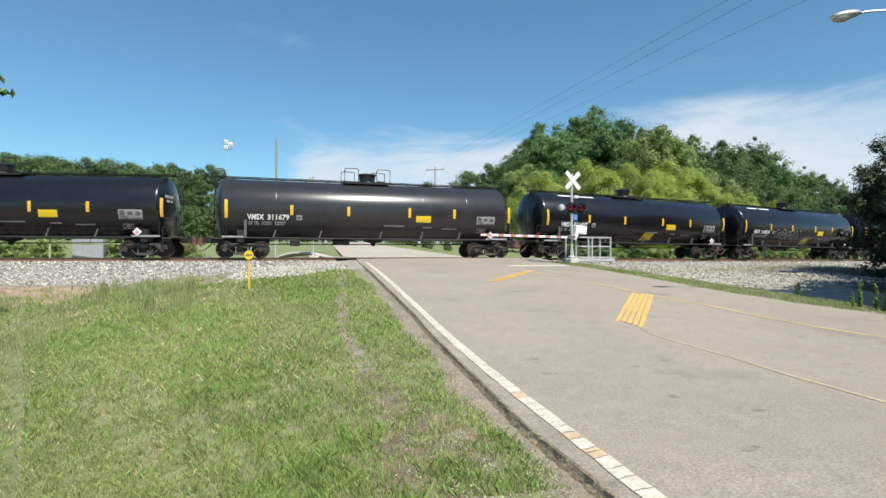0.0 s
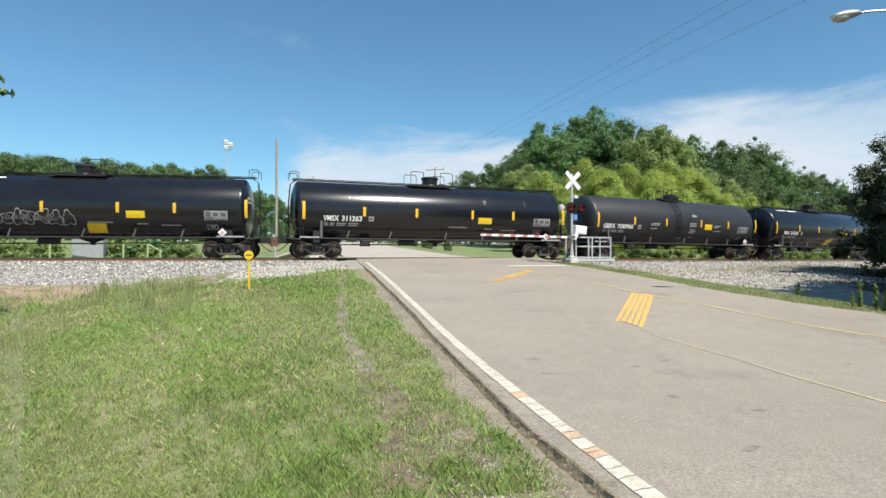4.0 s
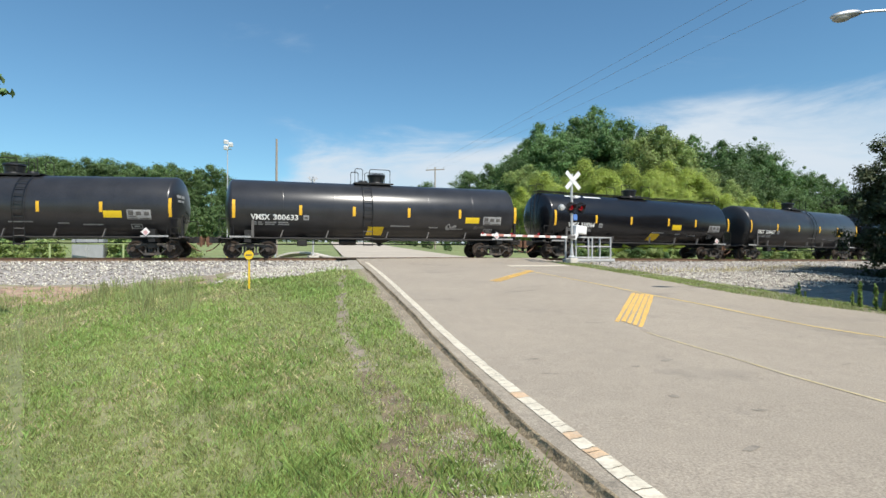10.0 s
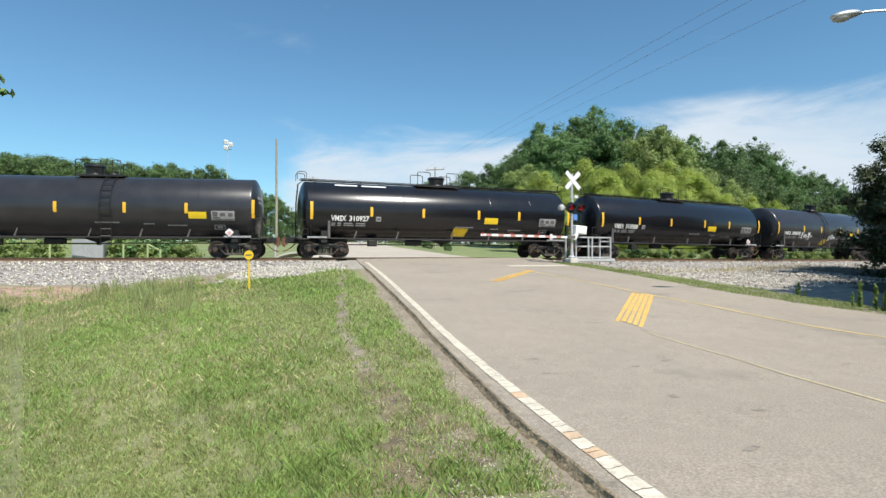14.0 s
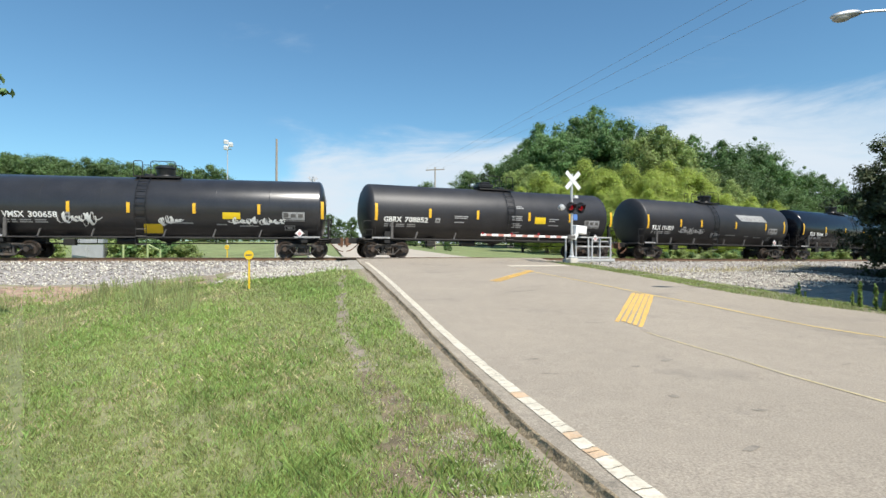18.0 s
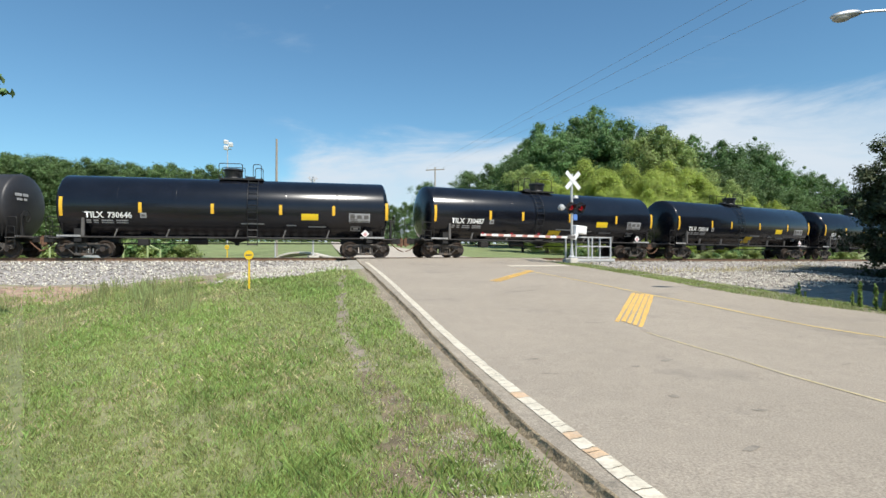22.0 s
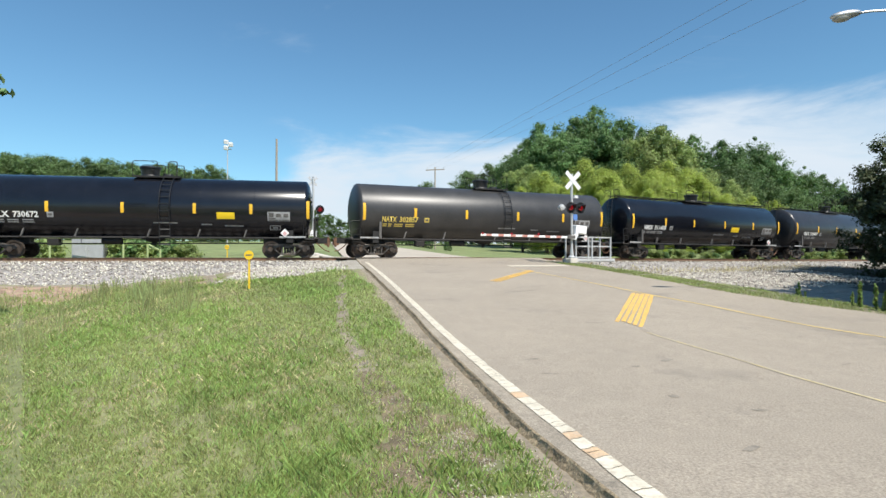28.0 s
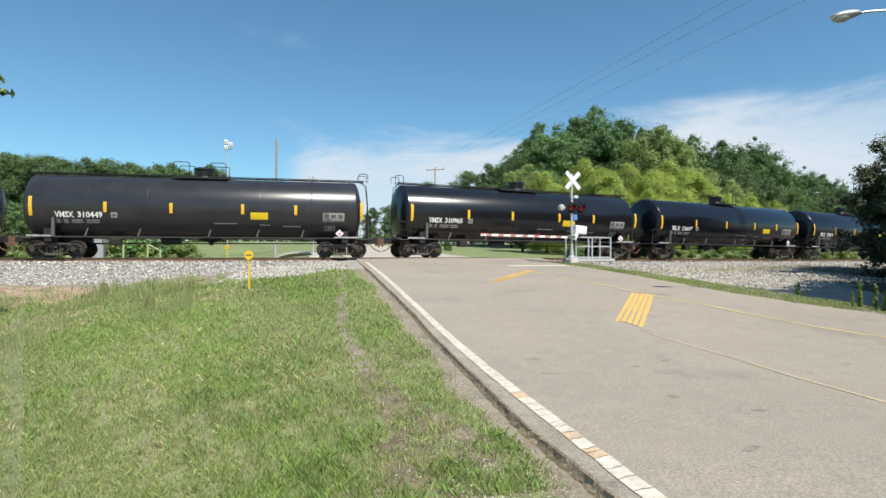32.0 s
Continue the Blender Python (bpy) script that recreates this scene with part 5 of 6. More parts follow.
def make_woods():
    rng = random.Random(5)
    tall = [make_tree(11 + k, 22, 5.2, "leaf", base=0.12, clumps=300, per=125, leaf=0.16, trunk=0.34, boughs=20, tuft=(0.12, 0.26), round_=0.05) for k in range(3)]
    dark = [make_tree(31 + k, 20, 5.8, "leaf_dark", base=0.06, clumps=260, per=105, leaf=0.18, trunk=0.34, boughs=18, tuft=(0.12, 0.27), round_=0.05) for k in range(3)]
    rough = [make_tree(41 + k, 20, 5.8, "leaf_dark", base=0.02, clumps=110, per=40, leaf=0.45, trunk=0.34, boughs=12, tuft=(0.14, 0.30)) for k in range(2)]
    pale = [make_tree(51 + k, 9.5, 2.9, "leaf_light", base=0.04, clumps=160, per=260, leaf=0.085, trunk=0.22, droop=0.5, round_=0.62, boughs=15, tuft=(0.20, 0.36), dome=True) for k in range(2)]
    spots = []
    line = ((905, 266), (928, 242), (952, 222), (985, 226), (1008, 206), (1032, 190), (1062, 205), (1092, 211), (1120, 226), (1150, 228), (1182, 216), (1208, 240), (1240, 266),
            (1272, 245), (1300, 262), (1332, 241), (1362, 270), (1392, 293), (1425, 294), (1458, 306), (1490, 325), (1540, 330), (1600, 330), (1680, 330), (1800, 320))
    for px, top in line:
        d = 64 + (px - 900) * 0.035 + rng.uniform(-2, 3)
        x, y = aim(px, d)
        h = (451 - top) / 675 * d + EYE - float(ground_z(x, y)) + 0.5
        spots.append((x, y, h / 22, rng.uniform(0, 360)))
    stand("tall leafy green tree in the wood beyond the track", tall, spots, "trees of the wood")
    spots = []
    for px, top, d in ((865, 292, 88), (835, 300, 92), (905, 300, 80), (1060, 260, 80), (1160, 260, 82), (1300, 290, 62), (1360, 318, 64), (1410, 330, 66), (1460, 345, 66), (1520, 350, 66), (1220, 300, 78), (1120, 250, 84), (960, 262, 82)):
        x, y = aim(px, d)
        h = (451 - top) / 675 * d + EYE - float(ground_z(x, y)) + 0.5
        spots.append((x, y, h / 20, rng.uniform(0, 360)))
    for k in range(25):
        px = -190 + k * 24.5
        top = -11 + np.interp(k / 24 * 15.4, range(16), (296, 284, 280, 276, 279, 276, 281, 286, 291, 288, 292, 297, 300, 300, 302, 306)) + rng.uniform(-4, 6)
        if px > 392:
            continue
        d = 78 + 8 * rng.random()
        x, y = aim(px, d)
        h = (451 - top) / 675 * d + EYE - float(ground_z(x, y)) + 0.5
        spots.append((x, y, h / 20, rng.uniform(0, 360)))
    for px, top, d in ((750, 318, 120), (522, 372, 122), (541, 367, 125), (560, 369, 121), (580, 377, 126), (600, 388, 125), (622, 384, 128), (690, 360, 150), (716, 358, 150), (656, 366, 150), (395, 332, 95), (418, 330, 95), (440, 333, 96), (461, 334, 96), (481, 345, 98), (500, 360, 108), (790, 385, 120), (815, 330, 100)):
        x, y = aim(px, d)
        h = (451 - top) / 675 * d + EYE - float(ground_z(x, y)) + 0.3
        spots.append((x, y, h / 20, rng.uniform(0, 360)))
    stand("dark green leafy tree at the wood's edge", dark, spots, "trees at the wood's edge")
    spots = []
    for px, top, d in tuple((q, 409 + (q * 7) % 9, 135 + (q * 13) % 20) for q in range(404, 900, 15)) + tuple((q, 417 + (q * 5) % 7, 118 + (q * 11) % 12) for q in range(396, 900, 11)):
        x, y = aim(px, d)
        h = (451 - top) / 675 * d + EYE - float(ground_z(x, y)) + 0.3
        spots.append((x, y, h / 20, rng.uniform(0, 360)))
    for q in range(-80, 410, 13):
        x, y = aim(q, 70 + (q * 11) % 7)
        spots.append((x, y, 0.30 + 0.01 * ((q * 7) % 9), rng.uniform(0, 360)))
    stand("small distant leafy tree beyond the field", rough, spots, "distant trees beyond the field")
    spots = []
    for k in range(14):
        x, y = xy(44 + 3.6 * k + rng.uniform(-1, 1), 13.5 + rng.uniform(0, 2.5) + 0.05 * k)
        spots.append((x, y, rng.uniform(0.085, 0.13), rng.uniform(0, 360)))
    stand("dark hedge bush beside the far road", rough, spots, "hedge beside the far road", "bush")
    spots = []
    for px, top, d in ((925, 334, 50), (968, 306, 47), (1030, 284, 50), (1062, 300, 45), (1108, 292, 48), (1150, 306, 46), (1180, 288, 56), (1212, 300, 55),
                       (1248, 318, 54), (1290, 345, 52), (1330, 350, 54), (1372, 357, 55), (1000, 334, 43), (1092, 332, 42), (1150, 338, 43), (1205, 335, 46)):
        x, y = aim(px, d)
        h = (451 - top) / 675 * d + EYE - float(ground_z(x, y)) + 0.3
        spots.append((x, y, h / 9.5, rng.uniform(0, 360)))
    stand("pale yellow-green willow thicket behind the track", pale, spots, "willows behind the track")
    olive = make_tree(61, 15, 4.2, "leaf_olive", base=0.08, clumps=300, per=110, leaf=0.14, trunk=0.3, round_=0.15, boughs=20, tuft=(0.11, 0.24))
    spots = []
    for px, top, d in ((1163, 226, 60), (1196, 250, 59), (1238, 290, 58), (930, 292, 62), (1300, 318, 58)):
        x, y = aim(px, d)
        h = (451 - top) / 675 * d + EYE - float(ground_z(x, y)) + 0.4
        spots.append((x, y, h / 15, rng.uniform(0, 360)))
    stand("olive-green leafy tree before the wood", [olive], spots, "olive trees before the wood")
    # both crowns use the foliage whose colour already carries the shade
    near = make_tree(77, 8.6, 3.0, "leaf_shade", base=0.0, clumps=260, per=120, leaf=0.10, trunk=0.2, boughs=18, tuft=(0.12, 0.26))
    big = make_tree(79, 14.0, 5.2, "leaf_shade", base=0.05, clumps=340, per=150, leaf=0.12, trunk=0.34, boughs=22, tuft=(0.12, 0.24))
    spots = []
    # several of these stand out of view, added to shade the ditch
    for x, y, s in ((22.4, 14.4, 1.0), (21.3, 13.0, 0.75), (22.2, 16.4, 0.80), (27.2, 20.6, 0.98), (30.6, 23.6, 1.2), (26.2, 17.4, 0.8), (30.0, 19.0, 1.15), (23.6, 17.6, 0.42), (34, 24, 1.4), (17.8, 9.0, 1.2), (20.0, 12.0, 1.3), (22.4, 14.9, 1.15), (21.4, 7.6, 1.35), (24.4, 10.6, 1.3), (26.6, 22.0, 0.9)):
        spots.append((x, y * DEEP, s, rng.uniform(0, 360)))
    stand("bushy roadside tree with shade in its leaf colour", [near], spots, "bushy trees beside the road")
    # all out of view, added to block sun from the bushes and bank
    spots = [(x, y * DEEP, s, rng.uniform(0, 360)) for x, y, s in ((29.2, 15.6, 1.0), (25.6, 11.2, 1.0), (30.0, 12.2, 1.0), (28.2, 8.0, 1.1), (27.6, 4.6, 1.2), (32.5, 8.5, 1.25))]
    stand("tall unseen shade-casting tree beside the road", [big], spots, "tall trees beside the road")
    clear(tall + dark + rough + pale + [near, big, olive])


make_woods()


# ---- crossing equipment ----
def make_gate():
    x, y = aim(1012, 20.4)
    p, w = pw(x, y)
    z = float(ground_z(x, y))
    g = new("crossing_signal")
    g.matrix_basis = pose(x, y, z, 0, 0, math.degrees(math.atan2(SIDE[1] * DEEP, SIDE[0])))
    tagged(g, "crossing signal mast with crossbuck, red lamps and lowered gate", "crossing signal")
    part("base", box(bmesh.new(), 0, 0, 0.10, 0.5, 0.5, 0.34, bevel=0.04), "concrete", g)
    bm = rod(bmesh.new(), (0, 0, 0.2), (0, 0, 4.8), 0.065, n=14)
    part("mast", bm, "galv", g)
    part("mast_foot", lathe(bmesh.new(), [(0.20, 0.3), (0.20, 0.36), (0.10, 0.42), (0.085, 0.75)], 14), "galv", g)
    for s in (-1, 1):
        part("crossbuck_blade", box(bmesh.new(), 0, -0.10 - 0.02 * (s > 0), 4.43, 1.24, 0.02, 0.23, 0, 45 * s, 0), "white", g, "white crossbuck blade")
    part("lamp_arm", rod(bmesh.new(), (-0.70, 0, 2.97), (0.62, 0, 2.97), 0.03, n=8), "galv", g)
    for lx in (-0.17, 0.46):
        bm = rod(bmesh.new(), (lx, -0.16, 2.97), (lx, -0.13, 2.97), 0.30, n=24)
        part("lamp_plate", bm, "black", g)
        part("lamp_lens", lathe(bmesh.new(), [(0.0, 0.03), (0.10, 0.025), (0.15, 0.0)], 20, pose(lx, -0.165, 2.97, 90)), "lens", g, "red glass lamp lens")
        bm = bmesh.new()
        pts = []
        for k in range(13):
            a = math.pi * (k / 12) * 1.2 - 0.3
            pts.append(((lx + 0.16 * math.cos(a), -0.16, 2.97 + 0.16 * math.sin(a)), (lx + 0.16 * math.cos(a), -0.46 + 0.1 * math.cos(2 * a), 2.97 + 0.16 * math.sin(a))))
        vs = [(bm.verts.new(a), bm.verts.new(b)) for a, b in pts]
        for a, b in zip(vs, vs[1:]):
            bm.faces.new((a[0], a[1], b[1], b[0]))
        part("lamp_hood", bm, "black", g)
    part("rear_lamp", lathe(bmesh.new(), [(0.0, 0.14), (0.15, 0.10), (0.17, 0.0), (0.12, -0.18), (0.0, -0.2)], 18, pose(-0.70, -0.05, 2.97, 90)), "galv", g)
    part("bell", lathe(bmesh.new(), [(0.0, 0.16), (0.10, 0.14), (0.16, 0.0), (0.0, 0.0)], 16, pose(0.26, 0, 3.5)), "galv", g)
    part("notice", box(bmesh.new(), 0.16, -0.1, 2.47, 0.26, 0.01, 0.30), "sign_blue", g, "small blue notice plate")
    bm = box(bmesh.new(), 0.50, 0.0, 1.80, 0.72, 0.42, 0.44, 0, 6, 0, bevel=0.03)
    part("gate_motor", bm, "white", g, "white gate mechanism housing")
    bm = slab(bmesh.new(), [(-0.12, 1.30), (0.12, 1.26), (0.28, 1.48), (0.30, 2.0), (0.14, 2.0), (0.08, 1.55), (-0.12, 1.50)], -0.2, -0.12)
    bmesh.ops.recalc_face_normals(bm, faces=bm.faces)
    part("gate_bracket", bm, "white", g)
    L0 = 5.2
    part("counterweight", box(bmesh.new(), -0.16, -0.16, 1.40, 0.5, 0.10, 0.2, bevel=0.02), "frame_grey", g, "dark steel arm clamp")
    a, k = 0.0, 0
    while a < L0 - 0.02:
        b = min(a + (0.40 if k % 2 == 0 else 0.30), L0)
        part("arm_band", box(bmesh.new(), -0.42 - (a + b) / 2, -0.16, 1.39 + 0.012 * a, b - a, 0.05, 0.115, bevel=0.006), "red" if k % 2 else "white", g)
        a, k = b, k + 1
    for k in (0.35, 0.66, 0.98):
        part("arm_lamp", lathe(bmesh.new(), [(0.0, 0.1), (0.05, 0.09), (0.06, 0.0), (0.0, 0.0)], 12, pose(-0.42 - L0 * k, -0.16, 1.48)), "lens", g)
    # guard rail frame beside the mast
    f = new("service_platform")
    f.matrix_basis = pose(x, y, z, 0, 0, math.degrees(math.atan2(SIDE[1] * DEEP, SIDE[0])))
    tagged(f, "galvanised pipe railing beside the crossing mast", "railing")
    for px, py in ((0.5, 0.3), (1.35, 0.3), (1.6, 0.3), (2.9, 0.3), (0.5, 1.2), (2.9, 1.2)):
        part("post", box(bmesh.new(), px, py, 0.70, 0.07, 0.07, 1.5), "galv", f)
    part("deck", box(bmesh.new(), 1.7, 0.7, 0.16, 2.7, 1.2, 0.16, bevel=0.02), "galv", f, "grey steel deck plate")
    for pz in (0.32, 0.92, 1.42):
        part("pipe", box(bmesh.new(), 1.7, 0.3, pz, 2.45, 0.05, 0.07), "galv", f)
        part("pipe", box(bmesh.new(), 2.9, 0.75, pz, 0.05, 0.9, 0.06), "galv", f)


make_gate()


def make_far_signal():
    """The signal of the opposite lane, its back lamps to the camera."""
    x, y = aim(554, 25.6)
    z = float(ground_z(x, y))
    g = new("crossing_signal")
    g.matrix_basis = pose(x, y, z, 0, 0, math.degrees(math.atan2(SIDE[1] * DEEP, SIDE[0])))
    tagged(g, "crossing signal mast with lamps on the track's far side", "crossing signal")
    part("base", box(bmesh.new(), 0, 0, 0.1, 0.7, 0.7, 0.4, bevel=0.04), "concrete", g)
    top = EYE + (451 - 313) / 675 * 25.6 - z
    part("mast", rod(bmesh.new(), (0, 0, 0.2), (0, 0, top), 0.065, n=14), "galv", g)
    lz = EYE + (451 - 371) / 675 * 25.6 - z
    part("lamp_arm", rod(bmesh.new(), (-0.5, 0, lz), (0.5, 0, lz), 0.03, n=8), "galv", g)
    for lx in (-0.40, 0.42):
        part("lamp_plate", rod(bmesh.new(), (lx, -0.16, lz), (lx, -0.13, lz), 0.29, n=24), "black", g)
        part("lamp_lens", lathe(bmesh.new(), [(0.0, 0.03), (0.10, 0.025), (0.15, 0.0)], 20, pose(lx, -0.165, lz, 90)), "lens", g, "red glass lamp lens")
        bm = bmesh.new()
        vs = []
        for k in range(13):
            a = math.pi * (k / 12) * 1.2 - 0.3
            vs.append((bm.verts.new((lx + 0.17 * math.cos(a), -0.16, lz + 0.17 * math.sin(a))), bm.verts.new((lx + 0.17 * math.cos(a), -0.42, lz + 0.17 * math.sin(a)))))
        for a, b in zip(vs, vs[1:]):
            bm.faces.new((a[0], a[1], b[1], b[0]))
        part("lamp_hood", bm, "black", g)
    for s in (-1, 1):
        part("crossbuck_blade", box(bmesh.new(), 0, 0.10 + 0.02 * (s > 0), top - 0.30, 0.8, 0.02, 0.15, 0, 45 * s, 0), "galv", g, "unpainted back of a crossbuck blade")
    bm = box(bmesh.new(), -0.05, -0.1, EYE + (451 - 414) / 675 * 25.6 - z, 0.5, 0.4, 0.42, 0, 12, 0, bevel=0.04)
    part("gate_motor", bm, "white", g, "white gate mechanism housing")
    part("notice", box(bmesh.new(), -0.62, 0.0, EYE + (451 - 405) / 675 * 25.6 - z, 0.7, 0.02, 0.36), "cabinet", g, "pale grey notice panel")
    part("notice_bracket", box(bmesh.new(), -0.30, 0.03, EYE + (451 - 405) / 675 * 25.6 - z, 0.6, 0.03, 0.05), "galv", g)


make_far_signal()


def make_pole(name, px, d, top, r, material, label, category):
    x, y = aim(px, d)
    z = float(ground_z(x, y))
    t = new(name)
    t.matrix_basis = pose(x, y, z - 0.2)
    h = (451 - top) / 675 * d + EYE - z + 0.2
    tagged(t, label, category)
    part("pole", rod(bmesh.new(), (0, 0, 0), (0, 0, h), r, r * 0.75, 12), material, t)
    return t, h, Vector((x, y, z - 0.2))


def make_poles():
    make_pole("wooden_pole", 489, 34, 246, 0.12, "wood_pole", "bare weathered wooden pole beyond the track", "pole")
    t, h, o = make_pole("light_pole", 402, 30, 262, 0.045, "galv", "slim steel pole carrying white floodlights", "light pole")
    part("crossarm", box(bmesh.new(), 0.05, 0, h - 0.1, 0.5, 0.06, 0.06), "galv", t)
    for dx, dz in ((-0.08, 0.0), (0.28, 0.25), (-0.08, 0.45)):
        part("floodlight", box(bmesh.new(), dx, -0.1, h + dz, 0.34, 0.25, 0.34, 12, 8, 0, bevel=0.05), "white", t, "white floodlight housing")
    t, h, o = make_pole("utility_pole", 770, 52, 296, 0.11, "wood_pole", "wooden utility pole with a crossarm", "utility pole")
    part("crossarm", box(bmesh.new(), 0, 0, h - 0.35, 2.6, 0.1, 0.12, 0, 0, -14), "wood_pole", t)
    for k in (-1.1, 0.0, 1.1):
        part("insulator", rod(bmesh.new(), (k, -k * 0.2, h - 0.3), (k, -k * 0.2, h - 0.05), 0.05, n=8), "galv", t)
    for k, (sx, sy) in zip((-1.1, 0.0, 1.1), ((1278, 0), (1321, 0), (1416, 0))):
        a = o + Vector((k, 0, h - 0.05))
        d = 11.0
        b = Vector(((sx - 784) / 675 * d, d * DEEP, EYE + (451 - sy) / 675 * d))
        b = a + (b - a) * 1.6
        pts = []
        for j in range(25):
            u = j / 24
            q = a + (b - a) * u
            q.z -= 4 * 0.08 * u * (1 - u)
            pts.append(q)
        w = link("power_line", tube(bmesh.new(), pts, 0.0055, 5), "wire")
        tagged(w, "thin overhead power line", "cable", group="overhead power lines")


make_poles()


def make_cabinet():
    x, y = aim(159, 27.5)
    z = float(ground_z(x, y))
    c = new("signal_cabinet")
    c.matrix_basis = pose(x, y, z, 0, 0, 14)
    tagged(c, "grey metal signal equipment cabinet beyond the track", "cabinet")
    part("body", box(bmesh.new(), 0, 0, 0.85, 2.0, 1.0, 1.9, bevel=0.02), "cabinet", c)
    part("roof", box(bmesh.new(), 0, 0, 1.84, 2.12, 1.12, 0.10, bevel=0.02), "cabinet", c)
    for s in (-0.48, 0.48):
        d = part("door", box(bmesh.new(), s, -0.51, 0.85, 0.88, 0.03, 1.7, bevel=0.008), "cabinet", c)
        part("handle", box(bmesh.new(), s * 0.2, -0.54, 0.9, 0.04, 0.03, 0.2), "galv", d)


make_cabinet()


def make_marker(px, d, base, top, label):
    x, y = aim(px, d)
    z = EYE - (base - 451) / 675 * d
    m = new("marker_post")
    m.matrix_basis = pose(x, y, z - 0.1)
    h = (base - top) / 675 * d + 0.1
    tagged(m, label, "marker post")
    part("post", box(bmesh.new(), 0, 0, h / 2, 0.06, 0.03, h), "marker", m)
    disc = part("disc", rod(bmesh.new(), (0, -0.02, h - 0.15), (0, -0.05, h - 0.15), 0.16, n=20), "marker", m, "round yellow warning disc")
    part("lettering_bar", box(bmesh.new(), 0, -0.055, h - 0.15, 0.2, 0.004, 0.04), "frame_grey", disc)


make_marker(441, 13.2, 512, 444, "yellow buried cable marker post in the grass")
make_marker(402, 27.0, 456, 434, "small yellow marker post beyond the track")


def make_street_lamp():
    d = 9.5
    s = new("street_lamp")
    hx, hz = (1500 - 784) / 675 * d, EYE + (451 - 27) / 675 * d
    s.matrix_basis = pose(hx, d * DEEP, hz)
    tagged(s, "cobra-head street lamp on a curved aluminium arm", "street lamp")
    bm = bmesh.new()
    bmesh.ops.create_uvsphere(bm, u_segments=20, v_segments=10, radius=1, matrix=pose(0, 0, 0.03, 0, -8, 0) @ Matrix.Diagonal((0.40, 0.17, 0.10, 1)))
    part("head", bm, "aluminium", s, smooth=True)
    bm = bmesh.new()
    bmesh.ops.create_uvsphere(bm, u_segments=20, v_segments=10, radius=1, matrix=pose(-0.10, 0, -0.05, 0, -8, 0) @ Matrix.Diagonal((0.24, 0.14, 0.10, 1)))
    part("diffuser", bm, "lamp_glass", s, smooth=True)
    part("arm", tube(bmesh.new(), [(0.28, 0, 0.07), (0.6, 0, 0.12), (1.2, 0, 0.15), (2.4, 0, 0.05), (3.2, 0, -0.25)], 0.03), "aluminium", s)
    part("pole", rod(bmesh.new(), (3.2, 0, -hz + 0.2), (3.2, 0, 0.1), 0.11, 0.08, 14), "aluminium", s)


make_street_lamp()


# ---- small things beyond the track and beside the road ----
def make_fence():
    f = new("pipe_fence")
    x0, y0 = aim(88, 26.5)
    tagged(f, "low pale green pipe fence beside the signal cabinet", "fence")
    f.matrix_basis = pose(x0, y0, float(ground_z(x0, y0)) - 0.1, 0, 0, 9)
    for px in (0.0, 4.75, 6.35, 7.2):
        part("post", rod(bmesh.new(), (px, 0, -0.1), (px, 0, 1.52 - 0.45 * (px > 7)), 0.07, n=10), "fence", f)
    part("rail", rod(bmesh.new(), (0, 0, 1.44), (6.35, 0, 1.44), 0.05, n=8), "fence", f)
    part("rail", rod(bmesh.new(), (6.35, 0, 1.44), (7.2, 0, 0.98), 0.05, n=8), "fence", f)


M["fence"] = mat("pale_green_pipe_paint", (0.36, 0.43, 0.20), 0.6, vary=0.15)
make_fence()


def make_apron():
    """A pale concrete lip beside the road just beyond the track."""
    v, f = [], []
    n = 16
    for k in range(n + 1):
        u = k / n
        x, y = aim(488 + 122 * u, 26.6 - 1.2 * u)
        z = EYE + (451 - (455 - 9.5 * math.sin(math.pi * min(u * 1.25, 1) ** 0.8))) / 675 * y / DEEP
        v += [(x, y, z - 0.12), (x, y + 0.03, z), (x + 0.1, y + 0.35, z + 0.01), (x + 0.2, y + 0.6, z - 0.3)]
    for k in range(n):
        for j in range(3):
            f.append((4 * k + j, 4 * k + 4 + j, 4 * k + 5 + j, 4 * k + 1 + j))
    o = mesh_np("concrete_apron", np.array(v), np.array(f), "concrete")
    tagged(o, "pale concrete lip at the roadside beyond the track", "kerb", kind="structure")


make_apron()
for px_, d_, top_, r_, mt_, lb_ in ((487, 27.5, 430, 0.07, "galv", "short grey post beyond the track"),):
    make_pole("post", px_, d_, top_, r_, mt_, lb_, "post")


def make_shrub(seed, height, spread, material, clumps=16, per=60, leaf=0.07):
    """A leafy bush of several stems."""
    rng = np.random.default_rng(seed)
    s = new("shrub")
    bm = bmesh.new()
    c, r = [], []
    for k in range(clumps):
        a, q, h = rng.uniform(0, 6.28), spread * rng.uniform(0.1, 1.0), height * rng.uniform(0.2, 0.95)
        q *= 1.1 - 0.5 * h / height
        c.append((q * math.cos(a), q * math.sin(a), h))
        r.append((spread * 0.28, spread * 0.28, height * 0.16))
        if k % 2 == 0:
            rod(bm, (0.1 * q * math.cos(a), 0.1 * q * math.sin(a), -0.05), c[-1], 0.012 * height, 0.004, 5)
    part("stems", bm, "bark", s)
    v, f = leaves(rng, np.array(c), np.array(r), per, leaf)
    mesh_np("foliage", v, f, material, s)
    return s


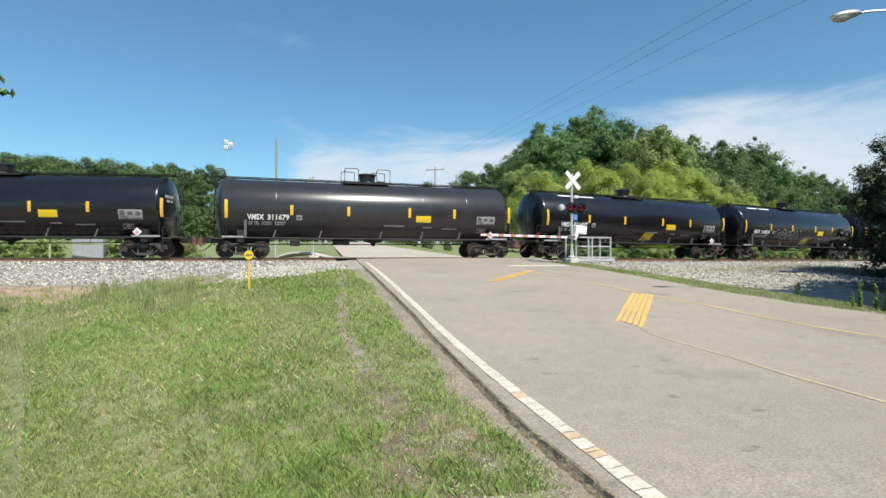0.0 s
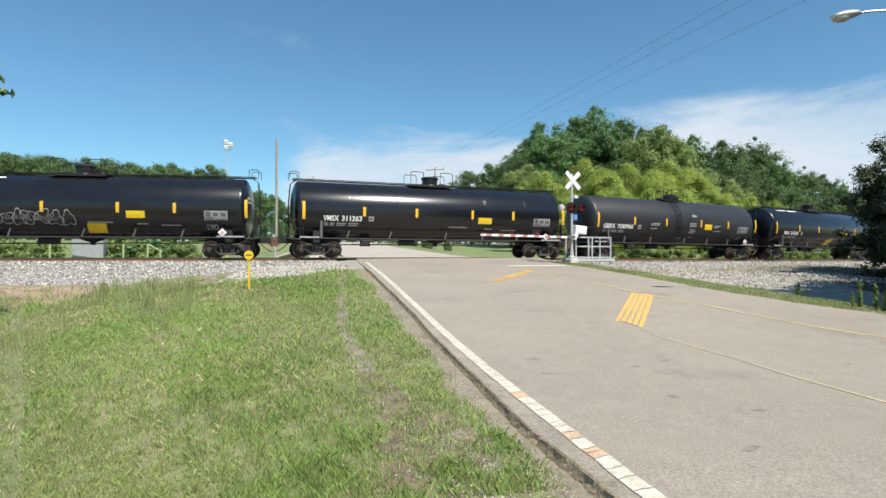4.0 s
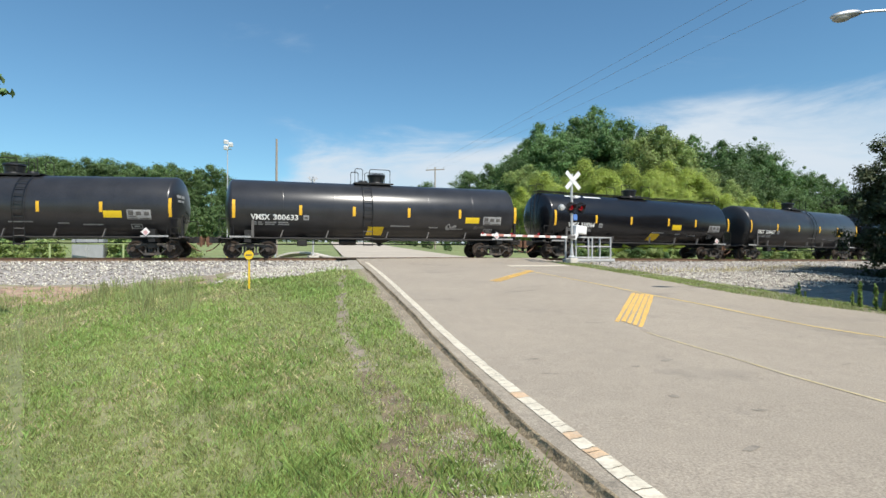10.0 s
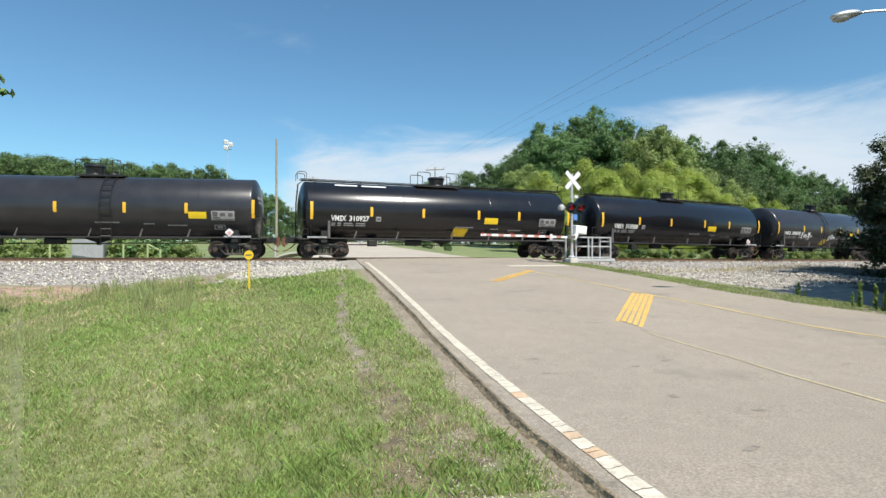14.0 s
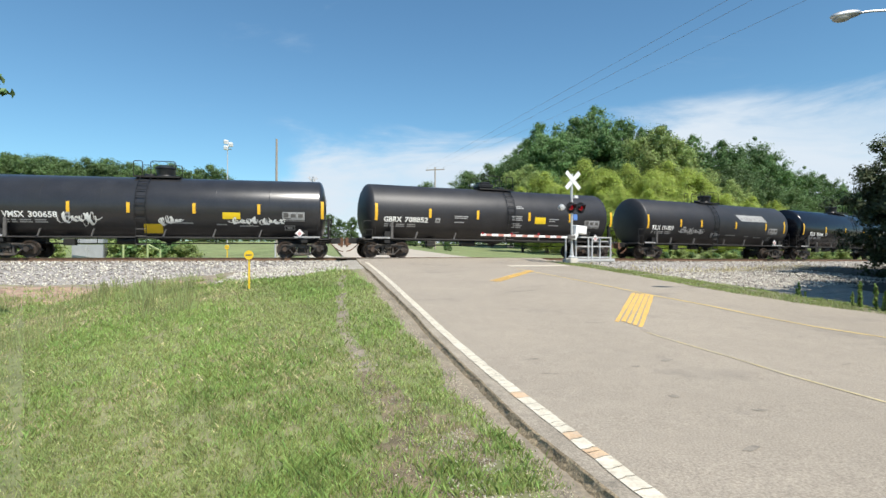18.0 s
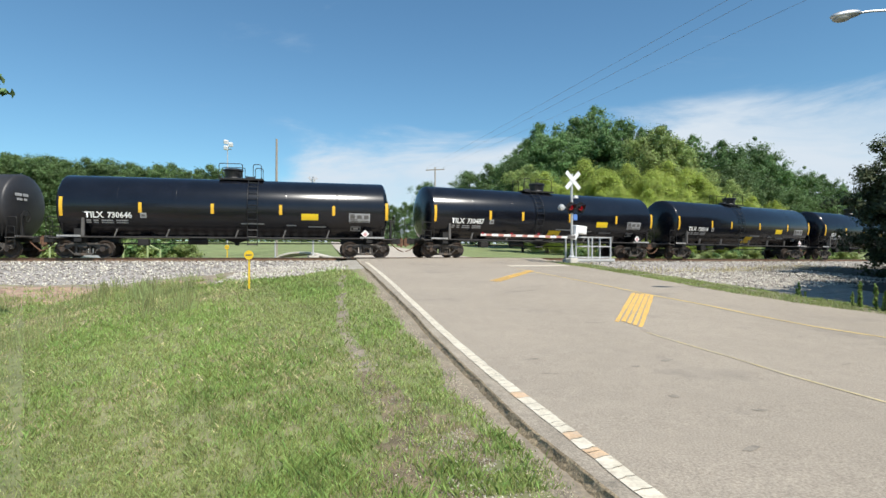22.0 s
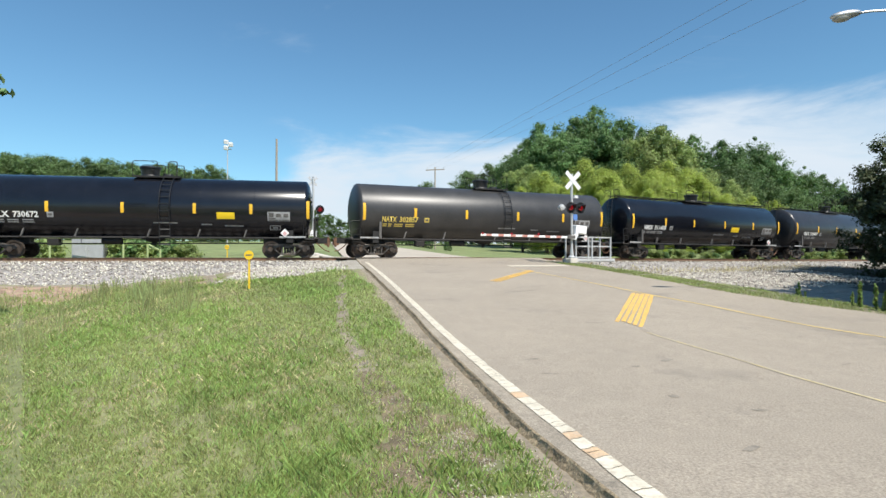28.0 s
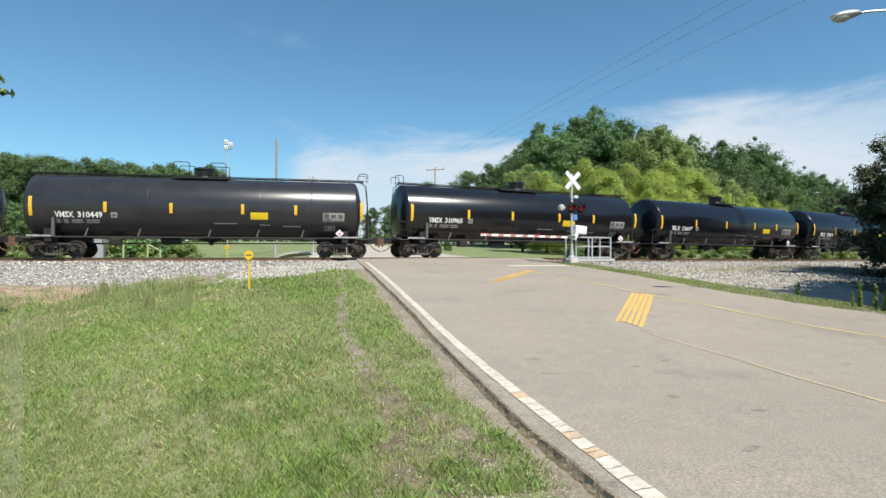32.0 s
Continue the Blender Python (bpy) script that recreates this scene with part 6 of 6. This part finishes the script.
def make_shrubs():
    rng = random.Random(12)
    far = [make_shrub(5 + k, 1.6, 1.3, m, 26, 80, 0.11) for k, m in enumerate(("leaf_olive", "leaf"))]
    spots = []
    for px in list(range(-60, 90, 24)) + list(range(190, 340, 20)):
        d = 29 + rng.uniform(-1, 1.5)
        spots.append((*aim(px, d), rng.uniform(0.7, 1.15), rng.uniform(0, 360)))
    for k in range(26):
        x = 10 + k * 1.5
        spots.append((x, float(track_y(x)) + 5.2 + rng.uniform(0, 1.6), rng.uniform(0.5, 0.85), rng.uniform(0, 360)))
    stand("low green shrub beyond the track", far, spots, "shrubs beyond the track", "shrub")
    near = [make_shrub(21 + k, 0.95, 0.10, "weed_leaf", 20, 22, 0.045) for k in range(3)]
    spots = []
    for k in range(52):
        tall_ = k < 22
        u_ = rng.uniform(1.07, 1.32) if tall_ else rng.uniform(0.45, 1.1)
        w_ = 12.75 + rng.uniform(0, 0.9)
        y_ = w_ / (0.955 * u_ + 0.296)
        spots.append((u_ * y_, y_ * DEEP, rng.uniform(0.3, 0.95) if tall_ else rng.uniform(0.08, 0.24), rng.uniform(0, 360)))
    spots.append((11.8, 12.68 * DEEP, 0.85, 40))
    spots.append((11.3, 11.9 * DEEP, 0.5, 140))
    stand("leafy green weed on the road verge", near, spots, "weeds on the verge", "weed")
    clear(far + near)


M["weed_leaf"] = mat("bright_weed_foliage", (0.24, 0.33, 0.08), 0.55, vary=0.2, scale=2, per_island=0.35, translucent=0.35)
make_shrubs()


def make_side_tree():
    """A tree beside the camera, of which a twig's end reaches into view."""
    t = make_tree(91, 9.0, 1.5, "leaf", base=0.55, clumps=66, per=60, leaf=0.12, trunk=0.18, boughs=10, tuft=(0.16, 0.34))
    x, y = -17.2, 9.2 * DEEP
    t.matrix_basis = pose(x, y, float(ground_z(x, y)) - 0.1)
    tagged(t, "leafy roadside tree with an outreaching twig", "tree")
    bm = tube(bmesh.new(), [(0.1, 0, 5.6), (2.4, 0.05, 5.95), (5.2, 0.1, 6.15), (6.35, 0.12, 6.1)], 0.018, 5)
    part("twig", bm, "bark", t)
    rng = np.random.default_rng(4)
    v, f = leaves(rng, np.array([(6.28, 0.1, 6.25), (6.42, 0.1, 5.95), (6.18, 0.1, 6.65)]), np.array([(0.22, 0.2, 0.14), (0.16, 0.15, 0.06), (0.12, 0.1, 0.1)]), 26, 0.09)
    mesh_np("twig_leaves", v, f, "leaf", t)


make_side_tree()


# ---- grass ----
def blades(name, xs, ys, hgt, wid, material, seed, label, bend=0.5):
    rng = np.random.default_rng(seed)
    n = len(xs)
    z = ground_z(xs, ys) - 0.01
    a = rng.uniform(0, 2 * math.pi, n)
    h = hgt * rng.uniform(0.45, 1.3, n)
    w = wid * rng.uniform(0.6, 1.4, n)
    dx, dy = np.cos(a), np.sin(a)
    lean = rng.uniform(0.1, 1.0, n) * bend * h
    b = rng.uniform(0, 2 * math.pi, n)
    lx, ly = np.cos(b) * lean, np.sin(b) * lean
    v = np.stack([np.stack([xs - dx * w, ys - dy * w, z], -1), np.stack([xs + dx * w, ys + dy * w, z], -1),
                  np.stack([xs + dx * w * 0.7 + lx * 0.4, ys + dy * w * 0.7 + ly * 0.4, z + h * 0.6], -1), np.stack([xs + lx, ys + ly, z + h], -1)], 1).reshape(-1, 3)
    i = np.arange(n)[:, None] * 4
    f = np.concatenate([i + np.array([[0, 1, 2]]), i + np.array([[0, 2, 3]])], 0)
    o = mesh_np(name, v, f, material)
    tagged(o, label, "grass", kind="stuff")
    return o


def patchy(x, y, s, k):
    return np.sin(x * s + k) * np.sin(y * s * 1.3 + 2 * k) + 0.6 * np.sin(x * s * 2.7 + y * s * 1.9 + 3 * k) + 0.4 * np.sin(x * s * 5.3 - y * s * 4.1 + k)


def on_bank(x, y, hgt, wid, material, seed, label):
    """Blades rooted on the sloping ballast shoulder."""
    o = blades("bank_weeds", x, y, hgt * np.ones(len(x)), wid, material, seed, label, 0.5)
    v = np.zeros(len(o.data.vertices) * 3)
    o.data.vertices.foreach_get("co", v)
    v = v.reshape(-1, 4, 3)
    d = -off_track(x, y)
    top = np.maximum(rail_z(x) - 0.22 - np.clip((d - 1.9) / 2.5, 0, 2) * 1.53, ground_z(x, y))
    v[:, :, 2] += (top - ground_z(x, y))[:, None]
    o.data.vertices.foreach_set("co", v.ravel())
    o.data.update()


def make_grass():
    rng = np.random.default_rng(3)
    n = 640000
    y = 1.7 + 17.5 * rng.uniform(0, 1, n) ** 1.75
    x = rng.uniform(-800, 480, n) / 675 * y
    # the thick growth thins out gradually towards the viewer's feet
    soft_ = np.random.default_rng(8)
    x = np.where(x < -1.1 * y, x - np.abs(soft_.normal(size=n)) * 0.5, x)
    y = np.where(y < 2.6, y - np.abs(soft_.normal(size=n)) * 0.45, y)
    p, w = pw(x, y * DEEP)
    d = off_track(x, y * DEEP)
    r = np.sin(x * 2.1 + 1.3 * np.sin(y)) * np.sin(y * 1.7 + 0.6) + 0.7 * np.sin(x * 5.3 + y * 3.9)
    r = r + 0.35 * np.sin(x * 13 + 2 * np.sin(y * 5)) * np.sin(y * 11)
    u = rng.uniform(0, 1, n)
    keep = (w < np.interp(p, (2.3, 4.0, 8.0, 11.4, 15.0), (1.56, 1.46, 1.40, 1.33, 1.1)) + 0.05 * r + 0.05 * rng.normal(size=n)) & (d < -4.2 + 0.3 * r)
    keep &= ~((np.abs(w - trail(p)) < trail_half(p) * (1.1 + 0.3 * r)) & (u < 0.66 + 0.12 * (p > 6) + 0.32 * np.sin(x * 9 + 3 * np.sin(y * 4)) * np.sin(y * 7)))
    keep &= ~((w > 0.35 + 0.3 * r) & (u < 0.30))
    keep &= ~((d > -5.4 + 0.5 * r) & (u < 0.6))
    keep &= ~((x / y < -0.9) & (d > -7.0 + 0.5 * r) & (u < 0.85)) & ~((p > 16.7 + 0.3 * r) & (w > -4.5 + r) & (u < 0.9))
    tuft = patchy(x, y, 8.0, 1.3) + 0.5 * np.sin(x * 31 + 2 * np.sin(y * 17)) * np.sin(y * 29)
    keep &= ~((tuft < -0.35) & (u < 0.55))
    x, y, d = x[keep], y[keep], d[keep]
    n = 150000
    # thinner grass all round, thick about the viewer's feet
    xa = np.concatenate([rng.uniform(-24, 3, n), rng.normal(-1.2, 3.0, 190000)])
    ya = np.concatenate([rng.uniform(-12, 20, n), rng.normal(0.8, 1.7, 190000)])
    n = len(xa)
    wa = pw(xa, ya * DEEP)[1]
    ka = (wa < 1.3) & (off_track(xa, ya * DEEP) < -5.5) & ((ya < 1.75) | (xa / np.maximum(ya, 0.01) < -1.2)) & ((np.abs(wa - 0.8) > 0.35) | (rng.uniform(0, 1, n) < 0.35))
    x, y, d = np.concatenate([x, xa[ka]]), np.concatenate([y, ya[ka]]), np.concatenate([d, off_track(xa[ka], ya[ka] * DEEP)])
    dry = (patchy(x, y, 0.45, 2.0) + rng.normal(size=len(x)) * 0.9 + 1.1 * (x < -0.72 * y) - 0.3 * (x > -0.4 * y)) > 1.6
    sz = 0.046 + 0.0042 * np.maximum(y, 3)
    lush = patchy(x, y, 0.8, 4.0) + 0.5 * rng.normal(size=len(x)) > 0.5
    sz = sz * np.where(lush, 1.25, 0.85) * (1 + 0.20 * np.clip(patchy(x, y, 8.0, 1.3), -1.2, 1.5))
    wd = 0.0021 + 0.00075 * np.maximum(y, 3)
    blades("grass", x[~dry & ~lush], y[~dry & ~lush] * DEEP, sz[~dry & ~lush], wd[~dry & ~lush], "blade", 1, "short green mown grass on the verge", 0.9)
    blades("lush_grass", x[~dry & lush], y[~dry & lush] * DEEP, sz[~dry & lush], wd[~dry & lush] * 1.1, "blade_lush", 4, "fresh green grass tufts on the verge", 0.9)
    blades("dry_grass", x[dry], y[dry] * DEEP, sz[dry] * 0.8, wd[dry], "blade_dry", 2, "dry straw-coloured grass on the verge", 1.2)
    # tall weeds at the foot of the track bed
    n = 70000
    a = rng.uniform(-24, -5.5, n)
    o = -5.0 - 8.5 * rng.uniform(0, 1, n) ** 1.6
    cx, cy = np.interp(a, ARC, XS), np.interp(a, ARC, YS)
    x, y = cx + 0.22 * -o, cy / DEEP + 0.975 * o
    px = 784 + 675 * x / y
    keep = (patchy(x, y, 0.9, 1.0) + 0.5 * rng.normal(size=n) > -0.2 - 0.12 * (o + 7)) & (px < 350) & (px > -40) & ~((o > -6.0) & (px < 200))
    x, y = x[keep], y[keep]
    blades("tall_weeds", x, y * DEEP, 0.18 + 0.36 * (patchy(x, y, 1.6, 2.0) + 0.6 * rng.normal(size=len(x)) > 0.9) * (x / y > -1.02), 0.005, "weed", 7, "tall thin weeds at the foot of the ballast", 0.3)
    n = 5000
    a = rng.uniform(7, 30, n)
    o = -2.6 - 2.2 * rng.uniform(0, 1, n)
    x, y = np.interp(a, ARC, XS) + 0.3 * -o, np.interp(a, ARC, YS) + 0.95 * o * DEEP
    k = (patchy(x, y, 1.1, 0.4) + 0.6 * rng.normal(size=n) > 0.5) & (pw(x, y)[1] > 12.9)
    on_bank(x[k], y[k], 0.30, 0.008, "blade_dry", 9, "dry weeds standing on the ballast shoulder")
    # verge beside the far lane, and the field beyond the track
    n = 42000
    p = rng.uniform(2.5, 18.5, n)
    w = np.interp(p, (4.5, 5.5, 6.9, 8.3, 10, 15), (13.0, 12.5, 11.98, 11.76, 11.72, 11.85)) + 0.08 * rng.normal(size=n) + rng.uniform(0, 1, n) ** 1.4 * np.where(p < 9, 2.2, 1.1)
    x, y = xy(p, w)
    k = (off_track(x, y) < -3.6) & (patchy(x, y, 1.3, 0.7) + 0.6 * rng.normal(size=n) > -0.4)
    blades("verge_grass", x[k], y[k], 0.075 * np.ones(k.sum()), 0.008, "blade", 8, "unmown grass along the road verge", 0.7)


M["blade_lush"] = mat("lush_grass_blades", (0.310, 0.405, 0.115), 0.55, vary=0.15, scale=0.25, per_island=0.42, translucent=0.35)
make_grass()


def rocks(name, x, y, z, lo, hi, material, seed, label):
    """Small angular stones."""
    rng = np.random.default_rng(seed)
    n = len(x)
    base = np.array([[1, 0, 0], [-1, 0, 0], [0, 1, 0], [0, -1, 0], [0, 0, 1], [0, 0, -1]], float)
    fc = np.array([[0, 2, 4], [2, 1, 4], [1, 3, 4], [3, 0, 4], [2, 0, 5], [1, 2, 5], [3, 1, 5], [0, 3, 5]])
    sc = rng.uniform(lo, hi, (n, 1, 1)) * rng.uniform(0.6, 1.3, (n, 6, 1))
    ang = rng.uniform(0, 6.28, n)
    c, s = np.cos(ang), np.sin(ang)
    R = np.zeros((n, 3, 3))
    R[:, 0, 0], R[:, 0, 1], R[:, 1, 0], R[:, 1, 1], R[:, 2, 2] = c, -s, s, c, 1
    v = np.einsum("nij,nkj->nki", R, base[None] * sc + rng.normal(size=(n, 6, 3)) * lo * 0.3) + np.stack([x, y, z], -1)[:, None, :]
    f = (np.arange(n)[:, None, None] * 6 + fc[None]).reshape(-1, 3)
    t = mesh_np(name, v.reshape(-1, 3), f, material)
    tagged(t, label, "stones", kind="stuff")


def make_gravel():
    rng = np.random.default_rng(18)
    n = 22000
    p = 1.2 + 15 * rng.uniform(0, 1, n) ** 1.6
    w = np.where(rng.uniform(0, 1, n) < 0.45, 1.5 + 0.09 * rng.normal(size=n), rng.uniform(-0.5, 1.4, n))
    x, y = xy(p, w)
    r = np.sin(x * 2.1 + 1.3 * np.sin(y)) * np.sin(y * 1.7 + 0.6) + 0.7 * np.sin(x * 5.3 + y * 3.9)
    k = (w < 1.6) & ((w > 1.3) | ((np.abs(w - trail(p)) < trail_half(p) * (0.9 + 0.4 * r)) & (rng.uniform(0, 1, n) < 0.75)))
    x, y = x[k], y[k]
    m = 1000
    pa, wa = rng.uniform(1.9, 3.3, m), 1.06 + 0.13 * rng.normal(size=m)
    pb = rng.uniform(3.2, 11.0, m // 3)
    wb = trail(pb) + 0.10 * rng.normal(size=m // 3)
    xa, ya = xy(np.concatenate([pa, pb]), np.concatenate([wa, wb]))
    rocks("path_stones", xa, ya, ground_z(xa, ya) + 0.004, 0.004, 0.013, "gravel_pale", 5, "pale stones trodden into the footpath")
    rocks("gravel", x, y, ground_z(x, y) + 0.002, 0.003, 0.0085, "gravel", 3, "loose pale gravel on the worn shoulder")


M["gravel_pale"] = mat("pale_path_stone", (0.40, 0.36, 0.29), 0.9, vary=0.15, scale=5, per_island=0.4)
M["gravel"] = mat("pale_gravel", (0.43, 0.36, 0.275), 0.9, vary=0.15, scale=5, per_island=0.5)
make_gravel()


def make_stones():
    """Crushed stone on the near shoulder of the track bed."""
    rng = np.random.default_rng(8)
    n = 34000
    a = rng.uniform(-26, 46, n)
    o = -1.3 - np.where(a > 8, 8.5, 3.2) * rng.uniform(0, 1, n) ** 1.15
    cx, cy = np.interp(a, ARC, XS), np.interp(a, ARC, YS)
    x1, y1 = np.interp(a + 0.1, ARC, XS), np.interp(a + 0.1, ARC, YS)
    tx, ty = (x1 - cx) / 0.1, (y1 - cy) / 0.1
    x, y = cx - ty * o * 1.45, cy + tx * o * 1.45
    p, w = pw(x, y)
    zz = rail_z(x) - 0.22 - np.clip((-o - 1.9) / 2.5, 0, 2) * 1.53
    zz = np.where(w > 12.7, np.maximum(zz, ground_z(x, y)), zz)
    keep = ((w < 0.6) | (w > 12.7)) & ((x < 25) | (o > -3.6)) & (zz > ground_z(x, y) - 0.05)
    x, y, zz = x[keep], y[keep], zz[keep]
    n = len(x)
    base = np.array([[1, 0, 0], [-1, 0, 0], [0, 1, 0], [0, -1, 0], [0, 0, 1], [0, 0, -1]], float)
    fc = np.array([[0, 2, 4], [2, 1, 4], [1, 3, 4], [3, 0, 4], [2, 0, 5], [1, 2, 5], [3, 1, 5], [0, 3, 5]])
    sc = rng.uniform(0.025, 0.062, (n, 1, 1)) * rng.uniform(0.6, 1.3, (n, 6, 1))
    ang = rng.uniform(0, 6.28, n)
    c, s = np.cos(ang), np.sin(ang)
    R = np.zeros((n, 3, 3))
    R[:, 0, 0], R[:, 0, 1], R[:, 1, 0], R[:, 1, 1], R[:, 2, 2] = c, -s, s, c, 1
    v = np.einsum("nij,nkj->nki", R, base[None] * sc + rng.normal(size=(n, 6, 3)) * 0.008) + np.stack([x, y, zz + 0.02], -1)[:, None, :]
    f = (np.arange(n)[:, None, None] * 6 + fc[None]).reshape(-1, 3)
    t = mesh_np("ballast_stones", v.reshape(-1, 3), f, "stone")
    tagged(t, "pale grey crushed ballast stones on the shoulder", "stones", kind="stuff")


make_stones()


def make_dirty_stones():
    """Stones stained brown beside the rails."""
    rng = np.random.default_rng(81)
    n = 5200
    a, o = rng.uniform(-27, 34, n), -0.95 - 1.7 * rng.uniform(0, 1, n) ** 0.8
    cx, cy = np.interp(a, ARC, XS), np.interp(a, ARC, YS)
    x1, y1 = np.interp(a + 0.1, ARC, XS), np.interp(a + 0.1, ARC, YS)
    x, y = cx - (y1 - cy) / 0.1 * o, cy + (x1 - cx) / 0.1 * o
    w = pw(x, y)[1]
    k = (w < 0.4) | (w > 12.9)
    rocks("stained_stones", x[k], y[k], rail_z(x[k]) - 0.20 + 0.03 * rng.uniform(0, 1, k.sum()), 0.03, 0.065, "stone_brown", 12, "ballast stones stained brown beside the rails")


M["stone_brown"] = mat("rust_stained_stone", (0.19, 0.145, 0.10), 0.95, vary=0.2, scale=5, per_island=0.4)
make_dirty_stones()


def make_fill():
    """Stones strewn over the gravel fill beside the crossing."""
    rng = np.random.default_rng(28)
    n = 2600
    p, w = rng.uniform(16.6, 21.0, n), -4.0 + 4.9 * rng.uniform(0, 1, n) ** 1.5
    x, y = xy(p, w)
    k = off_track(x, y) < -1.7
    rocks("fill_stones", x[k], y[k], ramp_z(x[k], y[k], p[k], w[k]) + 0.012, 0.02, 0.05, "stone", 6, "loose pale stones on the gravel fill")


make_fill()

motions()
